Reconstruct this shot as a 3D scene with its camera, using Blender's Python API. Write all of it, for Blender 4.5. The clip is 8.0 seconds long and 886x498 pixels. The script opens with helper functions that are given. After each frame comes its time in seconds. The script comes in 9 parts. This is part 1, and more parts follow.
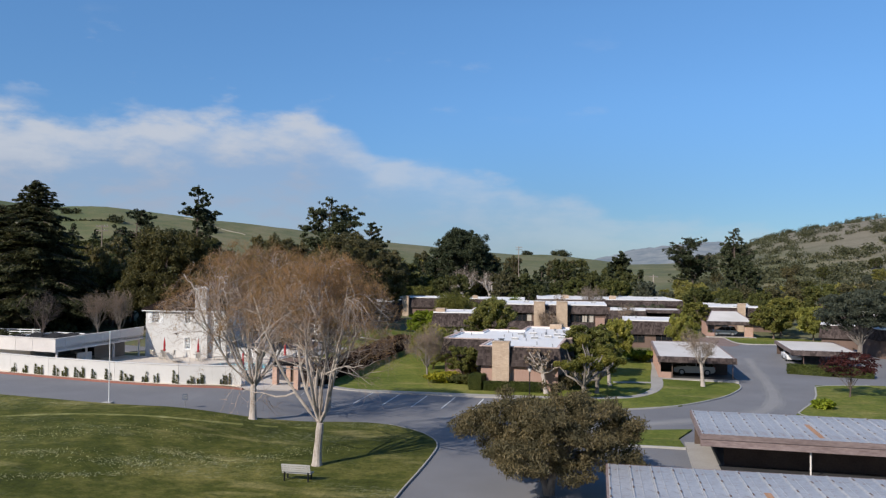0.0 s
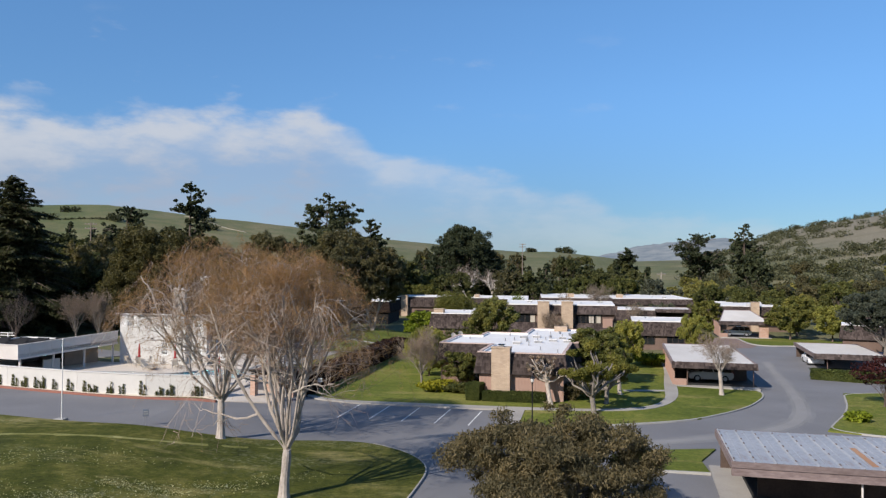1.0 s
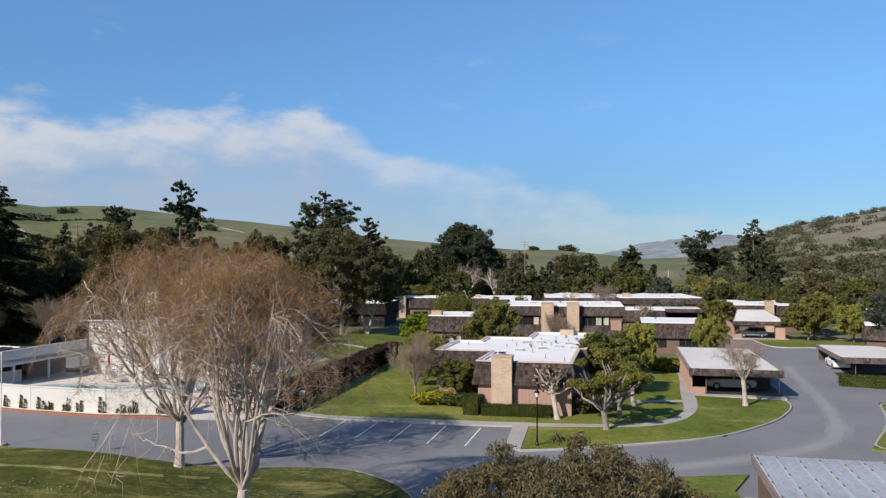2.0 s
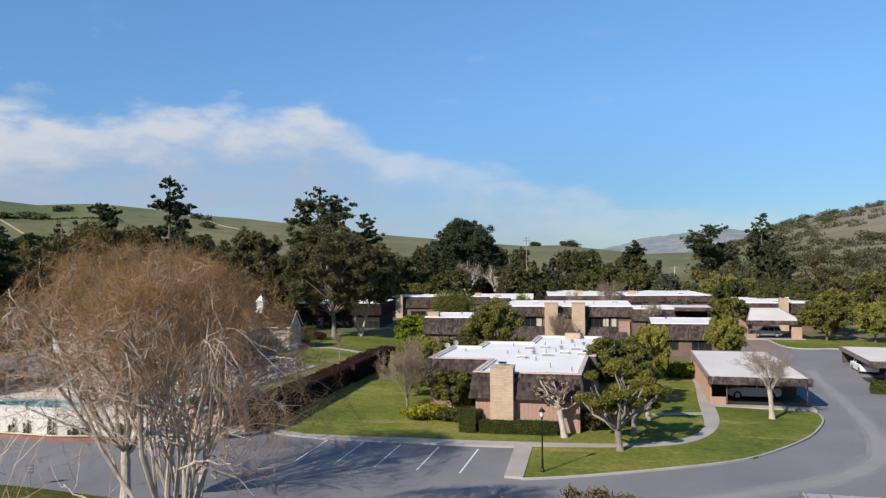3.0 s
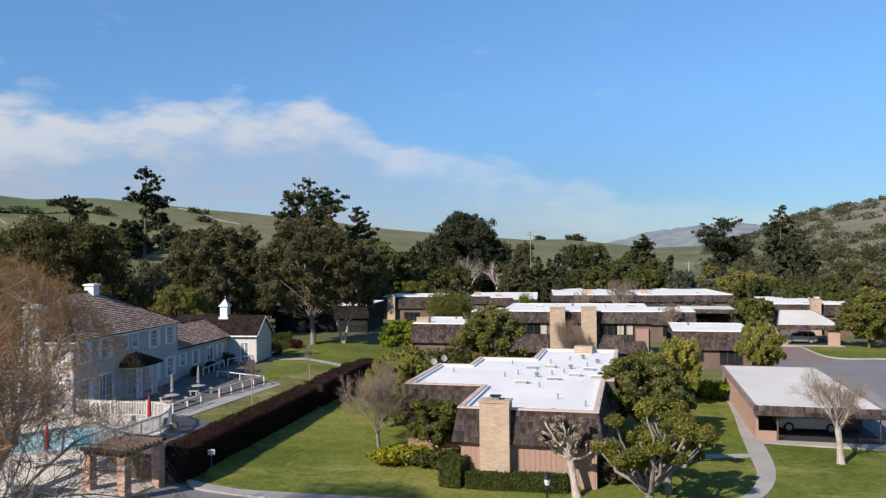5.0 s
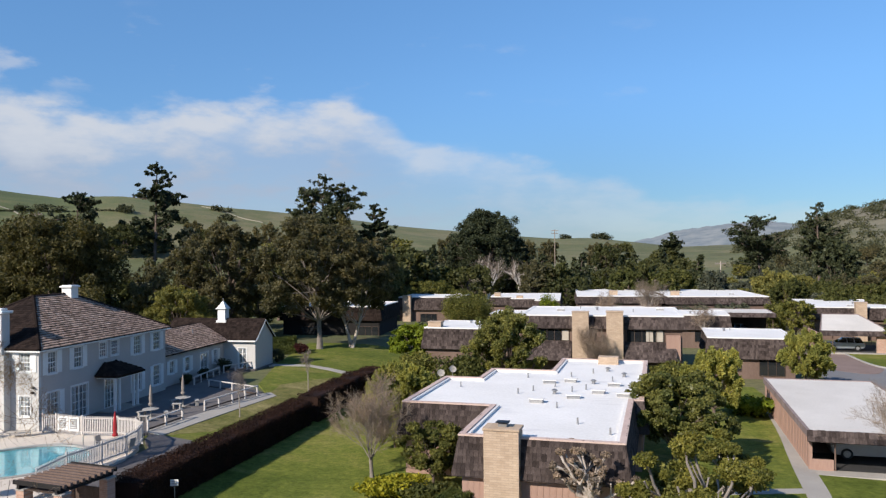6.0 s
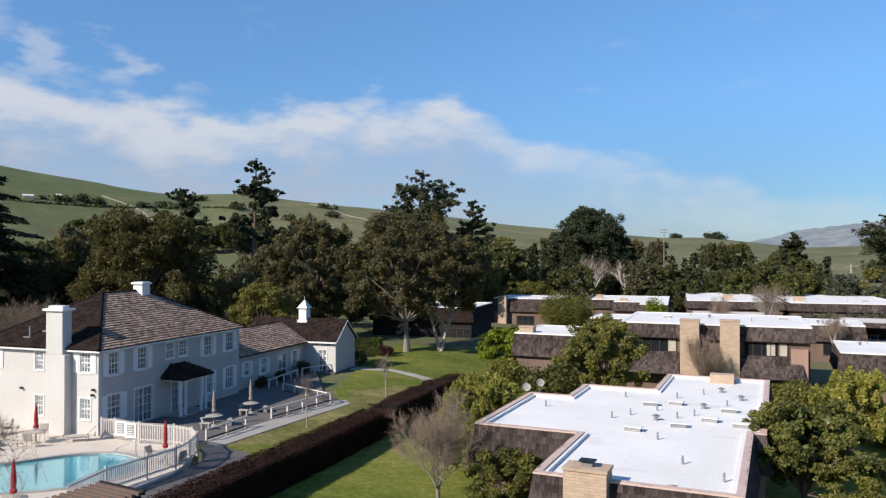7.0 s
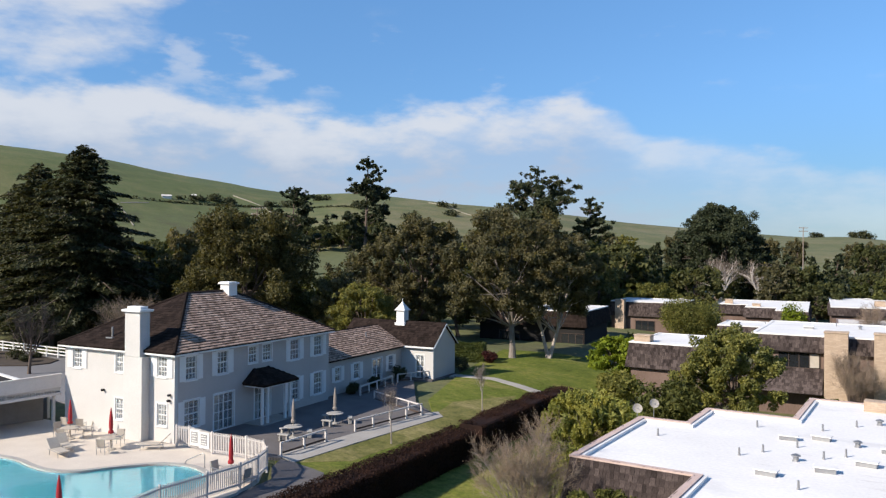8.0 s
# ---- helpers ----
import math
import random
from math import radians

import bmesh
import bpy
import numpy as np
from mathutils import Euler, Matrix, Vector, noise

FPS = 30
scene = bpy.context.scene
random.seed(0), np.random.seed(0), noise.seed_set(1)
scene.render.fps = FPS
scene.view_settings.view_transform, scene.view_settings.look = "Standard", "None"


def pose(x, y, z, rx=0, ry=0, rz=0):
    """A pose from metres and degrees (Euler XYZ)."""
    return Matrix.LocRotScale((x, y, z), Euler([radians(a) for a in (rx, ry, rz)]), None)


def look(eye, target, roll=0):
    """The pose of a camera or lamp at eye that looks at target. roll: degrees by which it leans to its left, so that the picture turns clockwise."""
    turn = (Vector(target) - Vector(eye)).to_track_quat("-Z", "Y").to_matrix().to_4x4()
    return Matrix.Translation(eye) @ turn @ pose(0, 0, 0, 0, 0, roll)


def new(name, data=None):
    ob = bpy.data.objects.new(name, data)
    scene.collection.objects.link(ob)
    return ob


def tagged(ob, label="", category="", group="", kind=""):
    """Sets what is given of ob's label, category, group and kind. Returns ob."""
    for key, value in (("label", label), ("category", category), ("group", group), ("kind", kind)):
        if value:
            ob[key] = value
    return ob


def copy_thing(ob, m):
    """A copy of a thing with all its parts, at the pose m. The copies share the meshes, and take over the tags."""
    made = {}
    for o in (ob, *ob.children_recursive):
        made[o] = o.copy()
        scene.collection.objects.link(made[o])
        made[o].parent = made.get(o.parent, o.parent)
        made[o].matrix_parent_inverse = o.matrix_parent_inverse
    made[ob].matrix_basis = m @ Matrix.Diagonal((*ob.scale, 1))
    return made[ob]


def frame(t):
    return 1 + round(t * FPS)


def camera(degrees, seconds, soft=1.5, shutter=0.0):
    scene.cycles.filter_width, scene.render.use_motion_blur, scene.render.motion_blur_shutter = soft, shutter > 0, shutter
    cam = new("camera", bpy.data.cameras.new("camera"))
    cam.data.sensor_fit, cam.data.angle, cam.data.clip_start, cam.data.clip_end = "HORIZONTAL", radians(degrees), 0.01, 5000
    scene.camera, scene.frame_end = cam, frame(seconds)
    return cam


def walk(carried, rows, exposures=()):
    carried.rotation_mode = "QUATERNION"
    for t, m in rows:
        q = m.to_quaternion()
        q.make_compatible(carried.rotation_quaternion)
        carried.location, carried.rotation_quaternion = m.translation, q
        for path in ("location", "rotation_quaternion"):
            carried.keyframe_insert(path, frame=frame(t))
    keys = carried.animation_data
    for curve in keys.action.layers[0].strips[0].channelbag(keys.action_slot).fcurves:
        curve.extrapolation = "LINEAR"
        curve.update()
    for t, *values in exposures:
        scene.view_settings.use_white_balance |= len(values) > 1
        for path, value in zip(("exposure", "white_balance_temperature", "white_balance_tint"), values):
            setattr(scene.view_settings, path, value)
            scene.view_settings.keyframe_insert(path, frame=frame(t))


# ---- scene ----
cam = camera(60.3, 8.0, soft=1.3)
PATH = [
    (0, (0.709, -1.911, 11.986), (0.486, 0.076, 12.039), 0.5),
    (0.5, (0.825, 1.475, 12.085), (0.597, 3.462, 12.134), 0.5),
    (1, (0.885, 4.736, 12.152), (0.651, 6.722, 12.198), 0.3),
    (1.5, (0.817, 8.173, 12.231), (0.581, 10.159, 12.274), 0.1),
    (1.7, (0.824, 9.54, 12.215), (0.586, 11.526, 12.259), -0.0),
    (3, (0.67, 18.149, 12.557), (0.426, 20.134, 12.59), -0.5),
    (3.5, (0.664, 21.565, 12.641), (0.415, 23.55, 12.67), -0.6),
    (4, (0.728, 25.028, 12.728), (0.475, 27.011, 12.755), -0.8),
    (4.5, (0.822, 28.258, 12.868), (0.565, 30.241, 12.891), -0.6),
    (4.7, (0.734, 29.45, 12.979), (0.478, 31.433, 12.998), -0.6),
    (5.8, (1.054, 36.893, 13.124), (0.789, 38.875, 13.139), -0.4),
    (6, (1.201, 38.192, 13.135), (0.879, 40.166, 13.149), -0.5),
    (6.5, (1.419, 41.426, 13.171), (0.916, 43.361, 13.184), -0.1),
    (7, (1.472, 44.498, 13.213), (0.882, 46.409, 13.223), 0.1),
    (7.5, (1.289, 47.516, 13.248), (0.62, 49.401, 13.257), 0.2),
    (8, (1.17, 50.319, 13.332), (0.286, 52.113, 13.337), 0.4),
]
walk(cam, [(t, look(eye, target, roll)) for t, eye, target, roll in PATH],
     exposures=((0.0, 0.10, 6560, 10), (1.0, 0.18, 6650, 10), (3.0, 0.31, 6830, 10), (4.5, 0.33, 6780, 10), (6.5, 0.30, 6760, 10), (8.0, 0.46, 6840, 10)))

# ---- world, sun, exposure ----
SUN_EL, SUN_DIR = 33.0, Vector((-0.59, -0.81, 0.0))
world = bpy.data.worlds.new("sky")
scene.world = world
world.use_nodes = True
wn, wl = world.node_tree.nodes, world.node_tree.links
wn.clear()
w_out, w_bg, w_sky = wn.new("ShaderNodeOutputWorld"), wn.new("ShaderNodeBackground"), wn.new("ShaderNodeTexSky")
w_sky.sky_type, w_sky.sun_disc = "NISHITA", False
w_sky.sun_elevation, w_sky.sun_rotation = radians(SUN_EL), math.atan2(SUN_DIR.x, SUN_DIR.y)
w_sky.altitude, w_sky.air_density, w_sky.dust_density, w_sky.ozone_density = 50, 1.0, 0.0, 4.0
SKY = 0.118
w_bg.inputs["Strength"].default_value = SKY


def wmath(op, a, b=None):
    n = wn.new("ShaderNodeMath")
    n.operation = op
    for i, v in enumerate((a, b)):
        if v is None:
            continue
        if isinstance(v, (int, float)):
            n.inputs[i].default_value = v
        else:
            wl.new(v, n.inputs[i])
    return n.outputs[0]


def wsmooth(value, lo, hi):
    n = wn.new("ShaderNodeMapRange")
    n.interpolation_type = "SMOOTHSTEP"
    wl.new(value, n.inputs[0])
    n.inputs[1].default_value, n.inputs[2].default_value = lo, hi
    return n.outputs[0]


# clouds: a lumpy bank low in the north-west that thins out eastwards, with a higher sheet to the west
w_tc, w_sep = wn.new("ShaderNodeTexCoord"), wn.new("ShaderNodeSeparateXYZ")
wl.new(w_tc.outputs["Generated"], w_sep.inputs[0])
elev = w_sep.outputs["Z"]
bearing = wmath("MULTIPLY", wmath("ARCTAN2", w_sep.outputs["X"], w_sep.outputs["Y"]), 180 / math.pi)
height = wmath("MULTIPLY", wmath("ARCSINE", elev), 180 / math.pi)


def by_bearing(stops, high):
    """A value that changes with the bearing, from -80 to 40 degrees."""
    r = wn.new("ShaderNodeValToRGB")
    r.color_ramp.interpolation = "EASE"
    while len(r.color_ramp.elements) < len(stops):
        r.color_ramp.elements.new(0.5)
    for e, (deg, v) in zip(r.color_ramp.elements, stops):
        e.position, e.color = (deg + 80) / 120, (v / high, v / high, v / high, 1)
    n = wn.new("ShaderNodeMapRange")
    wl.new(bearing, n.inputs[0])
    n.inputs[1].default_value, n.inputs[2].default_value = -80, 40
    wl.new(n.outputs[0], r.inputs[0])
    return wmath("MULTIPLY", r.outputs[0], high)


def sky_noise(scale, detail, rough, stretch, shift):
    m, n = wn.new("ShaderNodeMapping"), wn.new("ShaderNodeTexNoise")
    m.inputs["Scale"].default_value, m.inputs["Location"].default_value = stretch, shift
    wl.new(w_tc.outputs["Generated"], m.inputs[0])
    wl.new(m.outputs[0], n.inputs["Vector"])
    n.inputs["Scale"].default_value, n.inputs["Detail"].default_value, n.inputs["Roughness"].default_value = scale, detail, rough
    return wmath("SUBTRACT", n.outputs["Fac"], 0.5)


swell = sky_noise(5.0, 6.0, 0.5, (1, 1, 2.2), (0.35, 0.2, 0.55))
fluff = sky_noise(14.0, 6.0, 0.56, (1, 1, 2.6), (0.1, 0.7, 0.2))
crest = by_bearing([(-80, 10.5), (-62, 11.2), (-50, 11.4), (-44, 11.2), (-37, 10.6), (-32.5, 10.2), (-28, 11.0), (-21, 11.3), (-16.5, 11.6), (-13.6, 10.7), (-11.5, 9.0), (-6.5, 8.2), (0, 6.2), (8, 4.2), (22, 2.2), (40, 1.5)], 12.0)
cover = by_bearing([(-80, 0.9), (-40, 0.92), (-17, 0.92), (-12, 0.7), (-5, 0.5), (5, 0.4), (14, 0.3), (40, 0.2)], 1.0)
crest = wmath("ADD", crest, wmath("ADD", wmath("MULTIPLY", swell, 1.5), wmath("MULTIPLY", fluff, 3.8)))
edge = wmath("SUBTRACT", crest, height)
bank = wmath("MULTIPLY", wsmooth(edge, -0.4, 1.3), cover)
hollow = wmath("ADD", 0.62, wmath("MULTIPLY", wsmooth(wmath("ADD", swell, wmath("MULTIPLY", fluff, 0.8)), -0.16, 0.1), 0.38))
bank = wmath("MULTIPLY", bank, hollow)
veil = wmath("SUBTRACT", wmath("ADD", by_bearing([(-80, 18.0), (-54, 16.0), (-48, 12.5), (-43, 5.0), (-36, 0.0), (40, 0.0)], 20.0), wmath("MULTIPLY", wmath("ADD", swell, fluff), 10.0)), wmath("ABSOLUTE", wmath("SUBTRACT", height, 17.8)))
high = wmath("MULTIPLY", wsmooth(veil, 7.5, 13.5), 0.85)
wisp = wmath("MULTIPLY", wmath("MULTIPLY", wsmooth(wmath("ADD", swell, wmath("MULTIPLY", fluff, 0.9)), 0.06, 0.26), wmath("SUBTRACT", wsmooth(height, 10.5, 12.5), wsmooth(height, 14.0, 18.0))), wmath("MULTIPLY", cover, 0.5))
mask = wmath("MAXIMUM", wmath("MAXIMUM", bank, high), wisp)
mask = wmath("MULTIPLY", mask, wsmooth(elev, -0.02, 0.03))
w_mix = wn.new("ShaderNodeMixRGB")
wl.new(wmath("MULTIPLY", mask, 0.93), w_mix.inputs[0])
w_tint = wn.new("ShaderNodeMixRGB")
w_tint.blend_type = "MULTIPLY"
w_tint.inputs[0].default_value, w_tint.inputs[2].default_value = 1.0, (0.69, 0.95, 1.13, 1)
wl.new(w_sky.outputs[0], w_tint.inputs[1])
w_haze = wn.new("ShaderNodeMixRGB")
w_haze.blend_type = "MULTIPLY"
w_haze.inputs[0].default_value = 1.0
w_fade = wn.new("ShaderNodeValToRGB")
w_fade.color_ramp.elements[0].color, w_fade.color_ramp.elements[1].color = (0.55, 0.545, 0.64, 1), (1.0, 1.0, 1.0, 1)
w_fade.color_ramp.elements[1].position = 0.32
wl.new(elev, w_fade.inputs[0])
wl.new(w_tint.outputs[0], w_haze.inputs[1])
w_away = wn.new("ShaderNodeMixRGB")
w_away.blend_type = "MULTIPLY"
wl.new(wmath("SUBTRACT", 1.0, wsmooth(height, 3.0, 13.0)), w_away.inputs[0])
wl.new(w_fade.outputs[0], w_away.inputs[1])
wl.new(by_bearing([(-80, 1.0), (-24, 1.0), (-12, 0.9), (2, 0.78), (22, 0.84), (40, 0.9)], 1.0), w_away.inputs[2])
wl.new(w_away.outputs[0], w_haze.inputs[2])
wl.new(w_haze.outputs[0], w_mix.inputs[1])
w_body = wn.new("ShaderNodeMixRGB")
wl.new(wsmooth(wmath("SUBTRACT", edge, wmath("MULTIPLY", wmath("ADD", swell, fluff), 9.0)), 0.9, 5.6), w_body.inputs[0])
w_body.inputs[1].default_value, w_body.inputs[2].default_value = (4.5, 4.75, 5.25, 1), (2.8, 3.3, 4.3, 1)
wl.new(w_body.outputs[0], w_mix.inputs[2])
wl.new(w_mix.outputs[0], w_bg.inputs["Color"])
wl.new(w_bg.outputs[0], w_out.inputs["Surface"])

sun_data = bpy.data.lights.new("sun", "SUN")
sun_data.energy, sun_data.angle, sun_data.color = 4.9, radians(0.53), (1.0, 0.93, 0.85)
sun = new("sun", sun_data)
sun.matrix_world = look((SUN_DIR * math.cos(radians(SUN_EL)) + Vector((0, 0, math.sin(radians(SUN_EL))))) * 100, (0, 0, 0))


# ---- materials ----
def nodes_of(name):
    m = bpy.data.materials.new(name)
    m.use_nodes = True
    n = m.node_tree.nodes
    return m, n, m.node_tree.links, n["Principled BSDF"]


def ramp(n, l, fac, stops):
    r = n.new("ShaderNodeValToRGB")
    while len(r.color_ramp.elements) < len(stops):
        r.color_ramp.elements.new(0.5)
    for e, (p, c) in zip(r.color_ramp.elements, stops):
        e.position, e.color = p, (*c, 1)
    l.new(fac, r.inputs[0])
    return r.outputs[0]


def noise_of(n, l, scale, detail=4.0, rough=0.55, coord="Object", stretch=None):
    tc, t = n.new("ShaderNodeTexCoord"), n.new("ShaderNodeTexNoise")
    src = tc.outputs[coord]
    if stretch:
        mp = n.new("ShaderNodeMapping")
        mp.inputs["Scale"].default_value = stretch
        l.new(src, mp.inputs[0])
        src = mp.outputs[0]
    l.new(src, t.inputs["Vector"])
    t.inputs["Scale"].default_value, t.inputs["Detail"].default_value, t.inputs["Roughness"].default_value = scale, detail, rough
    return t.outputs["Fac"]


def mixc(n, l, fac, a, b, mode="MIX"):
    x = n.new("ShaderNodeMixRGB")
    x.blend_type = mode
    for i, v in ((0, fac), (1, a), (2, b)):
        if isinstance(v, (int, float)):
            x.inputs[i].default_value = v
        elif isinstance(v, tuple):
            x.inputs[i].default_value = (*v, 1)
        else:
            l.new(v, x.inputs[i])
    return x.outputs[0]


def bump(n, l, b, height, strength, dist=0.02):
    x = n.new("ShaderNodeBump")
    x.inputs["Strength"].default_value, x.inputs["Distance"].default_value = strength, dist
    l.new(height, x.inputs["Height"])
    l.new(x.outputs[0], b.inputs["Normal"])


def surface(name, dark, light, big=0.4, fine=9.0, rough=0.75, metal=0.0, bumps=0.25, stretch=None, spec=0.4, vary=0.0):
    """A surface that runs between two colours at two scales, with fine relief; vary: difference from piece to piece."""
    m, n, l, b = nodes_of(name)
    a = noise_of(n, l, big, 5, 0.6, stretch=stretch)
    f = noise_of(n, l, fine, 6, 0.65, stretch=stretch)
    both = mixc(n, l, 0.5, a, f)
    col = ramp(n, l, both, [(0.33, dark), (0.67, light)])
    if vary:
        info = n.new("ShaderNodeObjectInfo")
        geo = n.new("ShaderNodeNewGeometry")
        add, r = n.new("ShaderNodeMath"), n.new("ShaderNodeMath")
        add.operation, r.operation = "ADD", "FRACT"
        l.new(info.outputs["Random"], add.inputs[0])
        l.new(geo.outputs["Random Per Island"], add.inputs[1])
        l.new(add.outputs[0], r.inputs[0])
        r = r.outputs[0]
        v = ramp(n, l, r, [(0.0, (1 - vary,) * 3), (1.0, (1 + vary,) * 3)])
        col = mixc(n, l, 1.0, col, v, "MULTIPLY")
    l.new(col, b.inputs["Base Color"])
    b.inputs["Roughness"].default_value, b.inputs["Metallic"].default_value = rough, metal
    b.inputs["Specular IOR Level"].default_value = spec
    if bumps:
        bump(n, l, b, f, bumps)
    return m


def leaf_mat(name, dark, light, rough=0.55, thin=0.3):
    m, n, l, b = nodes_of(name)
    geo, info = n.new("ShaderNodeNewGeometry"), n.new("ShaderNodeObjectInfo")
    col = ramp(n, l, geo.outputs["Random Per Island"], [(0.0, dark), (1.0, light)])
    v = ramp(n, l, info.outputs["Random"], [(0.0, (0.78, 0.8, 0.8)), (1.0, (1.18, 1.12, 1.05))])
    col = mixc(n, l, 1.0, col, v, "MULTIPLY")
    spray = ramp(n, l, noise_of(n, l, 0.8, 3, 0.6), [(0.34, (0.66, 0.72, 0.74)), (0.66, (1.34, 1.26, 1.14))])
    col = mixc(n, l, 1.0, col, spray, "MULTIPLY")
    l.new(col, b.inputs["Base Color"])
    b.inputs["Roughness"].default_value = rough
    b.inputs["Specular IOR Level"].default_value = 0.15
    tr, mx = n.new("ShaderNodeBsdfTranslucent"), n.new("ShaderNodeMixShader")
    l.new(mixc(n, l, 1.0, col, (1.25, 1.2, 0.6), "MULTIPLY"), tr.inputs["Color"])
    mx.inputs[0].default_value = thin
    l.new(b.outputs[0], mx.inputs[1])
    l.new(tr.outputs[0], mx.inputs[2])
    l.new(mx.outputs[0], n["Material Output"].inputs["Surface"])
    return m


def lawn_mat(name, tones, patch, flowers=0.0):
    m, n, l, b = nodes_of(name)
    big = noise_of(n, l, 0.09, 4, 0.6)
    mid = noise_of(n, l, 0.7, 8, 0.72)
    fine = noise_of(n, l, 14.0, 5, 0.75)
    both = mixc(n, l, 0.45, big, mid)
    col = ramp(n, l, both, [(0.38, tones[0]), (0.5, tones[1]), (0.62, tones[2])])
    dry = n.new("ShaderNodeMath")
    dry.operation = "MULTIPLY"
    l.new(ramp(n, l, noise_of(n, l, 0.22, 6, 0.62, stretch=(0.5, 1.6, 1)), [(0.56, (0, 0, 0)), (0.72, (1, 1, 1))]), dry.inputs[0])
    dry.inputs[1].default_value = patch[0]
    col = mixc(n, l, dry.outputs[0], col, patch[1])
    shade = ramp(n, l, fine, [(0.25, (0.6, 0.6, 0.6)), (0.75, (1.4, 1.38, 1.3))])
    col = mixc(n, l, 1.0, col, shade, "MULTIPLY")
    tuft = ramp(n, l, noise_of(n, l, 2.6, 8, 0.78), [(0.34, (0.62, 0.66, 0.6)), (0.66, (1.42, 1.36, 1.3))])
    col = mixc(n, l, 1.0, col, tuft, "MULTIPLY")
    if flowers:
        # drifts of small pale flowers
        drift = ramp(n, l, noise_of(n, l, 0.16, 5, 0.6, stretch=(0.55, 1.5, 1)), [(0.52, (0, 0, 0)), (0.62, (1, 1, 1))])
        speck = ramp(n, l, noise_of(n, l, 3.2, 6, 0.72), [(0.50, (0, 0, 0)), (0.64, (flowers, flowers, flowers))])
        col = mixc(n, l, mixc(n, l, 1.0, drift, speck, "MULTIPLY"), col, (0.38, 0.38, 0.25))
    l.new(col, b.inputs["Base Color"])
    b.inputs["Roughness"].default_value, b.inputs["Specular IOR Level"].default_value = 0.9, 0.1
    bump(n, l, b, fine, 0.6, 0.05)
    return m


M_GROUND, gn, gl, gb = nodes_of("ground_cover")
# meadow green on the open hills, brown-green litter under the trees
g_big, g_mid, g_fine = noise_of(gn, gl, 0.006, 5, 0.6), noise_of(gn, gl, 0.05, 6, 0.65), noise_of(gn, gl, 1.5, 5, 0.7)
g_mix = mixc(gn, gl, 0.5, g_big, g_mid)
g_lush = ramp(gn, gl, g_mix, [(0.36, (0.06, 0.068, 0.019)), (0.47, (0.076, 0.104, 0.021)), (0.58, (0.122, 0.126, 0.037))])
g_mead = ramp(gn, gl, g_mix, [(0.36, (0.084, 0.077, 0.032)), (0.47, (0.1, 0.112, 0.038)), (0.58, (0.17, 0.15, 0.07))])
g_tan = ramp(gn, gl, g_mix, [(0.36, (0.11, 0.1, 0.066)), (0.47, (0.155, 0.138, 0.094)), (0.58, (0.195, 0.172, 0.122))])
g_sep, g_tc = gn.new("ShaderNodeSeparateXYZ"), gn.new("ShaderNodeTexCoord")
gl.new(g_tc.outputs["Object"], g_sep.inputs[0])


def g_range(lo, hi):
    n = gn.new("ShaderNodeMapRange")
    n.interpolation_type = "SMOOTHSTEP"
    gl.new(g_sep.outputs["X"], n.inputs[0])
    n.inputs[1].default_value, n.inputs[2].default_value = lo, hi
    return n.outputs[0]


# the grass turns from green to tan eastwards; haze is mixed into the tan
g_col = mixc(gn, gl, g_range(90, 230), mixc(gn, gl, g_range(-430, -190), g_lush, g_mead), g_tan)
gl.new(mixc(gn, gl, 1.0, g_col, ramp(gn, gl, g_fine, [(0.3, (0.6, 0.6, 0.6)), (0.7, (1.25, 1.25, 1.25))]), "MULTIPLY"), gb.inputs["Base Color"])
gb.inputs["Roughness"].default_value = 0.95
bump(gn, gl, gb, g_fine, 0.5, 0.08)

M_LAWN = lawn_mat("lawn", ((0.076, 0.102, 0.02), (0.12, 0.145, 0.03), (0.19, 0.186, 0.056)), (0.75, (0.29, 0.235, 0.105)))
# Brighter copy of the lawn; the sunlit glow is put into its colour.
M_LAWN_BRIGHT = lawn_mat("bright_lawn", ((0.085, 0.112, 0.0215), (0.134, 0.158, 0.0325), (0.21, 0.204, 0.06)), (0.75, (0.31, 0.26, 0.115)))
M_LAWN_DRY = lawn_mat("rough_lawn", ((0.031, 0.04, 0.0078), (0.07, 0.079, 0.0165), (0.17, 0.155, 0.048)), (0.85, (0.28, 0.245, 0.11)), 0.35)
M_ASPHALT = surface("asphalt", (0.143, 0.141, 0.147), (0.222, 0.219, 0.223), 0.12, 22, 0.85, bumps=0.3, spec=0.3)
M_WORN = surface("worn_asphalt", (0.205, 0.198, 0.192), (0.285, 0.276, 0.268), 0.3, 20, 0.9, bumps=0.3)
M_WORN_MID = surface("half_worn_asphalt", (0.178, 0.174, 0.171), (0.252, 0.246, 0.242), 0.25, 20, 0.9, bumps=0.3)
M_WORN_EDGE = surface("slightly_worn_asphalt", (0.152, 0.149, 0.152), (0.226, 0.223, 0.224), 0.2, 20, 0.88, bumps=0.3)
# Asphalt darkened to paint the carports' inner shade.
M_BAY_SHADE = surface("bay_shade_asphalt", (0.02, 0.02, 0.021), (0.05, 0.049, 0.05), 0.5, 14, 0.85, bumps=0.2)
M_BROWN_DRIVE = surface("red_brown_paving", (0.17, 0.118, 0.1), (0.26, 0.19, 0.165), 0.4, 18, 0.88, bumps=0.3)
M_CONCRETE = surface("concrete", (0.275, 0.254, 0.228), (0.42, 0.39, 0.35), 0.35, 16, 0.85)
M_FIELD = surface("mown_field_grass", (0.068, 0.08, 0.03), (0.125, 0.135, 0.055), 0.03, 0.4, 0.95, bumps=0.1)
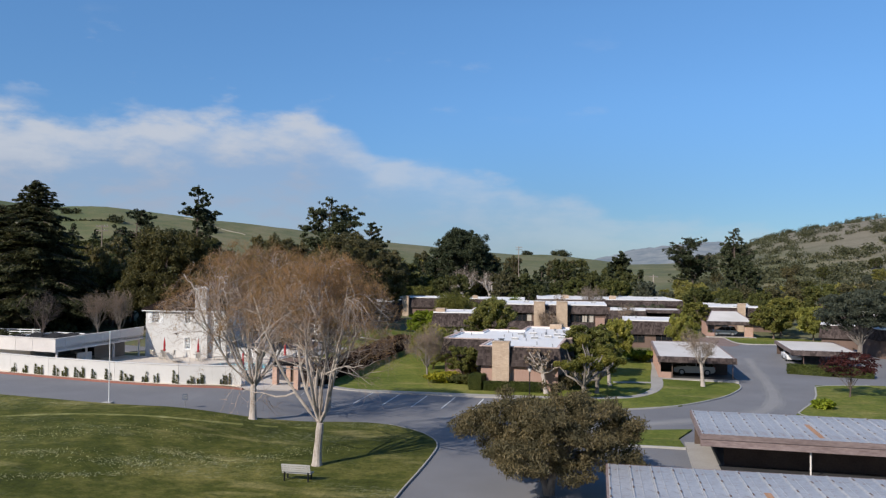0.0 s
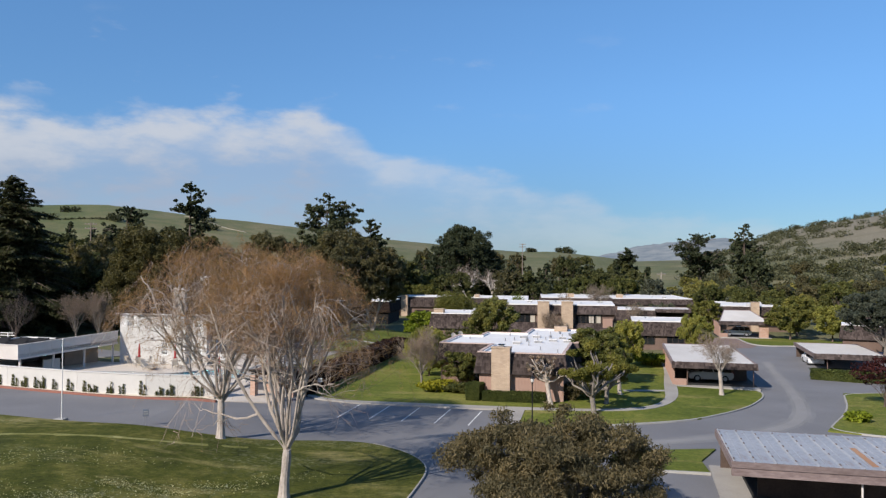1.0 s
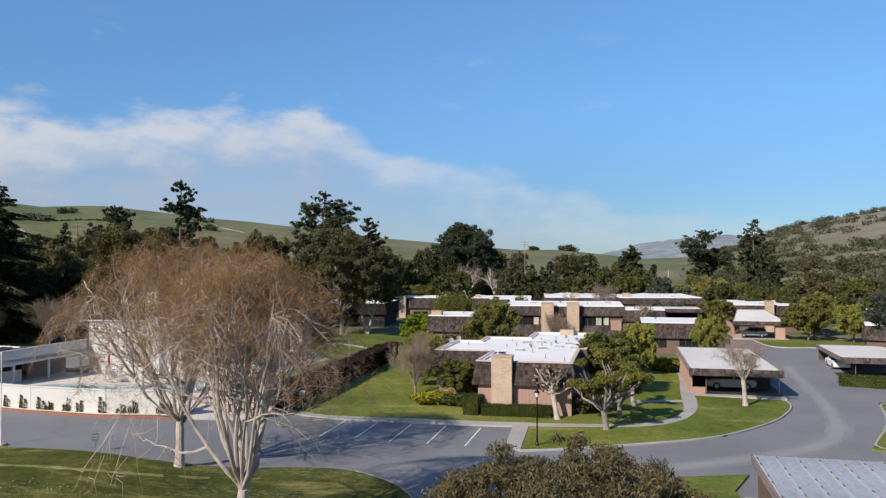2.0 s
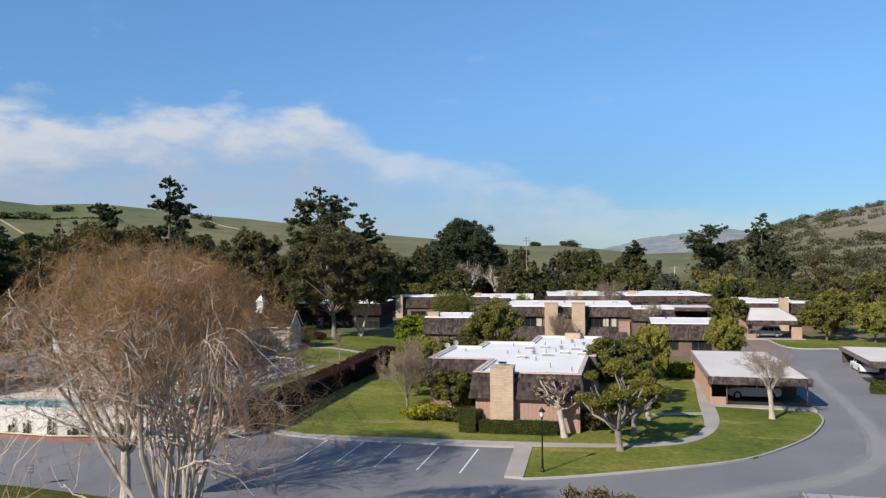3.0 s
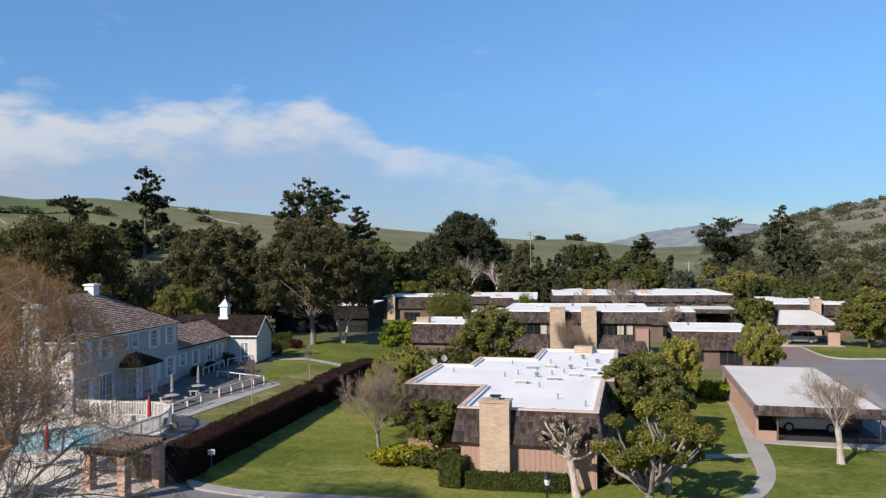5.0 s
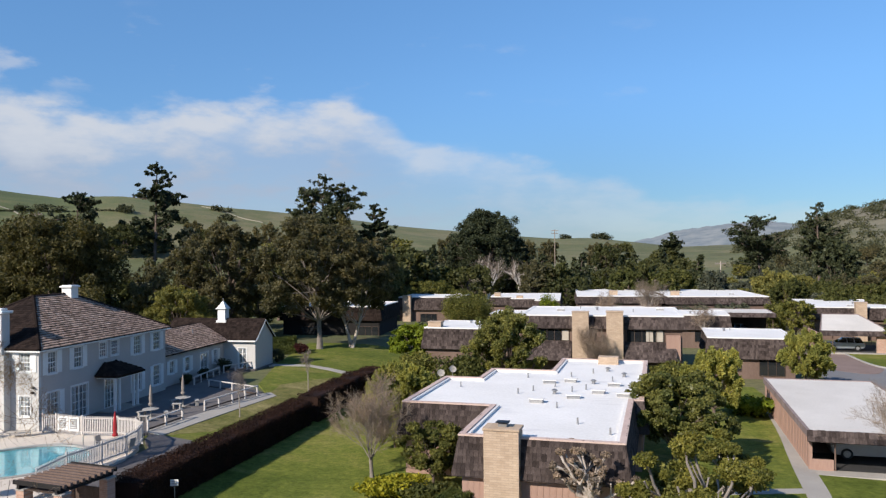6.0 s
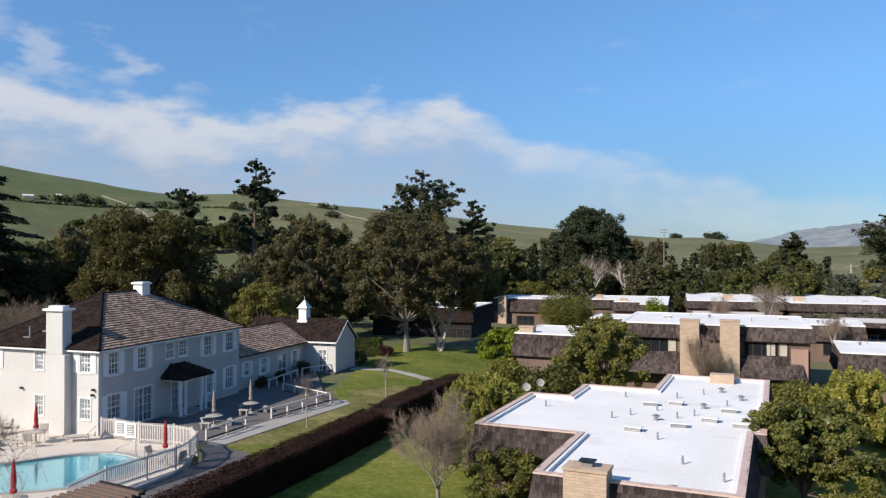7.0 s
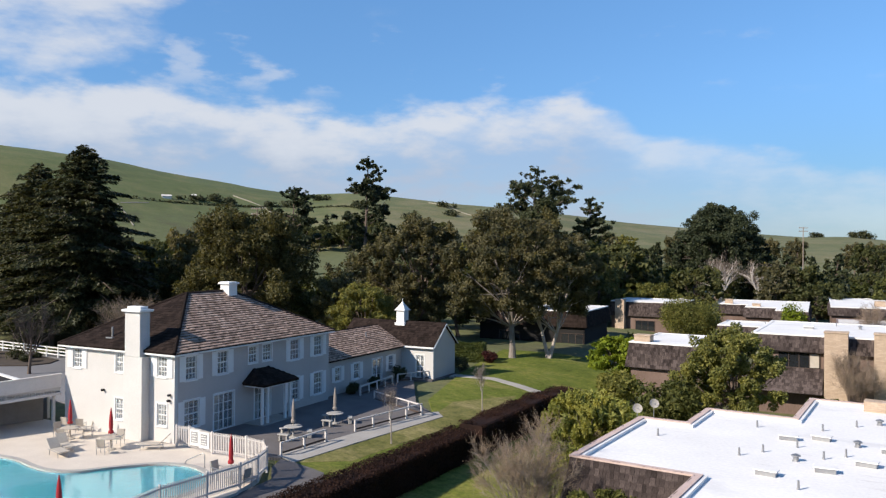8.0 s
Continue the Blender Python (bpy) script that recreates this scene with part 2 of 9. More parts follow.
M_SOIL = surface("dark_bed_soil", (0.035, 0.026, 0.02), (0.085, 0.066, 0.05), 0.8, 7, 0.95, bumps=0.6)
M_DECK = surface("pool_deck", (0.52, 0.45, 0.38), (0.66, 0.59, 0.50), 0.5, 14, 0.8, bumps=0.15)
M_PAVING = surface("patio_paving", (0.085, 0.076, 0.074), (0.165, 0.15, 0.145), 0.5, 12, 0.85)
M_KERB = surface("kerb_concrete", (0.27, 0.26, 0.235), (0.44, 0.42, 0.39), 0.6, 14, 0.85)
M_RED_KERB = surface("red_kerb_paint", (0.19, 0.075, 0.055), (0.31, 0.13, 0.095), 0.6, 14, 0.75)
M_LINE = surface("road_paint", (0.55, 0.55, 0.53), (0.8, 0.8, 0.78), 0.9, 18, 0.7)
M_MEMBRANE, n_, l_, b_ = nodes_of("white_roof_membrane")
_base = ramp(n_, l_, mixc(n_, l_, 0.5, noise_of(n_, l_, 0.22, 5, 0.6), noise_of(n_, l_, 6, 5, 0.6)), [(0.35, (0.68, 0.66, 0.63)), (0.65, (0.83, 0.81, 0.785))])
_ponds = ramp(n_, l_, noise_of(n_, l_, 0.32, 7, 0.62, stretch=(0.7, 1.5, 1)), [(0.57, (0, 0, 0)), (0.70, (0.7, 0.7, 0.7))])
_lines = ramp(n_, l_, noise_of(n_, l_, 0.8, 6, 0.7, stretch=(0.25, 2.6, 1)), [(0.62, (0, 0, 0)), (0.72, (0.65, 0.65, 0.65))])
l_.new(mixc(n_, l_, _lines, mixc(n_, l_, _ponds, _base, (0.60, 0.585, 0.57)), (0.50, 0.47, 0.45)), b_.inputs["Base Color"])
b_.inputs["Roughness"].default_value = 0.65
M_GREYROOF = surface("pale_grey_roofing", (0.52, 0.485, 0.44), (0.68, 0.64, 0.59), 0.25, 8, 0.75, bumps=0.15)
M_COPING = surface("pink_tan_coping", (0.46, 0.33, 0.28), (0.62, 0.48, 0.42), 0.6, 10, 0.7)
M_SHAKE = surface("weathered_shake", (0.027, 0.02, 0.0185), (0.112, 0.088, 0.081), 0.7, 9, 0.95, bumps=0.5, stretch=(1, 1, 0.4), vary=0.48, spec=0.1)
# Two copies of one shake: dark for most slopes, sunlit tone for the east.
M_SHAKE_DARK = surface("dark_shake", (0.014, 0.010, 0.0085), (0.036, 0.025, 0.021), 0.7, 9, 0.95, bumps=0.5, vary=0.4, spec=0.08)
M_SHAKE_PALE = surface("sunlit_shake", (0.23, 0.155, 0.118), (0.47, 0.345, 0.275), 0.5, 7, 0.95, bumps=0.4, vary=0.42, spec=0.1)
M_BOARD = surface("tan_board", (0.29, 0.18, 0.14), (0.40, 0.265, 0.21), 0.5, 10, 0.8, bumps=0.2, stretch=(1, 1, 0.25))
M_STUCCO = surface("cream_stucco", (0.475, 0.46, 0.435), (0.585, 0.568, 0.54), 0.35, 12, 0.9, bumps=0.2)
M_WHITE = surface("white_paint", (0.64, 0.64, 0.62), (0.76, 0.76, 0.74), 0.5, 10, 0.55, bumps=0.08)
M_FENCE = surface("off_white_fence_paint", (0.50, 0.46, 0.43), (0.64, 0.60, 0.56), 0.6, 10, 0.7, bumps=0.1)
# Brown board; as house wall it is tan board darkened for shade.
M_BROWNBOARD = surface("brown_board", (0.10, 0.065, 0.05), (0.19, 0.13, 0.105), 0.5, 10, 0.85, bumps=0.2, stretch=(1, 1, 0.25))
M_GREYBARK = surface("grey_bark", (0.13, 0.11, 0.095), (0.29, 0.255, 0.22), 1.4, 8, 0.95, bumps=0.5, stretch=(1, 1, 0.4))
# Greyer wall colour, mostly for the houses' east and north sides.
M_GREYWALL = surface("grey_white_wall", (0.40, 0.365, 0.335), (0.50, 0.46, 0.425), 0.4, 10, 0.75, bumps=0.1)
M_DARKWOOD = surface("dark_brown_wood", (0.045, 0.03, 0.024), (0.10, 0.07, 0.055), 0.8, 9, 0.85, bumps=0.4, vary=0.2)
M_FASCIA = surface("weathered_red_brown_fascia", (0.12, 0.085, 0.08), (0.30, 0.235, 0.22), 0.8, 8, 0.9, bumps=0.4, stretch=(0.3, 1, 1), vary=0.2)
M_BLACK = surface("black_metal", (0.012, 0.012, 0.013), (0.03, 0.03, 0.032), 1.0, 20, 0.45, 0.6, bumps=0.05)
# Near-black; on interior floors it paints the dark of unlit rooms.
M_DARK = surface("near_black_finish", (0.008, 0.007, 0.007), (0.02, 0.018, 0.017), 0.5, 8, 0.9)
M_SLATE = surface("blue_grey_sign_paint", (0.09, 0.105, 0.14), (0.15, 0.17, 0.21), 1.0, 14, 0.5, bumps=0.05)
M_METAL = surface("grey_metal", (0.25, 0.25, 0.25), (0.42, 0.42, 0.42), 1.0, 14, 0.45, 0.7, bumps=0.05)
M_LIMB = surface("grey_brown_limb_bark", (0.21, 0.174, 0.147), (0.5, 0.435, 0.38), 1.4, 7, 0.9, bumps=0.4, stretch=(1, 1, 0.5))
M_WHITEBARK = surface("whitish_bark", (0.42, 0.37, 0.33), (0.68, 0.62, 0.57), 1.4, 7, 0.9, bumps=0.4, stretch=(1, 1, 0.5))
M_PALEBARK = surface("pale_bark", (0.25, 0.21, 0.18), (0.55, 0.48, 0.42), 2.2, 9, 0.9, bumps=0.5, stretch=(1, 1, 0.4))
M_BARK = surface("brown_bark", (0.07, 0.05, 0.04), (0.17, 0.13, 0.105), 1.6, 9, 0.95, bumps=0.6, stretch=(1, 1, 0.35))
M_TWIG = surface("russet_twig", (0.165, 0.118, 0.092), (0.33, 0.248, 0.2), 0.5, 6, 0.9, bumps=0, vary=0.25)
M_GREYTWIG = surface("grey_brown_twig", (0.17, 0.135, 0.11), (0.32, 0.26, 0.215), 0.5, 6, 0.9, bumps=0, vary=0.2)
M_RED = surface("red_canvas", (0.26, 0.015, 0.02), (0.42, 0.03, 0.035), 1.5, 25, 0.85, bumps=0.2)
M_BEIGE = surface("beige_canvas", (0.35, 0.31, 0.26), (0.5, 0.45, 0.38), 1.5, 25, 0.85, bumps=0.2)
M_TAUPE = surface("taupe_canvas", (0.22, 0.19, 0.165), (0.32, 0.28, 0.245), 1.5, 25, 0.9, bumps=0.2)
M_TYRE = surface("tyre_rubber", (0.015, 0.015, 0.015), (0.03, 0.03, 0.03), 2.0, 20, 0.8, bumps=0.1)
M_CAR_WHITE = surface("white_car_paint", (0.70, 0.71, 0.73), (0.76, 0.77, 0.78), 0.6, 3, 0.25, 0.0, bumps=0, spec=0.6)
M_CAR_GREY = surface("silver_car_paint", (0.28, 0.31, 0.35), (0.34, 0.37, 0.41), 0.6, 3, 0.25, 0.5, bumps=0, spec=0.6)
# White paint greyed to put the carport's shade into the car's colour.
M_CAR_SHADED = surface("shaded_white_car_paint", (0.40, 0.41, 0.42), (0.46, 0.47, 0.48), 0.6, 3, 0.25, 0.0, bumps=0, spec=0.6)
M_LAMP_LENS = surface("lamp_lens", (0.6, 0.58, 0.52), (0.75, 0.73, 0.68), 2.0, 12, 0.2, bumps=0)
M_TAIL = surface("red_tail_lens", (0.3, 0.01, 0.01), (0.4, 0.02, 0.02), 2.0, 12, 0.2, bumps=0)

M_GLASS, n_, l_, b_ = nodes_of("window_glass")
b_.inputs["Base Color"].default_value = (0.9, 0.95, 0.97, 1)
b_.inputs["Roughness"].default_value, b_.inputs["Transmission Weight"].default_value, b_.inputs["IOR"].default_value = 0.03, 0.85, 1.45
M_CARGLASS = surface("tinted_car_glass", (0.012, 0.014, 0.016), (0.02, 0.022, 0.025), 1.0, 5, 0.06, 0.0, bumps=0, spec=0.7)
M_WATER, n_, l_, b_ = nodes_of("pool_water")
b_.inputs["Base Color"].default_value = (0.75, 0.97, 1.0, 1)
b_.inputs["Roughness"].default_value, b_.inputs["Transmission Weight"].default_value, b_.inputs["IOR"].default_value = 0.02, 1.0, 1.33
bump(n_, l_, b_, noise_of(n_, l_, 2.2, 3, 0.5), 0.12, 0.05)
M_POOL = surface("turquoise_pool_plaster", (0.22, 0.70, 0.76), (0.32, 0.80, 0.84), 0.6, 8, 0.7, bumps=0)


def brick_mat(name, tones, mortar, width, height):
    """Bricks too small to tell apart from this far: coursed colour and relief."""
    m, n, l, b = nodes_of(name)
    tc, mp, br = n.new("ShaderNodeTexCoord"), n.new("ShaderNodeMapping"), n.new("ShaderNodeTexBrick")
    mp.inputs["Rotation"].default_value = (radians(90), 0, 0)
    l.new(tc.outputs["Object"], mp.inputs[0])
    l.new(mp.outputs[0], br.inputs["Vector"])
    for k, v in (("Scale", 1.0), ("Brick Width", width), ("Row Height", height), ("Mortar Size", 0.008), ("Bias", 0.0)):
        br.inputs[k].default_value = v
    for k, v in (("Color1", tones[0]), ("Color2", tones[1]), ("Mortar", mortar)):
        br.inputs[k].default_value = (*v, 1)
    f = noise_of(n, l, 1.2, 8, 0.7)
    col = mixc(n, l, 1.0, br.outputs["Color"], ramp(n, l, f, [(0.3, (0.86, 0.85, 0.84)), (0.7, (1.1, 1.1, 1.1))]), "MULTIPLY")
    l.new(col, b.inputs["Base Color"])
    b.inputs["Roughness"].default_value = 0.9
    bump(n, l, b, br.outputs["Fac"], -0.4, 0.01)
    return m


M_BRICK = brick_mat("buff_brick", ((0.41, 0.302, 0.215), (0.485, 0.37, 0.27)), (0.31, 0.245, 0.185), 0.38, 0.115)
M_PINKBRICK = brick_mat("pink_brick", ((0.36, 0.21, 0.15), (0.45, 0.29, 0.22)), (0.42, 0.34, 0.29), 0.3, 0.1)


def metal_roof_mat():
    m, n, l, b = nodes_of("rusting_galvanised_sheet")
    base = ramp(n, l, mixc(n, l, 0.5, noise_of(n, l, 0.3, 5, 0.6), noise_of(n, l, 5, 5, 0.6)), [(0.35, (0.32, 0.325, 0.34)), (0.65, (0.48, 0.48, 0.485))])
    streak = ramp(n, l, noise_of(n, l, 1.0, 7, 0.68, stretch=(1.5, 0.22, 1)), [(0.56, (0, 0, 0)), (0.72, (0.75, 0.75, 0.75))])
    spots = ramp(n, l, noise_of(n, l, 4.0, 6, 0.7), [(0.55, (0, 0, 0)), (0.70, (0.8, 0.8, 0.8))])
    col = mixc(n, l, streak, base, (0.30, 0.15, 0.085))
    col = mixc(n, l, spots, col, (0.22, 0.13, 0.09))
    l.new(col, b.inputs["Base Color"])
    b.inputs["Roughness"].default_value, b.inputs["Metallic"].default_value = 0.55, 0.25
    return m


M_SHEET = metal_roof_mat()
M_ORANGE = surface("orange_rust", (0.30, 0.15, 0.08), (0.52, 0.30, 0.17), 0.9, 6, 0.9, bumps=0.1, stretch=(2.5, 0.3, 1))
M_TAN_LAWN = lawn_mat("dry_tan_grass", ((0.11, 0.115, 0.036), (0.175, 0.165, 0.065), (0.28, 0.24, 0.12)), (0.6, (0.33, 0.27, 0.15)))
M_DRYLINE = lawn_mat("dry_pale_grass", ((0.12, 0.13, 0.038), (0.2, 0.2, 0.075), (0.32, 0.31, 0.16)), (0.5, (0.33, 0.315, 0.17)))
M_TRACK = surface("pale_dirt_track", (0.24, 0.215, 0.165), (0.33, 0.30, 0.235), 0.1, 2, 0.95)

# Haze is put into the blue-grey colours and a faint glow.
M_FARHILL, n_, l_, b_ = nodes_of("far_hill_haze")
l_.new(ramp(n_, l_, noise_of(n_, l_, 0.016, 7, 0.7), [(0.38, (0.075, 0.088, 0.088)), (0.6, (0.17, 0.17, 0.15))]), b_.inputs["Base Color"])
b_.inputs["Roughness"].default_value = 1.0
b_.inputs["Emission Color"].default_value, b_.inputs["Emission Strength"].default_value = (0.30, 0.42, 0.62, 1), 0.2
L_SCRUB = leaf_mat("grey_olive_scrub", (0.04, 0.047, 0.027), (0.125, 0.128, 0.075), thin=0.25)
L_OAK = leaf_mat("oak_leaves", (0.054, 0.054, 0.024), (0.145, 0.13, 0.056), thin=0.34)
L_GREYOAK = leaf_mat("grey_olive_oak_leaves", (0.078, 0.076, 0.043), (0.18, 0.162, 0.09), thin=0.4)
L_WOOD = leaf_mat("dark_evergreen_leaves", (0.044, 0.053, 0.022), (0.122, 0.128, 0.052), thin=0.34)
L_DARK = leaf_mat("dark_conifer_needles", (0.024, 0.033, 0.018), (0.08, 0.094, 0.05), thin=0.16)
L_CEDAR = leaf_mat("cedar_needles", (0.026, 0.033, 0.017), (0.1, 0.102, 0.05), thin=0.18)
L_OLIVE = leaf_mat("olive_leaves", (0.083, 0.093, 0.027), (0.21, 0.21, 0.062), thin=0.38)
L_MAGNOLIA = leaf_mat("magnolia_leaves", (0.078, 0.092, 0.027), (0.28, 0.275, 0.09), rough=0.36, thin=0.36)
L_POLLARD = leaf_mat("pollard_leaves", (0.088, 0.095, 0.022), (0.265, 0.255, 0.066), rough=0.45, thin=0.4)
L_LIME = leaf_mat("lime_leaves", (0.10, 0.14, 0.012), (0.21, 0.26, 0.03))
L_GREEN = leaf_mat("green_shrub_leaves", (0.058, 0.069, 0.024), (0.128, 0.137, 0.046), thin=0.36)
L_BRONZE = leaf_mat("bronze_green_leaves", (0.064, 0.059, 0.034), (0.168, 0.143, 0.085))
L_TAWNY = leaf_mat("yellow_olive_leaves", (0.145, 0.146, 0.05), (0.31, 0.295, 0.1), thin=0.44)
L_HEDGE = leaf_mat("maroon_hedge_leaves", (0.015, 0.0075, 0.006), (0.06, 0.03, 0.022), rough=0.8, thin=0.1)
L_BOX = leaf_mat("clipped_hedge_leaves", (0.04, 0.055, 0.014), (0.11, 0.13, 0.038))
L_YELLOW = leaf_mat("yellow_green_leaves", (0.16, 0.17, 0.015), (0.36, 0.34, 0.04))
L_GREY = leaf_mat("grey_green_leaves", (0.06, 0.07, 0.052), (0.112, 0.124, 0.094))
L_GREYSHOOT = leaf_mat("grey_brown_shoots", (0.17, 0.13, 0.105), (0.30, 0.24, 0.195), thin=0.15)
L_FEATHER = leaf_mat("feathery_yellow_green_leaves", (0.17, 0.185, 0.05), (0.38, 0.38, 0.115), thin=0.46)
L_RUST = leaf_mat("maroon_leaves", (0.03, 0.01, 0.012), (0.10, 0.03, 0.03))
L_FLOWER = leaf_mat("pale_flower_petals", (0.32, 0.335, 0.18), (0.48, 0.48, 0.32))
L_BUD = leaf_mat("russet_buds", (0.25, 0.145, 0.072), (0.43, 0.262, 0.135))


# ---- building helpers ----
def smooth01(v):
    v = min(1.0, max(0.0, v))
    return v * v * (3 - 2 * v)


def lie(x, y):
    """Height of the built ground: level on the village side, a terrace round the big house."""
    return 1.12 * smooth01((-x - 15) / 13) - 0.3 * smooth01((x - 8) / 16) * smooth01((112 - y) / 12)


def thing(name, x, y, z, turn=0, label="", category="", group="", kind=""):
    ob = new(name)
    ob.empty_display_size = 0.3
    ob.matrix_basis = pose(x, y, z, 0, 0, turn)
    return tagged(ob, label, category, group, kind)


def mesh_from(name, bm):
    me = bpy.data.meshes.new(name)
    bm.to_mesh(me)
    bm.free()
    return me


def attach(name, me, material, parent=None, label="", m=None):
    ob = new(name, me)
    if material is not None and not me.materials:
        me.materials.append(material)
    if parent is not None:
        ob.parent = parent
    if m is not None:
        ob.matrix_basis = m
    if label:
        ob["label"] = label
    return ob


def part(name, bm, material, parent=None, label="", m=None):
    return attach(name, mesh_from(name, bm), material, parent, label, m)


def add_box(bm, x0, y0, z0, x1, y1, z1, bevel=0.0):
    r = bmesh.ops.create_cube(bm, size=1.0)
    vs = r["verts"]
    for v in vs:
        v.co = Vector((x0 + (v.co.x + 0.5) * (x1 - x0), y0 + (v.co.y + 0.5) * (y1 - y0), z0 + (v.co.z + 0.5) * (z1 - z0)))
    if bevel:
        es = list({e for v in vs for e in v.link_edges})
        bmesh.ops.bevel(bm, geom=es, offset=bevel, segments=1, affect="EDGES")


def box(x0, y0, z0, x1, y1, z1, bevel=0.0):
    bm = bmesh.new()
    add_box(bm, x0, y0, z0, x1, y1, z1, bevel)
    return bm


def rod(a, b, r0, r1=None, n=8):
    bm = bmesh.new()
    add_rod(bm, a, b, r0, r1, n)
    return bm


def add_rod(bm, a, b, r0, r1=None, n=8):
    a, b = Vector(a), Vector(b)
    r1 = r0 if r1 is None else r1
    m = Matrix.Translation((a + b) / 2) @ (b - a).to_track_quat("Z", "Y").to_matrix().to_4x4()
    bmesh.ops.create_cone(bm, cap_ends=True, segments=n, radius1=r0, radius2=r1, depth=(b - a).length, matrix=m)


def lathe(profile, n=16):
    """A turned body from (radius, height) pairs."""
    bm = bmesh.new()
    rings = [[bm.verts.new((r * math.cos(2 * math.pi * i / n), r * math.sin(2 * math.pi * i / n), z)) for i in range(n)] for r, z in profile]
    for a, b in zip(rings, rings[1:]):
        for i in range(n):
            bm.faces.new((a[i], a[(i + 1) % n], b[(i + 1) % n], b[i]))
    bm.faces.new(rings[0][::-1])
    bm.faces.new(rings[-1])
    return bm


def prism(poly, z0, z1):
    bm = bmesh.new()
    lo, hi = [bm.verts.new((x, y, z0)) for x, y in poly], [bm.verts.new((x, y, z1)) for x, y in poly]
    bm.faces.new(hi)
    bm.faces.new(lo[::-1])
    for i in range(len(poly)):
        j = (i + 1) % len(poly)
        bm.faces.new((lo[i], lo[j], hi[j], hi[i]))
    bmesh.ops.recalc_face_normals(bm, faces=bm.faces)
    return bm


def sheet(name, poly, lift, material, label, category="", step=3.0, skirt=0.14, hole=None):
    """A slab that follows the lie of the ground, with edges of its own."""
    bm = bmesh.new()
    loops = [poly] + ([hole] if hole else [])
    edges = []
    for lp in loops:
        vs = [bm.verts.new((x, y, 0)) for x, y in lp]
        edges += [bm.edges.new((vs[i], vs[(i + 1) % len(vs)])) for i in range(len(vs))]
    bmesh.ops.triangle_fill(bm, edges=edges, use_beauty=True)
    for ax in (0, 1):
        lo, hi = min(p[ax] for p in poly), max(p[ax] for p in poly)
        k = math.ceil(lo / step) * step
        while k < hi:
            co, no = [0, 0, 0], [0, 0, 0]
            co[ax], no[ax] = k, 1
            bmesh.ops.bisect_plane(bm, geom=bm.verts[:] + bm.edges[:] + bm.faces[:], plane_co=co, plane_no=no)
            k += step
    bmesh.ops.recalc_face_normals(bm, faces=bm.faces)
    if bm.faces and sum(f.normal.z for f in bm.faces) < 0:
        bmesh.ops.reverse_faces(bm, faces=bm.faces)
    border = [e for e in bm.edges if len(e.link_faces) == 1]
    ext = bmesh.ops.extrude_edge_only(bm, edges=border)
    low = {v for v in ext["geom"] if isinstance(v, bmesh.types.BMVert)}
    for v in bm.verts:
        v.co.z = lie(v.co.x, v.co.y) + lift - (skirt if v in low else 0)
    ob = part(name, bm, material)
    return tagged(ob, label, category, kind="structure")


def ribbon(name, pts, width, z0, z1, material, label, smoothing=3):
    """A kerb along a line on the ground: a real step with a rounded top edge."""
    for _ in range(smoothing):
        q = [pts[0]]
        for a, b in zip(pts, pts[1:]):
            q += [(a[0] * 0.75 + b[0] * 0.25, a[1] * 0.75 + b[1] * 0.25), (a[0] * 0.25 + b[0] * 0.75, a[1] * 0.25 + b[1] * 0.75)]
        pts = q + [pts[-1]]
    bm = bmesh.new()
    rows = []
    for i, p in enumerate(pts):
        a, b = Vector(pts[max(0, i - 1)]), Vector(pts[min(len(pts) - 1, i + 1)])
        d = (b - a).normalized()
        nrm = Vector((-d.y, d.x)) * width / 2
        g = lie(*p)
        prof = ((1, z0), (1, z1 - 0.02), (0.8, z1), (-0.8, z1), (-1, z1 - 0.02), (-1, z0))
        rows.append([bm.verts.new((p[0] + nrm.x * s, p[1] + nrm.y * s, g + z)) for s, z in prof])
    for a, b in zip(rows, rows[1:]):
        for i in range(5):
            bm.faces.new((a[i], a[i + 1], b[i + 1], b[i]))
    bm.faces.new(rows[0])
    bm.faces.new(rows[-1][::-1])
    bmesh.ops.recalc_face_normals(bm, faces=bm.faces)
    return tagged(part(name, bm, material), label, "kerb", kind="structure")


def blades_mesh(name, co, material, parent=None, label="", m=None):
    """Many loose blades in one mesh; co: blades x corners x 3."""
    k, c = co.shape[:2]
    me = bpy.data.meshes.new(name)
    me.vertices.add(k * c)
    me.vertices.foreach_set("co", np.ascontiguousarray(co, dtype=np.float32).ravel())
    me.loops.add(k * c)
    me.loops.foreach_set("vertex_index", np.arange(k * c, dtype=np.int32))
    me.polygons.add(k)
    me.polygons.foreach_set("loop_start", np.arange(0, k * c, c, dtype=np.int32))
    me.update(calc_edges=True)
    me.validate()
    return attach(name, me, material, parent, label, m)


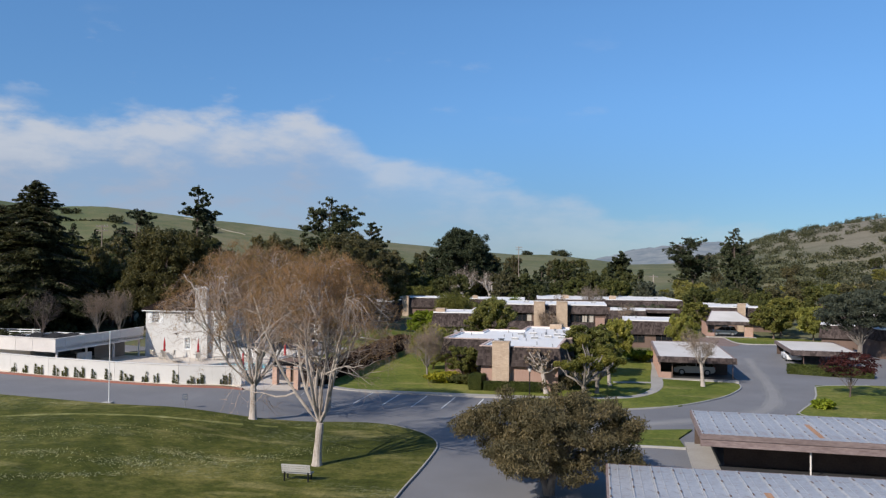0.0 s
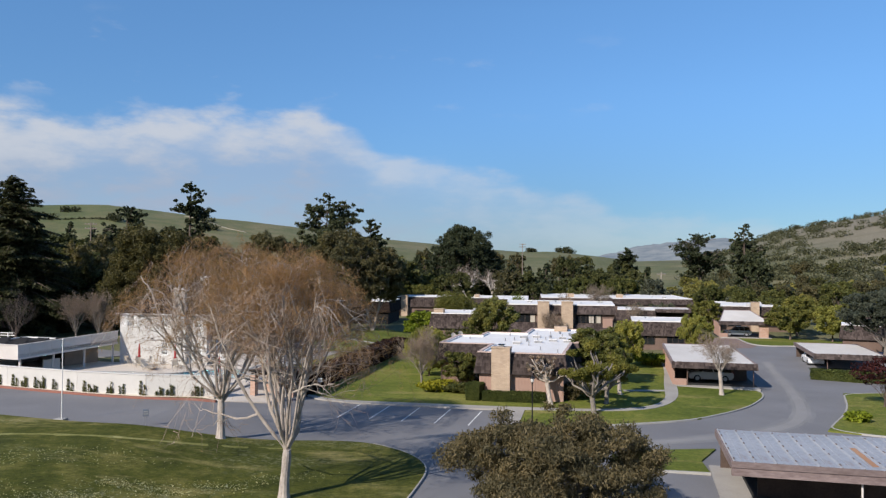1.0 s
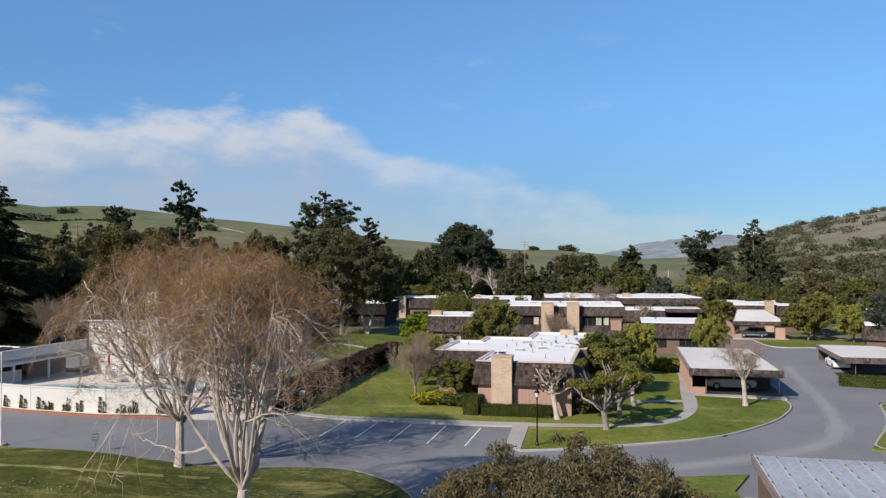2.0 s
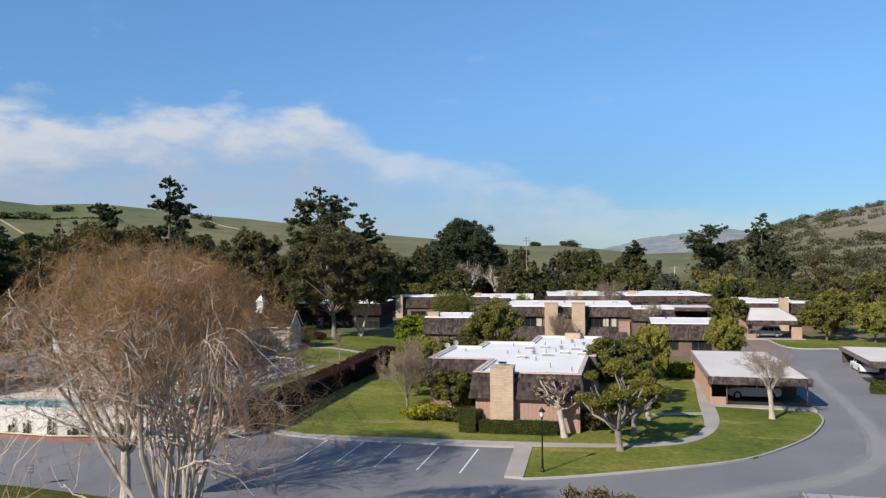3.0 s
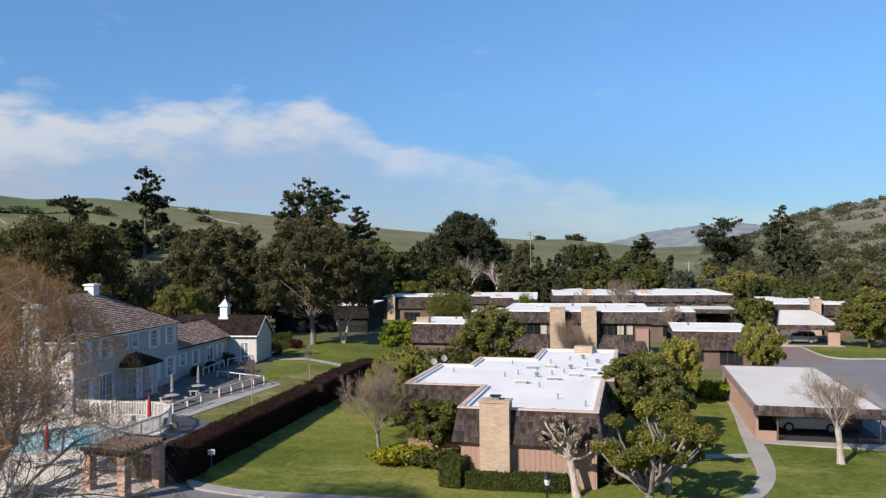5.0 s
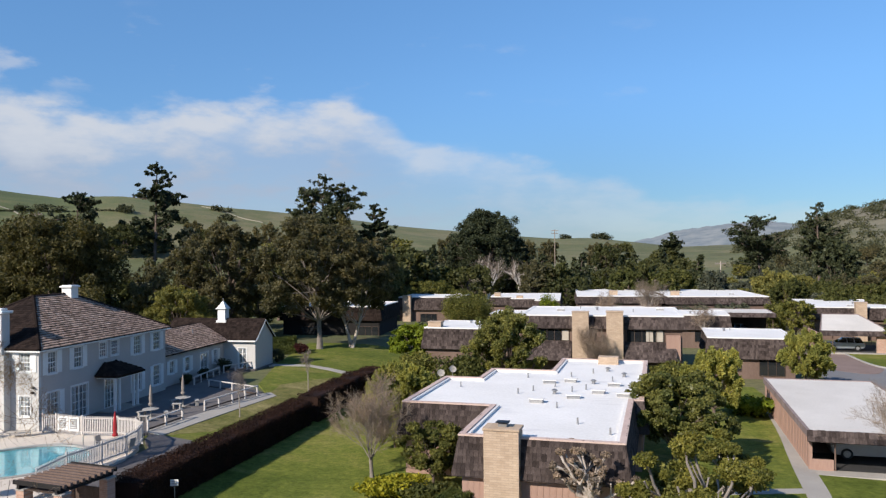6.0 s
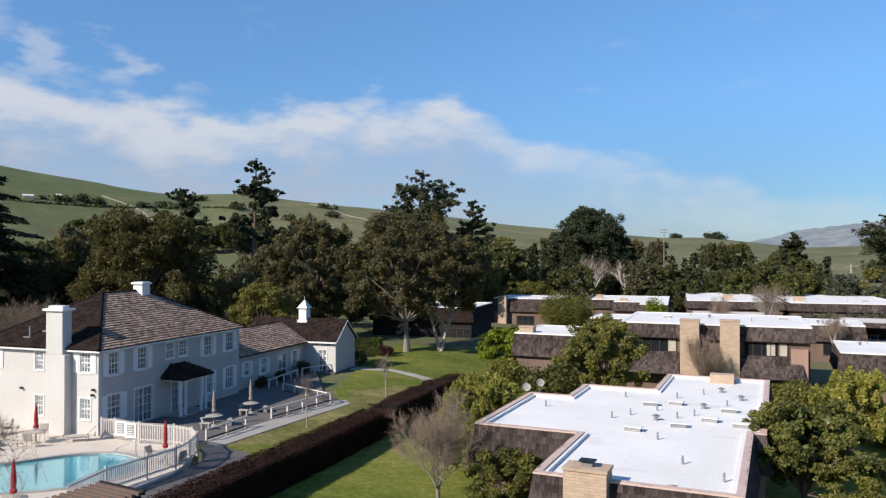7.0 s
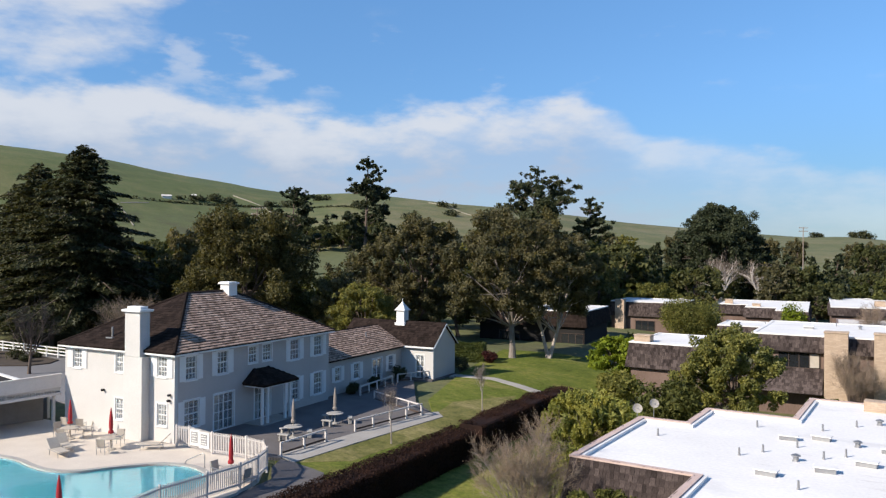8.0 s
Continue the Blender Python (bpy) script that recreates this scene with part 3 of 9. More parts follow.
def leaf_cloud(clumps, count, size, rng, shell=0.35, long=1.0, droop=0.0):
    """Leaf blades thrown round clumps (x, y, z, rx, ry, rz), thickest near each clump's skin."""
    c = np.array(clumps, dtype=float)
    w = (c[:, 3] * c[:, 4] + c[:, 3] * c[:, 5])
    k = rng.choice(len(c), count, p=w / w.sum())
    u = rng.normal(size=(count, 3))
    u /= np.linalg.norm(u, axis=1)[:, None]
    f = 1 - shell * rng.random(count) ** 1.5 + 0.10 * rng.normal(size=count)
    p = c[k, :3] + u * c[k, 3:] * f[:, None]
    nrm = u + 1.1 * rng.normal(size=(count, 3)) + np.array((0, 0, 0.25))
    nrm /= np.linalg.norm(nrm, axis=1)[:, None]
    t = np.cross(nrm, rng.normal(size=(count, 3)))
    t[:, 2] -= droop
    t /= np.linalg.norm(t, axis=1)[:, None]
    b = np.cross(nrm, t)
    s = size * (0.6 + 0.8 * rng.random(count))[:, None]
    a, d = t * s * long, b * s * 0.6
    return np.stack((p - a - d, p - a + d, p + a), axis=1)


class Tubes:
    """Branches gathered into one mesh."""

    def __init__(self):
        self.v, self.f = [], []

    def add(self, pts, radii, n):
        base = len(self.v)
        k = len(pts)
        for i in range(k):
            d = (pts[min(i + 1, k - 1)] - pts[max(i - 1, 0)]).normalized()
            s = d.orthogonal().normalized()
            t = d.cross(s)
            for j in range(n):
                a = 2 * math.pi * j / n
                self.v.append(pts[i] + (s * math.cos(a) + t * math.sin(a)) * radii[i])
        for i in range(k - 1):
            for j in range(n):
                q = (j + 1) % n
                self.f.append((base + i * n + j, base + i * n + q, base + (i + 1) * n + q, base + (i + 1) * n + j))
        self.f.append(tuple(base + (k - 1) * n + j for j in range(n)))

    def mesh(self, name):
        me = bpy.data.meshes.new(name)
        me.from_pydata([tuple(v) for v in self.v], [], self.f)
        return me


def grow(p, d, length, r, rnd, wobble, lift, steps):
    pts, radii = [p.copy()], [r]
    d = d.normalized()
    for i in range(steps):
        d = (d + Vector((rnd.gauss(0, wobble), rnd.gauss(0, wobble), rnd.gauss(0, wobble) + lift))).normalized()
        p = p + d * length / steps
        pts.append(p.copy())
        radii.append(r * (1 - 0.62 * (i + 1) / steps))
    return pts, radii, d


def fork(tubes, tips, p, d, length, r, level, plan, rnd, thin_below=0.0):
    """plan: per level (children, length ratio, spread, lift, wobble, sides); fewer twigs grow below a height."""
    kids, ratio, spread, lift, wobble, sides = plan[level]
    pts, radii, end = grow(p, d, length, r, rnd, wobble, lift, (8, 7, 5, 3, 2)[min(level, 4)])
    tubes[min(level, len(tubes) - 1)].add(pts, radii, sides)
    if level + 1 >= len(plan):
        tips.append((pts[-1], end))
        return
    for i in range(kids):
        f = 0.2 + 0.8 * (i + rnd.random()) / kids
        s = f * (len(pts) - 1)
        k = min(int(s), len(pts) - 2)
        q = pts[k].lerp(pts[k + 1], s - k)
        along = (pts[k + 1] - pts[k]).normalized()
        out = along.orthogonal().normalized()
        out = Matrix.Rotation(rnd.random() * 6.283, 3, along) @ out
        nd = (along + out * spread * (0.7 + 0.6 * rnd.random())).normalized()
        if level >= 1 and thin_below and rnd.random() > 0.12 + 0.9 * smooth01((q.z - 0.3 * thin_below) / (0.7 * thin_below)):
            continue
        fork(tubes, tips, q, nd, length * ratio * (1.15 - 0.4 * f) * (0.86 + 0.28 * rnd.random()), max(radii[k] * 0.62, 0.0055), level + 1, plan, rnd, thin_below)


def domed(tube_sets, tips, h, reach):
    """Draws a grown crown out to an even, flat-topped dome of the given height and radius."""
    p = np.array([tuple(q) for q, _ in tips])
    az, rr = np.arctan2(p[:, 1], p[:, 0]), np.hypot(p[:, 0], p[:, 1])
    bins = 14
    far = np.zeros(bins)
    for i in range(bins):
        near = np.abs((az - (i * 2 * math.pi / bins) + math.pi) % (2 * math.pi) - math.pi) < 0.42
        far[i] = np.quantile(rr[near], 0.93) if near.sum() > 8 else reach
    pull = np.clip(reach / far, 0.7, 2.0)
    tall = 1.08 * h / np.quantile(p[:, 2], 0.96)

    def bend(v):
        v = np.asarray(v, dtype=float)
        a, r = np.arctan2(v[:, 1], v[:, 0]), np.hypot(v[:, 0], v[:, 1])
        q = (a % (2 * math.pi)) / (2 * math.pi) * bins
        i = q.astype(int) % bins
        k = pull[i] * (1 - q % 1) + pull[(i + 1) % bins] * (q % 1)
        rise = np.clip(v[:, 2] / 4.5, 0, 1) ** 1.5
        k = 1 + (k - 1) * rise
        r2 = r * k
        cap = h * (1.0 - 0.42 * np.clip(r2 / reach, 0, 1.25) ** 2.2) * (1 + 0.035 * np.sin(v[:, 0] * 2.1) * np.cos(v[:, 1] * 1.7))
        z = v[:, 2] * (1 + (tall - 1) * rise)
        mid = 0.66 * cap
        z2 = np.where(z > mid, mid + (cap - mid) * np.tanh((z - mid) / (cap - mid)), z)
        return np.stack((v[:, 0] * k, v[:, 1] * k, z2), axis=1)

    for tubes in tube_sets:
        tubes.v = [Vector(q) for q in bend([tuple(v) for v in tubes.v])]
    moved = bend(p)
    return [(Vector(q), e) for q, (_, e) in zip(moved, tips)]


# ---- the land ----
RIDGE_AZ = (-180, -90, -56, -50, -45, -40, -36, -32, -27, -23, -19, -14, -9, -2.5, 1.7, 5, 8, 12, 15, 17.2, 19.3, 22.8, 30, 50, 90, 180)
RIDGE_EL = (3, 6.4, 6.45, 5.9, 5.05, 4.2, 3.8, 4.0, 3.53, 3.13, 2.75, 2.1, 1.73, 1.02, 1.02, 0.72, 0.4, 0.5, 1.1, 2.05, 2.65, 3.25, 4.5, 5, 4, 3)


def land(x, y):
    dx, dy = x, y - 40
    r, az = math.hypot(dx, dy), math.degrees(math.atan2(dx, dy))
    z = lie(x, y) - 0.12
    if r > 180:
        top = 13 + math.tan(radians(float(np.interp(az, RIDGE_AZ, RIDGE_EL)))) * 720
        rise = smooth01((r - 240) / 480)
        z += top * rise + (noise.noise(Vector((x, y, 0)) / 130) * 3.5 + noise.noise(Vector((x, y, 9)) / 45) * 1.5) * smooth01((r - 260) / 300) * min(1.0, top / 40)
        z += smooth01((r - 2600) / 1500) * 25
    return z


def build_land():
    rings = [0.0] + [2.5 * (i + 1) for i in range(60)]
    while rings[-1] < 4600:
        rings.append(rings[-1] * 1.045 + 0.5)
    n = 360
    vs, fs = [(0, 40, land(0, 40))], []
    for r in rings[1:]:
        for i in range(n):
            a = 2 * math.pi * i / n
            x, y = r * math.sin(a), 40 + r * math.cos(a)
            vs.append((x, y, land(x, y)))
    for i in range(n):
        fs.append((0, 1 + (i + 1) % n, 1 + i))
    for k in range(len(rings) - 2):
        for i in range(n):
            j = (i + 1) % n
            a = 1 + k * n
            fs.append((a + i, a + j, a + n + j, a + n + i))
    me = bpy.data.meshes.new("ground")
    me.from_pydata(vs, [], fs)
    me.polygons.foreach_set("use_smooth", [True] * len(fs))
    return tagged(attach("ground", me, M_GROUND), "green valley floor and rolling grass hills", "ground", kind="structure")


build_land()


def far_hill():
    """The ridge that closes the valley; a blue glow paints its haze."""
    az0, el0 = (1, 3, 5, 6.2, 7.8, 11, 13.6, 15.3, 17, 20, 24), (0.1, 0.5, 0.85, 1.1, 1.55, 1.93, 2.12, 1.92, 1.7, 1.2, 0.2)
    vs, fs, n = [], [], 120
    for i in range(n + 1):
        a = 1 + 23 * i / n
        e = float(np.interp(a, az0, el0)) + 0.05 * noise.noise(Vector((a * 1.3, 0, 0)))
        for k in range(9):
            r = 2300 + 110 * k
            z = -20 + (33 + math.tan(radians(e)) * 3180) * math.sin(math.pi / 2 * k / 8) + noise.noise(Vector((a * 2, k * 0.6, 4))) * 6 * (k / 8)
            vs.append((r * math.sin(radians(a)), 40 + r * math.cos(radians(a)), z))
    for i in range(n):
        for k in range(8):
            q = i * 9 + k
            fs.append((q, q + 9, q + 10, q + 1))
    me = bpy.data.meshes.new("backdrop")
    me.from_pydata(vs, [], fs)
    me.polygons.foreach_set("use_smooth", [True] * len(fs))
    tagged(attach("backdrop", me, M_FARHILL), "scrubby ridge at the valley's end, haze painted grey-blue", "hill", kind="structure")


far_hill()


def hill_track(pts, width):
    """A pale dirt track laid over the hillside."""
    bm = bmesh.new()
    rows = []
    for (ax, ay), (bx, by) in zip(pts, pts[1:]):
        for i in range(12):
            rows.append((ax + (bx - ax) * i / 12, ay + (by - ay) * i / 12))
    rows.append(pts[-1])
    vs = []
    for i, (x, y) in enumerate(rows):
        a, b = Vector(rows[max(0, i - 1)]), Vector(rows[min(len(rows) - 1, i + 1)])
        d = (b - a).normalized()
        w = Vector((-d.y, d.x)) * width / 2
        vs.append([bm.verts.new((x + w.x * s, y + w.y * s, land(x + w.x * s, y + w.y * s) + 0.35)) for s in (-1, 1)] + [bm.verts.new((x + w.x * s, y + w.y * s, land(x + w.x * s, y + w.y * s) - 1.5)) for s in (1, -1)])
    for a, b in zip(vs, vs[1:]):
        for k in range(4):
            bm.faces.new((a[k], a[(k + 1) % 4], b[(k + 1) % 4], b[k]))
    bmesh.ops.recalc_face_normals(bm, faces=bm.faces)
    tagged(part("track", bm, M_TRACK), "pale dirt track over the green hill", "track", kind="structure")


hill_track([(-363, 460), (-348, 459), (-330, 452), (-304, 431), (-278, 409)], 1.0)
hill_track([(-348, 350), (-326, 337), (-303, 321)], 0.6)
hill_track([(-349, 353), (-349, 362), (-348, 372)], 0.8)
hill_track([(-277, 589), (-245, 565), (-222, 545), (-205, 536)], 1.0)



def hill_field(az0, az1, r0, r1, material, label):
    """A field draped over the slope, between two bearings and two distances from the middle of the valley."""
    bm = bmesh.new()
    n, k = 14, 14
    grid = []
    for i in range(n + 1):
        row = []
        for j in range(k + 1):
            a, r = radians(az0 + (az1 - az0) * i / n), r0 + (r1 - r0) * j / k + 4 * math.sin(i * 1.3)
            x, y = r * math.sin(a), 40 + r * math.cos(a)
            row.append(bm.verts.new((x, y, land(x, y) + 0.5)))
        grid.append(row)
    for i in range(n):
        for j in range(k):
            bm.faces.new((grid[i][j], grid[i][j + 1], grid[i + 1][j + 1], grid[i + 1][j]))
    bmesh.ops.recalc_face_normals(bm, faces=bm.faces)
    ext = bmesh.ops.extrude_edge_only(bm, edges=[e for e in bm.edges if len(e.link_faces) == 1])
    for v in ext["geom"]:
        if isinstance(v, bmesh.types.BMVert):
            v.co.z -= 2.0
    tagged(part("field", bm, material), label, "field", kind="structure")


hill_field(-38, -28, 300, 366, M_FIELD, "bright green mown field beyond the woods")

FRONT_EDGE = [(-80, 65.5), (-43.5, 58.2), (-32.4, 55.4), (-27, 54.9), (-20.6, 55.2), (-15.7, 56.5), (-12.2, 56.9), (-9.9, 56.4), (-7.4, 54.5), (-5.9, 52.2), (-5.3, 50), (-5.4, 47.3), (-5.7, 43.1), (-6.2, 38.1), (-7, 20), (-7.6, -60)]
ISLAND_EDGE = [(-0.3, 62.6), (1.9, 63.1), (5, 64.2), (8.2, 65.5), (11.6, 67.1), (14.4, 69.1), (17.4, 72.5), (20, 75.9), (21.8, 79.2), (23.1, 82), (23.7, 84.5), (23.5, 85.7), (22.5, 86.4)]
EAST_EDGE = [(37.8, 86.3), (31.7, 85.3), (30.6, 82), (29.3, 78.1), (27.5, 74), (25.5, 70.5), (23.4, 66.6), (30, 64)]
RED_EDGE = [(-75, 77.5), (-52, 70.2), (-46, 68.4), (-38, 66.2), (-31.5, 64.9), (-25, 65.2)]

def eased_line(pts, times=3):
    for _ in range(times):
        q = [pts[0]]
        for a, b in zip(pts, pts[1:]):
            q += [(a[0] * 0.75 + b[0] * 0.25, a[1] * 0.75 + b[1] * 0.25), (a[0] * 0.25 + b[0] * 0.75, a[1] * 0.25 + b[1] * 0.75)]
        pts = q + [pts[-1]]
    return pts


sheet("road", [(-85, 66), (-43.5, 57.5), (-32, 54.5), (-20, 54), (-10, 54), (-8, -60), (62, -60), (62, 124), (47, 124.5), (40.3, 131.5), (33, 135), (28, 134), (26.8, 108), (23.2, 86.3), (14, 70), (-0.6, 62.8), (-0.6, 70.3), (-3, 70.3), (-14.3, 71.6), (-19, 72.8), (-22.5, 71), (-25, 65.3), (-31.5, 65), (-38, 66.2), (-46, 68.4), (-52, 70.2), (-85, 80)],
      -0.09, M_ASPHALT, "grey asphalt road and parking bays", "road")
sheet("lawn", eased_line(FRONT_EDGE) + [(-80, -60)], 0.02, M_LAWN_DRY, "patchy green lawn with pale worn streaks", "lawn")
sheet("lawn", ISLAND_EDGE + [(16.2, 86.5), (18.8, 108), (18.8, 116), (-12, 119), (-17, 113), (-18.5, 97), (-19.6, 76), (-18.6, 72.9), (-14.4, 72.2), (-3.2, 71.3), (-0.3, 71.2)], 0.02, M_LAWN_BRIGHT, "mown green lawn round the flat-roofed house", "lawn")
sheet("lawn", EAST_EDGE + [(60, 55), (60, 84)], 0.02, M_LAWN, "mown green lawn beside the road", "lawn")
sheet("lawn", [(6, 52.2), (11.4, 51.9), (11.5, 54.8), (13.2, 58.4), (9, 57.2), (6, 55.4)], 0.02, M_LAWN, "small green verge beside the carport", "lawn")
sheet("lawn", [(-26.9, 85.6), (-24.8, 83.5), (-21, 82), (-20, 95), (-18.5, 112), (-15, 124), (-14, 138), (-34, 139), (-31, 120), (-27.5, 106), (-25.2, 102.3)], 0.02, M_LAWN, "mown lawn beside the patio with dry patches", "lawn")
sheet("lawn", [(-26.7, 86.6), (-25.9, 86.0), (-23.6, 88.5), (-22.9, 96), (-21.4, 108), (-22.5, 113), (-25.5, 106.5), (-24.9, 102.4)], 0.026, M_TAN_LAWN, "dry tan grass along the patio edge", "lawn", skirt=0.01)
sheet("lawn", [(36.3, 142.5), (35.7, 134), (36.3, 130.7), (38.5, 129.7), (42.1, 130.7), (48, 125.6), (60, 126), (60, 134), (46, 143)], 0.02, M_LAWN, "green verge in front of the far carport", "lawn")
sheet("pavement", eased_line([(-20, 73.3), (-18.6, 72.9), (-14.4, 72.3), (-9, 72.0), (-3.3, 71.5), (2.2, 71.3), (5.9, 71.3), (8.5, 71.9), (10.7, 73.2), (12.1, 75.2), (13.3, 78.4), (14.0, 83.4), (14.9, 89.3), (16.5, 98.3), (17.9, 110)]) + eased_line([(18.9, 110), (17.4, 98.4), (16.1, 89.6), (15.4, 83.7), (14.6, 79.4), (13.4, 75.8), (11.4, 72.5), (8.8, 70.9), (5.8, 70.4), (2.1, 70.2), (-3.2, 70.1), (-8.8, 70.8), (-14.3, 71.4), (-18.8, 72.0)]), 0.05, M_CONCRETE, "pale concrete footpath", "path", skirt=0.18)
sheet("pavement", [(-0.95, 70.15), (-1.35, 62.9), (-0.25, 62.7), (0.25, 70.15)], 0.055, M_CONCRETE, "short concrete walk down to the parking bays", "path", skirt=0.2)
sheet("pavement", [(9.8, 81.4), (14.0, 82.5), (13.95, 83.3), (9.8, 82.3)], 0.048, M_CONCRETE, "narrow concrete side path", "path", skirt=0.18)
sheet("pavement", [(-31, 117.2), (-26.7, 117.4), (-21.5, 115.4), (-18.4, 113.6), (-18.2, 114.6), (-21.5, 116.8), (-26.7, 118.6), (-31, 118.6)], 0.05, M_CONCRETE, "pale path across the lawn", "path", skirt=0.18)
sheet("lawn", [(27.3, 135), (29.5, 134.6), (30.4, 142), (27.8, 142)], 0.02, M_LAWN, "small lawn beside the far drive", "lawn")
sheet("pavement", eased_line([(28.2, 134.6), (29.6, 129.5), (32.4, 126.0), (34.2, 126.4), (35.9, 130.0)], 2) + [(35.4, 134), (36.0, 143.2), (30.4, 143.2)], -0.07, M_BROWN_DRIVE, "red-brown drive to the far carport", "drive", skirt=0.1)
ribbon("kerb", FRONT_EDGE[7:], 0.11, -0.2, 0.025, M_CONCRETE, "worn concrete kerb round the lawn corner")
ribbon("kerb", ISLAND_EDGE, 0.16, -0.2, 0.035, M_KERB, "curved concrete kerb round the lawn")
ribbon("kerb", EAST_EDGE, 0.16, -0.2, 0.035, M_KERB, "concrete kerb beside the lawn")
ribbon("kerb", RED_EDGE, 0.32, -0.25, 0.08, M_RED_KERB, "red painted kerb along the pool wall")
ribbon("kerb", [(6, 52.1), (11.4, 51.8)], 0.25, -0.2, 0.05, M_KERB, "short concrete kerb", 0)
ribbon("kerb", [(36.1, 142.4), (35.5, 134), (36.1, 130.5), (38.4, 129.5), (42.0, 130.5), (47.8, 125.4), (60, 125.8)], 0.28, -0.2, 0.05, M_KERB, "far concrete kerb")

# bay lines
for i in range(7):
    x0, y0, x1, y1 = -3.39 - 2.72 * i, 69.6 + 0.44 * i, -4.04 - 2.69 * i, 63.71 + 0.42 * i
    poly = [(x0 - 0.05, y0), (x1 - 0.05, y1), (x1 + 0.05, y1), (x0 + 0.05, y0)]
    sheet("road_marking", poly, -0.084, M_LINE, "white painted parking bay line", "road marking", step=2.0, skirt=0.004)

sheet("road_marking", [(-19.5, 72.35), (-19.5, 72.23), (-17.1, 71.85), (-17.1, 71.97)], -0.084, M_LINE, "white painted parking bay line", "road marking", step=2.0, skirt=0.004)

# pale ribbon of worn asphalt
for k, (half, tone) in enumerate(((1.15, M_WORN_EDGE), (0.8, M_WORN_MID), (0.45, M_WORN))):
    line = eased_line([(4.5, 57.6), (8.6, 59.3), (14.1, 62.4), (19, 66), (22.6, 70.4), (25.1, 77.2), (27.3, 87.1), (31.3, 109.3)])
    near, away = [], []
    for i, p in enumerate(line):
        d = (Vector(line[min(i + 1, len(line) - 1)]) - Vector(line[max(i - 1, 0)])).normalized()
        w = half * (0.55 + 0.45 * math.sin(math.pi * i / (len(line) - 1))) * (1 + 0.25 * noise.noise(Vector((p[0] * 0.35, p[1] * 0.35, k))))
        near.append((p[0] + d.y * w, p[1] - d.x * w))
        away.append((p[0] - d.y * w, p[1] + d.x * w))
    sheet("road_patch", near + away[::-1], -0.086 + 0.004 * k, tone, "pale worn band along the asphalt", "road", step=3.0, skirt=0.004)

# a pale dry line across the front lawn, and drifts of small flowers
line = eased_line([(-58, 44.0), (-44, 46.6), (-37, 49.4), (-32.5, 51.2), (-27.2, 51.2), (-23.6, 51.7), (-18.6, 53.2), (-15.0, 54.2)])
near, away = [], []
for i, p in enumerate(line):
    d = (Vector(line[min(i + 1, len(line) - 1)]) - Vector(line[max(i - 1, 0)])).normalized()
    w = max(0.06, 0.2 + 0.22 * noise.noise(Vector((p[0] * 0.9, p[1] * 0.9, 2))))
    near.append((p[0] + d.y * w, p[1] - d.x * w))
    away.append((p[0] - d.y * w, p[1] + d.x * w))
sheet("lawn", near + away[::-1], 0.028, M_DRYLINE, "narrow dry strip across the lawn", "lawn", skirt=0.012)


def lawn_flowers(seed):
    rng = np.random.default_rng(seed)
    out = []
    for x, y, rx, ry, turn, count in ((-22.3, 40.2, 2.6, 0.8, 24, 900), (-18.4, 43.2, 2.2, 0.7, 10, 800), (-27.6, 39.9, 2.2, 0.7, 20, 700), (-23.6, 36.6, 3.6, 0.4, 36, 800), (-20.8, 43.4, 1.6, 0.6, 15, 500), (-16.2, 44.8, 1.8, 0.7, 5, 500), (-31, 44, 4.5, 1.2, 15, 700), (-13.5, 47.0, 2.4, 0.8, 30, 350), (-26, 47, 6, 1.6, 8, 600)):
        count = int(count * 0.6)
        q = rng.normal(size=(count, 2)) * (rx * 0.62, ry * 0.7)
        a = radians(turn)
        px, py = x + q[:, 0] * math.cos(a) - q[:, 1] * math.sin(a), y + q[:, 0] * math.sin(a) + q[:, 1] * math.cos(a)
        pz = np.array([lie(u, v) for u, v in zip(px, py)]) + 0.03 + 0.05 * rng.random(count)
        p = np.column_stack((px, py, pz))
        t = rng.normal(size=(count, 3)) * (1, 1, 0.35)
        t /= np.linalg.norm(t, axis=1)[:, None]
        b = np.cross(t, np.array((0, 0, 1.0)) + 0.3 * rng.normal(size=(count, 3)))
        b /= np.linalg.norm(b, axis=1)[:, None]
        s = (0.022 + 0.026 * rng.random(count))[:, None]
        out.append(np.stack((p - t * s - b * s, p - t * s + b * s, p + t * s), axis=1))
    tagged(blades_mesh("lawn_flowers", np.concatenate(out), L_FLOWER), "drifts of small pale flowers in the lawn", "flowers", kind="stuff")


lawn_flowers(61)

# pool terrace: deck with the pool let into it, and the patio
POOL = [(-46, 77.2), (-43, 78.6), (-40.3, 78.9), (-38.2, 78.3), (-36.5, 78.1), (-34.9, 78.7), (-33.9, 80.3), (-32.4, 81.9), (-30.5, 82.5), (-28.7, 81.9), (-27.4, 80.7), (-26.9, 79.0), (-27.4, 77.3), (-29.2, 75.2), (-33, 73.2), (-38, 71.6), (-43, 71.4), (-46, 72.8), (-47, 75)]


def rounded(poly, times=2):
    for _ in range(times):
        q = []
        for a, b in zip(poly, poly[1:] + poly[:1]):
            q += [(a[0] * 0.75 + b[0] * 0.25, a[1] * 0.75 + b[1] * 0.25), (a[0] * 0.25 + b[0] * 0.75, a[1] * 0.25 + b[1] * 0.75)]
        poly = q
    return poly


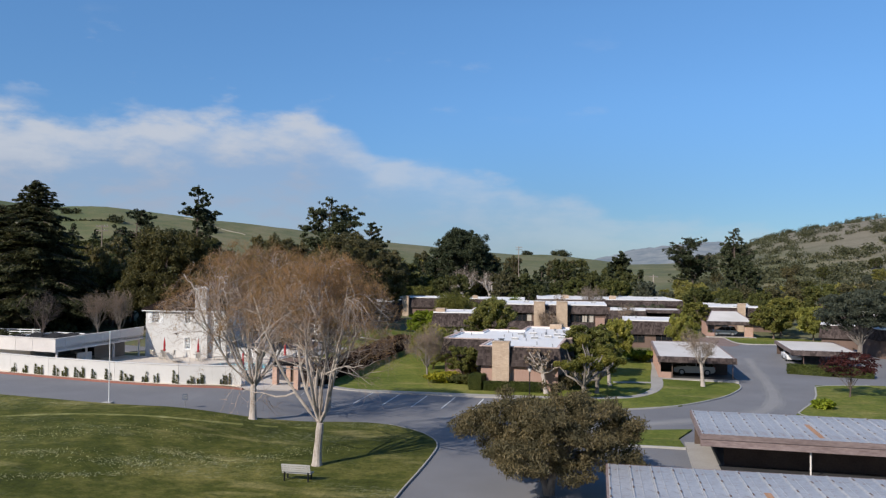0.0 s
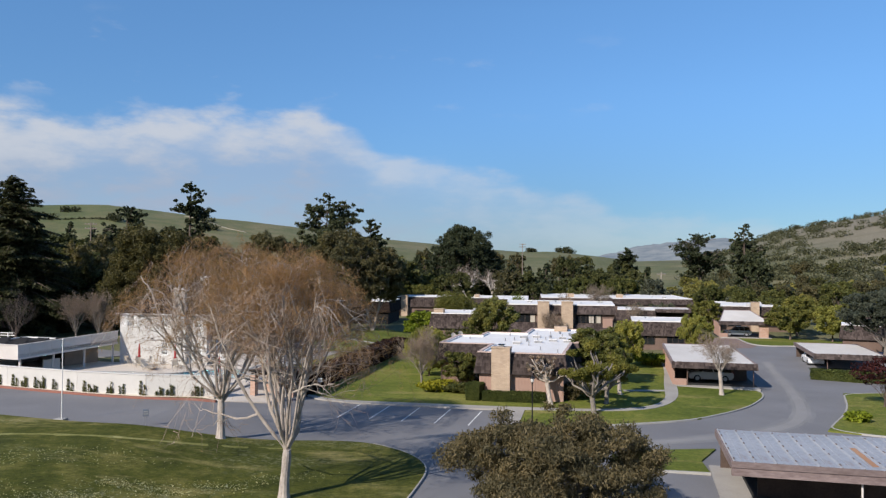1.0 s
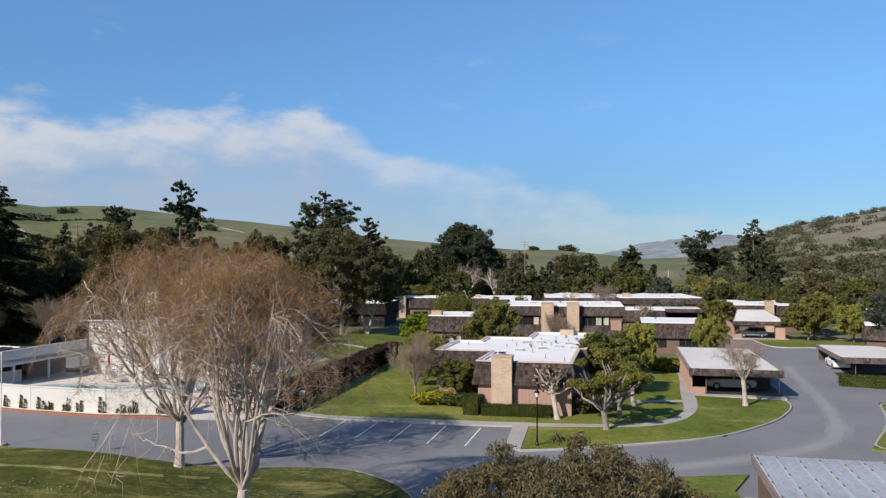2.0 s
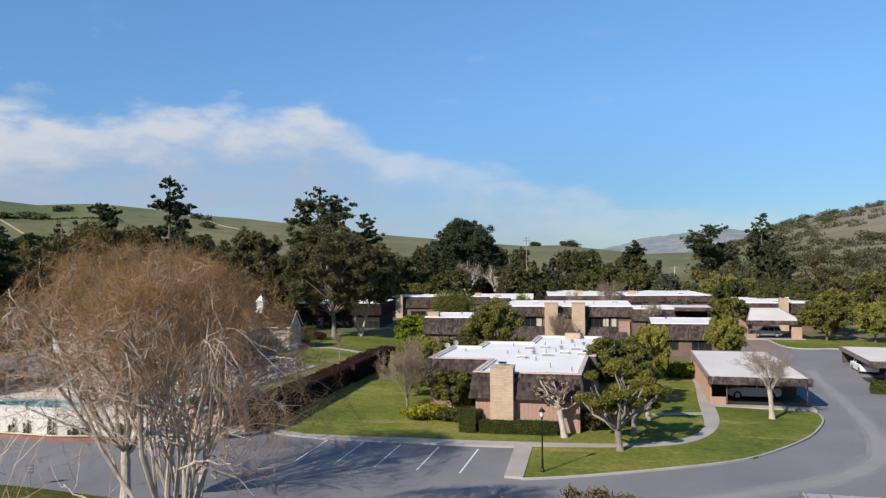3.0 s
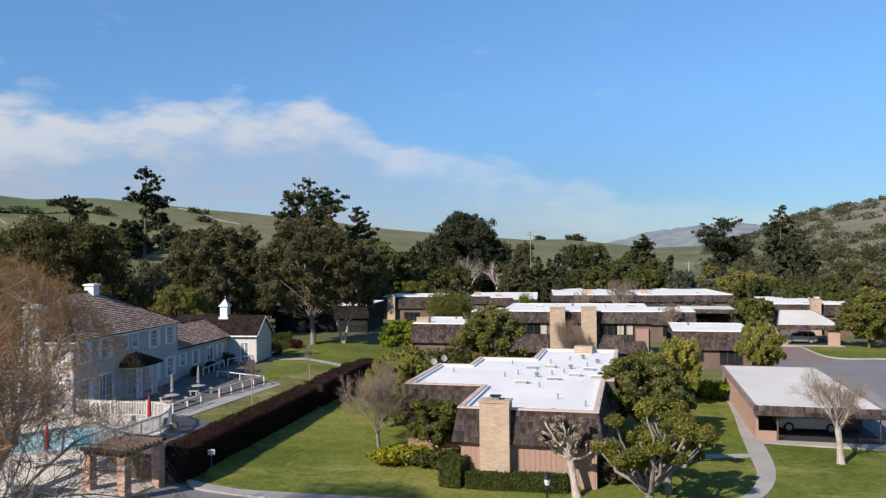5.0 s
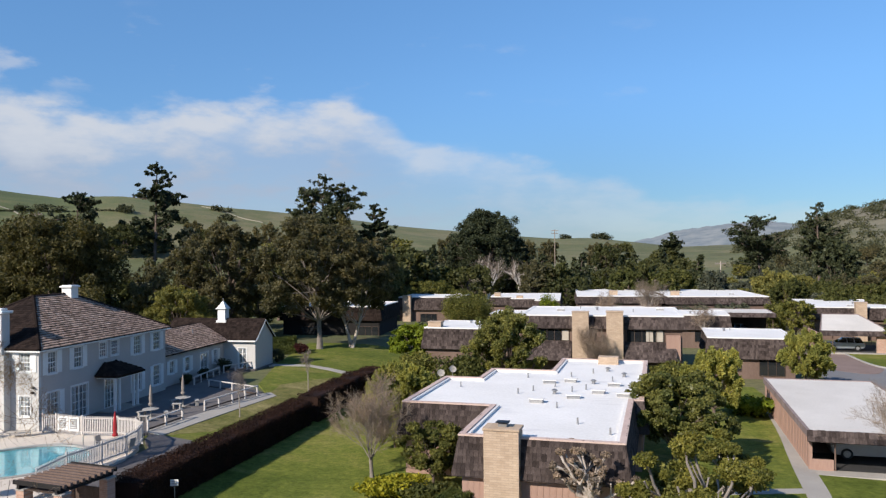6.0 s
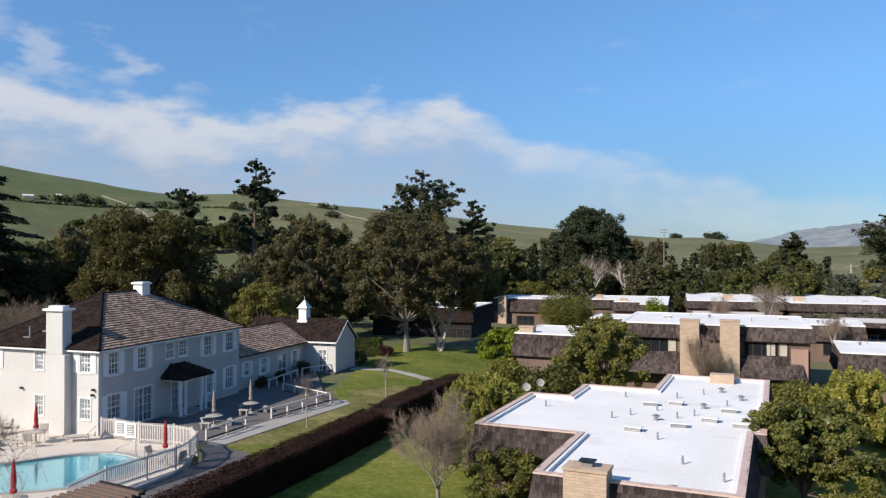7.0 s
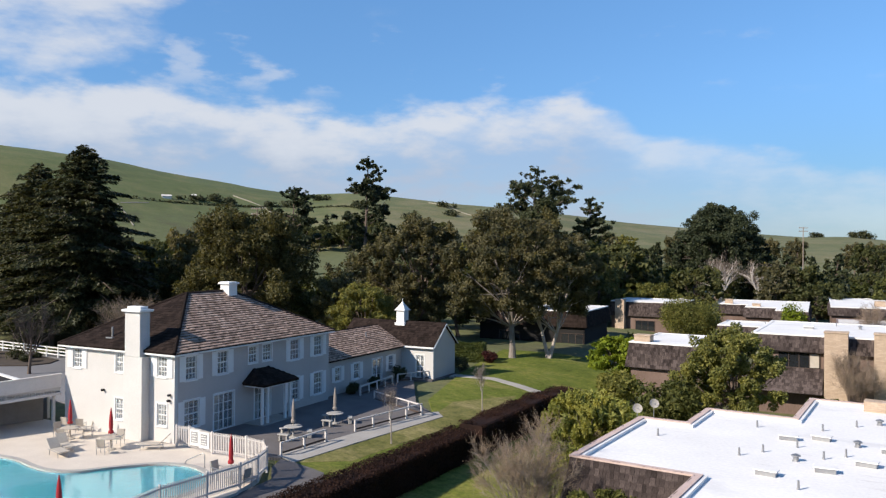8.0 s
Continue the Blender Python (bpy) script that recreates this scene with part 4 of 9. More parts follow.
def offset(poly, d):
    """Moves a counter-clockwise outline outwards by d, mitred."""
    out = []
    n = len(poly)
    for i in range(n):
        a, b, c = Vector(poly[i - 1]), Vector(poly[i]), Vector(poly[(i + 1) % n])
        n1, n2 = (b - a).normalized(), (c - b).normalized()
        n1, n2 = Vector((n1.y, -n1.x)), Vector((n2.y, -n2.x))
        s = n1 + n2
        s = s / max(0.2, s.dot(n1))
        out.append((b.x + s.x * d, b.y + s.y * d))
    return out


def band_ring(bm, outer, inner, z0, z1):
    n = len(outer)
    rows = [[bm.verts.new((x, y, z)) for x, y in p] for p, z in ((outer, z0), (outer, z1), (inner, z1), (inner, z0))]
    for k in range(4):
        for i in range(n):
            j = (i + 1) % n
            bm.faces.new((rows[k][i], rows[k][j], rows[(k + 1) % 4][j], rows[(k + 1) % 4][i]))
    bmesh.ops.recalc_face_normals(bm, faces=bm.faces)


DECK = 1.17
pool_line = rounded(POOL)[::-1]
bm = bmesh.new()
deck_poly = [(-60, 74), (-46.5, 68.9), (-38.4, 66.8), (-31.5, 65.7), (-25.6, 66.2), (-24.9, 80), (-25.6, 82.6), (-27, 84.8), (-29.3, 85.6), (-34.6, 85.9), (-45.2, 86.2), (-60, 88)]
edges = []
for lp in (deck_poly, offset(pool_line, 0.3)):
    vs = [bm.verts.new((x, y, DECK)) for x, y in lp]
    edges += [bm.edges.new((vs[i], vs[(i + 1) % len(vs)])) for i in range(len(vs))]
bmesh.ops.triangle_fill(bm, edges=edges, use_beauty=True)
bmesh.ops.recalc_face_normals(bm, faces=bm.faces)
if sum(f.normal.z for f in bm.faces) < 0:
    bmesh.ops.reverse_faces(bm, faces=bm.faces)
ext = bmesh.ops.extrude_edge_only(bm, edges=[e for e in bm.edges if len(e.link_faces) == 1])
for v in ext["geom"]:
    if isinstance(v, bmesh.types.BMVert):
        v.co.z -= 0.5
tagged(part("pool_deck", bm, M_DECK), "pale smooth concrete pool deck", "pool deck", kind="structure")
pool = thing("swimming_pool", -36, 77, 0, 0, "turquoise kidney-shaped swimming pool with pale coping", "swimming pool")
pool.matrix_basis = Matrix.Identity(4)
bm = bmesh.new()
band_ring(bm, offset(pool_line, 0.3), offset(pool_line, -0.02), DECK - 0.4, DECK + 0.05)
part("coping", bm, M_KERB, pool, "pale rounded concrete coping")
part("basin", prism(pool_line, DECK - 0.5, DECK - 0.16), M_POOL, pool, "turquoise plaster basin")
part("water", prism(offset(pool_line, -0.03), DECK - 0.155, DECK - 0.05), M_WATER, pool, "clear still water")
sheet("pavement", [(-27.5, 86.5), (-25.9, 86.0), (-25.2, 92.0), (-24.0, 101.6), (-24.9, 102.6), (-25.3, 101.9), (-26.6, 93.0)], 0.067, M_CONCRETE, "pale concrete walk outside the patio railing", "path", skirt=0.2)
sheet("pavement", [(-24.85, 72.0), (-22.3, 72.0), (-22.2, 83.6), (-23.6, 85.7), (-25.8, 86.0), (-26.9, 86.1), (-26.3, 84.5), (-25.1, 83.0)], 0.06, M_PAVING, "dark paving between the picket fence and the hedge", "path", skirt=0.2)
sheet("patio", [(-34.6, 85.9), (-29.3, 85.6), (-27.0, 86.2), (-25.1, 101.9), (-27.8, 104.4), (-33, 113.6), (-31.4, 114.3), (-31.2, 119), (-36, 119), (-36, 101)], 0.06, M_PAVING, "dark grey paved patio", "patio", skirt=0.3)


# ---- shakes and houses ----
def shake_template():
    bm = bmesh.new()
    add_box(bm, -0.115, 0, 0.0, 0.115, 0.40, 0.034)
    for v in bm.verts:
        if v.co.y > 0.2:
            v.co.z -= 0.016
        elif v.co.z < 0.01:
            v.co.z += 0.0
    return mesh_from("shake", bm)


SHAKE = shake_template()
SHAKE_V = np.array([tuple(v.co) for v in SHAKE.vertices])
SHAKE_F = [tuple(p.vertices) for p in SHAKE.polygons]


def shake_places(a, b, c, d, rnd, width=0.205, expose=0.30, thick=1.0, cover=1.33):
    """Places of shakes on a slope: a, b its lower corners, d, c the upper ones."""
    a, b, c, d = Vector(a), Vector(b), Vector(c), Vector(d)
    height = ((c + d) / 2 - (a + b) / 2).length
    rows = max(1, int(round(height / expose)))
    out = []
    for r in range(rows):
        lo, hi = a.lerp(d, r / rows), b.lerp(c, r / rows)
        x = (hi - lo).normalized()
        nrm = x.cross((d - a)).normalized()
        up = nrm.cross(x)
        left, right = (a.lerp(d, (r + 0.6) / rows) - lo).dot(x), (b.lerp(c, (r + 0.6) / rows) - lo).dot(x)
        left, right = max(0.0, left), min((hi - lo).length, right)
        s = left - rnd.random() * 0.1
        while s < right - 0.05:
            w = width * rnd.uniform(0.7, 1.3)
            s0, s1 = max(left, s), min(right, s + w)
            if s1 - s0 > 0.05:
                p = lo + x * (s0 + s1) / 2 + up * (rnd.uniform(-0.03, 0.015)) + nrm * (0.012 + rnd.random() * 0.012)
                m = Matrix((x, up, nrm)).transposed().to_4x4()
                out.append(Matrix.Translation(p) @ m @ Matrix.Diagonal(((s1 - s0 - 0.012) / 0.23, expose * cover / 0.4, thick, 1)))
            s += w
    return out


def joined_shakes(name, places, material, parent, label=""):
    if not places:
        return
    k = len(SHAKE_V)
    vs = np.concatenate([SHAKE_V @ np.array(m.to_3x3()).T + np.array(m.translation) for m in places])
    fs = [tuple(i + q * k for i in f) for q in range(len(places)) for f in SHAKE_F]
    me = bpy.data.meshes.new(name)
    me.from_pydata(vs.tolist(), [], fs)
    return tagged(attach(name, me, material, parent, label), kind="stuff")


def chimney(parent, x0, y0, x1, y1, z0, z1, material=None, cap=True):
    """Buff brick stack with corbelled head, pale cap and flue."""
    stack = part("chimney", box(x0, y0, z0, x1, y1, z1 - 0.12, 0.01), material or M_BRICK, parent, "buff brick chimney")
    part("chimney_cap", box(x0 - 0.05, y0 - 0.05, z1 - 0.12, x1 + 0.05, y1 + 0.05, z1, 0.015), material or M_BRICK, stack)
    if cap:
        cx, cy = (x0 + x1) / 2, (y0 + y1) / 2
        part("flue", box(cx - 0.22, cy - 0.18, z1, cx + 0.22, cy + 0.18, z1 + 0.16, 0.01), M_METAL, stack, "small metal flue")
        part("flue_hood", box(cx - 0.32, cy - 0.27, z1 + 0.2, cx + 0.32, cy + 0.27, z1 + 0.24, 0.01), M_BLACK, stack, "dark metal hood")
    return stack


def glazed(parent, x0, x1, z0, z1, y, bars, facing=-1):
    """A window on a wall that faces -y (or +y) of its house."""
    s = facing
    w = part("window", box(x0, min(y, y + 0.03 * s), z0, x1, max(y, y + 0.03 * s), z1), M_CARGLASS, parent, "dark glazed window")
    bm = bmesh.new()
    t = 0.05
    ya, yb = sorted((y + 0.0 * s, y + 0.075 * s))
    for q in ((x0 - t, z0 - t, x1 + t, z0), (x0 - t, z1, x1 + t, z1 + t), (x0 - t, z0, x0, z1), (x1, z0, x1 + t, z1)):
        add_box(bm, q[0], ya, q[1], q[2], yb, q[3])
    for i in range(1, bars):
        x = x0 + (x1 - x0) * i / bars
        add_box(bm, x - 0.025, ya, z0, x + 0.025, yb - 0.01, z1)
    part("window_frame", bm, M_DARKWOOD, w)
    return w


def flat_house(x, y, turn, poly, roof, eave, label, detail=1, seed=1, wall=None, base=-0.3, z=None, group="flat-roofed houses", near_edges=(), parent=None, sunk=0.0, clad=None):
    """One storey under a white flat roof, with a shake-clad mansard band all round."""
    rnd = random.Random(seed)
    h = parent or thing("house", x, y, lie(x, y) if z is None else z, turn, label, "house", group)
    part("wall", prism(offset(poly, 0.0), base, eave + 0.02), wall or M_BOARD, h, "tan board wall")
    top, low = offset(poly, 0.10), offset(poly, 0.42)
    bm = bmesh.new()
    n = len(poly)
    inner = offset(poly, -0.05)
    rows = [[bm.verts.new((px, py, pz)) for px, py in p] for p, pz in ((inner, eave), (low, eave), (low, eave + 0.09), (top, roof - 0.02), (inner, roof - 0.02))]
    for k in range(4):
        for i in range(n):
            j = (i + 1) % n
            bm.faces.new((rows[k][i], rows[k][j], rows[k + 1][j], rows[k + 1][i]))
    bmesh.ops.recalc_face_normals(bm, faces=bm.faces)
    mans = part("mansard", bm, clad or M_SHAKE, h, "weathered grey-brown shake band")
    bm = bmesh.new()
    if sunk:
        band_ring(bm, offset(poly, 0.16), offset(poly, -0.16), roof - 0.03, roof + 0.05)
        part("coping", bm, M_COPING, h, "pink-tan roof edge")
        bm = bmesh.new()
        band_ring(bm, offset(poly, -0.17), offset(poly, -0.32), roof - 0.32, roof - 0.01)
        part("upstand", bm, M_MEMBRANE, h, "white membrane upturned at the edge")
        part("roof", prism(offset(poly, -0.2), roof - 0.5, roof - sunk), M_MEMBRANE, h, "white membrane flat roof")
    else:
        band_ring(bm, offset(poly, 0.15), offset(poly, -0.2), roof - 0.03, roof + 0.10)
        part("roof_edge", bm, M_MEMBRANE, h, "white membrane lapped over the roof edge")
        part("roof", prism(offset(poly, -0.21), roof - 0.5, roof + 0.06), M_MEMBRANE, h, "white membrane flat roof")
    joined = []
    if detail:
        for i in range(n):
            j = (i + 1) % n
            p = shake_places((*low[i], eave + 0.05), (*low[j], eave + 0.05), (*top[j], roof - 0.04), (*top[i], roof - 0.04), rnd)
            if i in near_edges:
                for m in p:
                    attach("shake", SHAKE, None, mans, m=m)
            else:
                joined += p
        joined_shakes("shake_cladding", joined, clad or M_SHAKE, mans)
    return h


SHAKE.materials.append(M_SHAKE)
SHAKE_LIT = shake_template()
SHAKE_LIT.materials.append(M_SHAKE_PALE)


def roof_vent(parent, x, y, z, kind, rnd):
    if kind == 0:
        m = pose(x, y, z, 0, 0, rnd.uniform(-8, 8))
        bm = box(-0.40, -0.2, 0, 0.40, 0.2, 0.2)
        v = part("roof_hatch", bm, M_METAL, parent, "low grey metal roof hatch", m)
        part("lid", box(-0.46, -0.26, 0.2, 0.46, 0.26, 0.25, 0.01), M_MEMBRANE, v, "white lid")
    elif kind == 1:
        bm = lathe([(0.07, 0), (0.05, 0.08), (0.045, 0.32), (0.045, 0.36)], 8)
        part("vent_pipe", bm, M_METAL, parent, "short metal vent pipe", pose(x, y, z))
    else:
        bm = lathe([(0.16, 0), (0.12, 0.05), (0.11, 0.2), (0.2, 0.22), (0.2, 0.27), (0.03, 0.34)], 10)
        part("roof_ventilator", bm, M_METAL, parent, "round metal roof ventilator", pose(x, y, z))


V_TURN = -6.5
HOUSE_A = [(0, 0), (7.7, 0), (7.7, 10.9), (8.3, 10.9), (8.3, 28.0), (1.7, 28.0), (1.7, 21.2), (-2.9, 21.2), (-2.9, 16.8), (-5.4, 16.8), (-5.4, 7.4), (0, 7.4)]


def near_house():
    h = flat_house(-4.0, 75.3, V_TURN, HOUSE_A, 4.3, 2.35, "low tan house with white flat roof and shake mansard", 1, 3, z=0, near_edges=(0, 10), sunk=0.15)
    rnd = random.Random(8)
    chimney(h, 1.25, -0.75, 2.95, 0.35, -0.2, 4.85)
    for x, y, k in ((2.2, 9.6, 0), (4.2, 11.4, 0), (2.9, 12.6, 2), (5.6, 13.4, 0), (3.6, 8.2, 1), (5.2, 4.2, 1), (0.6, 12.2, 1), (1.4, 13.4, 1), (6.4, 16.4, 0), (5.0, 16.9, 2), (3.4, 17.4, 0), (2.6, 15.2, 1), (0.2, 18.6, 1), (4.6, 21.6, 1), (7.2, 12.6, 0), (5.6, 22.8, 2), (-3.6, 13.8, 1), (7.0, 2.2, 1), (3.9, 13.6, 1), (4.7, 14.6, 1), (6.2, 18.2, 1), (2.0, 16.6, 0), (6.9, 20.4, 2), (3.2, 19.6, 1)):
        roof_vent(h, x, y, 4.15, k, rnd)
    part("flue", box(4.6, 26.4, 3.8, 6.2, 27.4, 4.75, 0.02), M_BRICK, h, "low buff brick stack")
    glazed(h, -2.6, -0.6, 0.4, 2.1, 7.4, 3)
    # upright boards of the front wall
    bd = mesh_from("board", box(-0.145, -0.03, 0, 0.145, 0.0, 2.3, 0.006))
    bd.materials.append(M_BOARD)
    for i in range(15):
        attach("board", bd, None, h, m=pose(3.25 + 0.3 * i, -0.001, 0.02))
    for i in range(4):
        attach("board", bd, None, h, m=pose(0.15 + 0.3 * i, -0.001, 0.02))
    return h


near_house()


def two_storey():
    """The two-storey house: stepped back upper floor, two brick stacks, strip windows."""
    h = thing("house", -3.0, 120.6, 0, V_TURN * 0.6, "two-storey tan house with white flat roof and two brick stacks", "house", "flat-roofed houses")
    L = [(-0.8, 0), (15.8, 0), (15.8, 13), (-0.8, 13)]
    flat_house(0, 0, 0, L, 6.5, 5.15, "", 1, 11, parent=h, wall=M_BROWNBOARD)
    # lower skirt roof in front of the ground floor
    for x0, x1 in ((-1.6, 4.6), (9.95, 15.2)):
        bm = bmesh.new()
        a = [bm.verts.new(c) for c in ((x0, -1.5, 1.9), (x1, -1.5, 1.9), (x1, -0.05, 3.75), (x0, -0.05, 3.75), (x0, -0.05, 1.9), (x1, -0.05, 1.9))]
        for f in ((0, 1, 2, 3), (0, 4, 5, 1), (0, 3, 4), (1, 5, 2)):
            bm.faces.new([a[i] for i in f])
        bmesh.ops.recalc_face_normals(bm, faces=bm.faces)
        sk = part("skirt_roof", bm, M_SHAKE, h, "sloping weathered shake skirt roof")
        joined_shakes("shake_cladding", shake_places((x0, -1.5, 1.92), (x1, -1.5, 1.92), (x1, -0.05, 3.77), (x0, -0.05, 3.77), random.Random(5)), M_SHAKE, sk)
    glazed(h, 1.2, 4.3, 3.85, 5.05, -0.01, 4)
    glazed(h, 10.3, 14.0, 3.85, 5.05, -0.01, 5)
    chimney(h, 4.7, -1.3, 6.4, -0.05, -0.2, 7.05, cap=False)
    chimney(h, 8.2, -1.3, 9.9, -0.05, -0.2, 7.1, cap=False)
    part("wall_panel", box(14.2, -0.5, -0.2, 15.6, -0.02, 4.6), M_BOARD, h, "tan board side bay")
    for x0, x1 in ((3.5, 4.25), (12.2, 12.9), (13.2, 13.9)):
        part("curtain", box(x0, -0.047, 3.9, x1, -0.041, 5.0), M_BEIGE, h, "pale drawn curtain")
    rnd = random.Random(4)
    for x, y, k in ((3, 6, 0), (7, 8, 2), (11, 5, 1), (14, 8, 0), (5, 10, 1)):
        roof_vent(h, x, y, 6.56, k, rnd)


two_storey()


def simple_house(x, y, turn, w, d, roof, eave, label, stacks=(), windows=(), seed=1, detail=1, group="flat-roofed houses", z=0.0, wall=None, clad=None):
    h = flat_house(x, y, turn, [(0, 0), (w, 0), (w, d), (0, d)], roof, eave, label, detail, seed, z=z, group=group, wall=wall or M_BROWNBOARD, clad=clad)
    for sx, sy, sz in stacks:
        chimney(h, sx, sy, sx + 1.5, sy + 1.1, -0.2, sz, cap=False)
    for a, b, za, zb, k in windows:
        glazed(h, a, b, za, zb, -0.01, k)
    rnd = random.Random(seed)
    for i in range(int(w / 4)):
        roof_vent(h, rnd.uniform(1, w - 1), rnd.uniform(2, d - 1), roof + 0.06, rnd.choice((0, 1, 2)), rnd)
    return h


simple_house(15.8, 122.2, V_TURN, 8.4, 10, 4.1, 1.95, "low house with white flat roof and grey shake band", (), ((1.2, 3.2, 0.7, 2.0, 2), (5.0, 7.4, 0.3, 2.0, 3)), 21)
simple_house(-14.6, 122.4, V_TURN, 8.2, 9, 4.9, 2.6, "low house with white flat roof behind shrubs", ((0.2, 0.3, 5.6),), (), 22)
simple_house(-29.3, 175, V_TURN * 0.5, 11, 10, 5.3, 3.0, "far flat-roofed house with tan brick stack", ((0.9, -1.15, 5.7),), ((4, 7, 0.8, 2.3, 3),), 23)
h_ = flat_house(-13.5, 174, 0, [(0, 11), (4.4, 11), (4.4, 5.5), (9.0, 5.5), (9.0, 0), (13.2, 0), (13.2, 24), (0, 24)], 4.8, 3.2, "far flat-roofed house stepped in plan, with white roof", 1, 24, z=0.0, wall=M_BROWNBOARD)
for x_, y_, z_ in ((0.6, 12.2, 5.6), (5.2, 7.0, 5.3)):
    chimney(h_, x_, y_, x_ + 1.2, y_ + 1.0, 4.6, z_, cap=False)
simple_house(3, 182, 0, 15, 26, 5.1, 3.8, "far flat-roofed house with white roof", ((6, 4, 6.0),), ((2, 5, 1.4, 2.9, 3), (9, 12, 1.4, 2.9, 3)), 25)
simple_house(19, 180, 0, 17, 26, 5.15, 3.8, "far flat-roofed house with white roof", ((1, 4, 6.0),), ((3, 6, 1.4, 2.9, 3), (10, 13, 1.4, 2.9, 3)), 26)
simple_house(-11, 160, V_TURN * 0.5, 8.6, 8, 3.5, 2.3, "far flat-roofed house behind the round bush", (), ((2, 5, 0.8, 2.2, 3),), 27)
simple_house(16.5, 148, V_TURN, 6.4, 9, 4.4, 2.4, "far low house with white flat roof", (), ((2, 5, 0.8, 2.2, 3),), 28)
simple_house(37.8, 160, V_TURN, 12.5, 20, 4.7, 2.9, "far flat-roofed house with pale stack", ((5.2, -1.15, 5.6),), ((1, 3.5, 0.8, 2.3, 2), (8, 11, 0.8, 2.3, 3)), 29)
# Near-black walls and dark shakes put the oaks' shade into the colour.
simple_house(-42, 150, 0, 15.2, 12, 5.3, 3.2, "flat-roofed house behind the oaks, painted dark for their shade", (), ((3, 6, 0.8, 2.3, 3), (12, 15, 0.8, 2.3, 3)), 30, wall=M_DARK, clad=M_SHAKE_DARK)
simple_house(56, 140, V_TURN, 12, 10, 4.6, 2.8, "pale flat-roofed house among trees", (), (), 31)
simple_house(47.4, 126.5, V_TURN - 14, 5.2, 6, 3.6, 1.5, "small grey shake-clad building beyond the low carport", (), (), 33)
simple_house(50, 112, V_TURN, 12, 9, 4.0, 2.4, "grey shake-clad house behind the oak", (), (), 32)


# ---- carports ----
def metal_carport(x, y, turn, w, d, front, back, label, z):
    """Long carport: ribbed galvanised roof, heavy timber fascia, steel posts, board back wall."""
    c = thing("carport", x, y, z, turn, label, "carport", "metal-roofed carports")
    n = int(w / 1.0)
    slope = (back - front) / d
    bm = bmesh.new()
    pts = [(0, 0), (0.06, 0.05), (0.12, 0), (0.44, 0.0), (0.47, 0.018), (0.5, 0), (0.94, 0), (0.97, 0.018), (1.0, 0)]
    rows = []
    for px, pz in pts:
        rows.append([bm.verts.new((px, yy, front + slope * yy + pz + o)) for yy, o in ((-0.15, 0), (d + 0.1, 0))])
    for a, b in zip(rows, rows[1:]):
        bm.faces.new((a[0], b[0], b[1], a[1]))
    r = bmesh.ops.extrude_face_region(bm, geom=bm.faces[:])
    for v in r["geom"]:
        if isinstance(v, bmesh.types.BMVert):
            v.co.z -= 0.02
    bmesh.ops.recalc_face_normals(bm, faces=bm.faces)
    me = mesh_from("roof_panel", bm)
    me.materials.append(M_SHEET)
    for i in range(n):
        attach("roof_panel", me, None, c, "galvanised roof sheet with rust streaks" if i == 0 else "", pose(i * 1.0, 0, 0.0))
    # Added board screen; its dark colour stands in for shade inside the bays.
    part("store_wall", box(1.5, 2.35, 0.021, n - 0.3, 2.47, min(front, back) - 0.33), M_DARKWOOD, c, "dark board screen standing in for the bays' shade")
    part("front_fascia", box(-0.1, -0.22, front - 0.72, n + 0.1, -0.1, front - 0.03, 0.01), M_FASCIA, c, "weathered red-brown timber fascia")
    fix = mesh_from("fixing_strip", box(-0.035, -0.16, 0.0, 0.035, 0.16, 0.016))
    fix.materials.append(M_BROWNBOARD)
    for i in range(n):
        for k in range(5):
            yy = d * (k + 0.2 + 0.7 * ((i * 7 + k * 3) % 5) / 5) / 5
            attach("fixing_strip", fix, None, c, "dull brown fixing strip" if not i + k else "", pose(i + 0.06, yy, front + slope * yy + 0.047))
    part("rust_streak", box(0, 0, 0, 0.3, 4.3, 0.008), M_ORANGE, c, "orange rust streak down one sheet", pose(6.56, 0.5, front + 0.006, math.degrees(math.atan(slope)), 0, 0))
    part("front_fascia", box(-0.1, -0.28, front - 0.3, n + 0.1, -0.221, front + 0.02, 0.01), M_FASCIA, c)
    for xx in (-0.1, n - 0.0):
        bm = box(xx, -0.1, 0, xx + 0.1, d + 0.1, 0.4)
        for v in bm.verts:
            v.co.z += front + slope * v.co.y - 0.42
        part("side_fascia", bm, M_FASCIA, c, "weathered timber side board")
    part("back_fascia", box(-0.1, d + 0.1, back - 0.4, n + 0.1, d + 0.2, back + 0.0), M_FASCIA, c)
    part("back_wall", box(0.2, d - 0.15, 0.0, n - 0.2, d, back - 0.1), M_DARKWOOD, c, "dark board back wall")
    for i in range(6, n + 1, 6):
        xx = min(max(i, 0.35), n - 0.35)
        part("post", rod((xx, 0.15, -0.05), (xx, 0.15, front - 0.03), 0.05, n=8), M_GREYROOF, c, "white steel post")
        part("beam", box(xx - 0.06, 0.0, min(front, back) - 0.32, xx + 0.06, d - 0.2, min(front, back) - 0.06), M_DARKWOOD, c)
    # Darker floor tone puts the shade under the roof into the asphalt.
    part("bay_floor", box(1.2, 0.9, 0.021, n - 0.2, d - 0.2, 0.026), M_BAY_SHADE, c, "asphalt bay floor darkened for the roof's shade")
    part("slab", box(-0.45, -0.5, -0.25, n + 0.3, d + 0.3, 0.02), M_CONCRETE, c, "pale concrete slab")
    return c


metal_carport(11.05, 45.3, -7.5, 27, 8.2, 2.4, 2.3, "carport with rusting ribbed metal roof and timber fascia", -0.05)
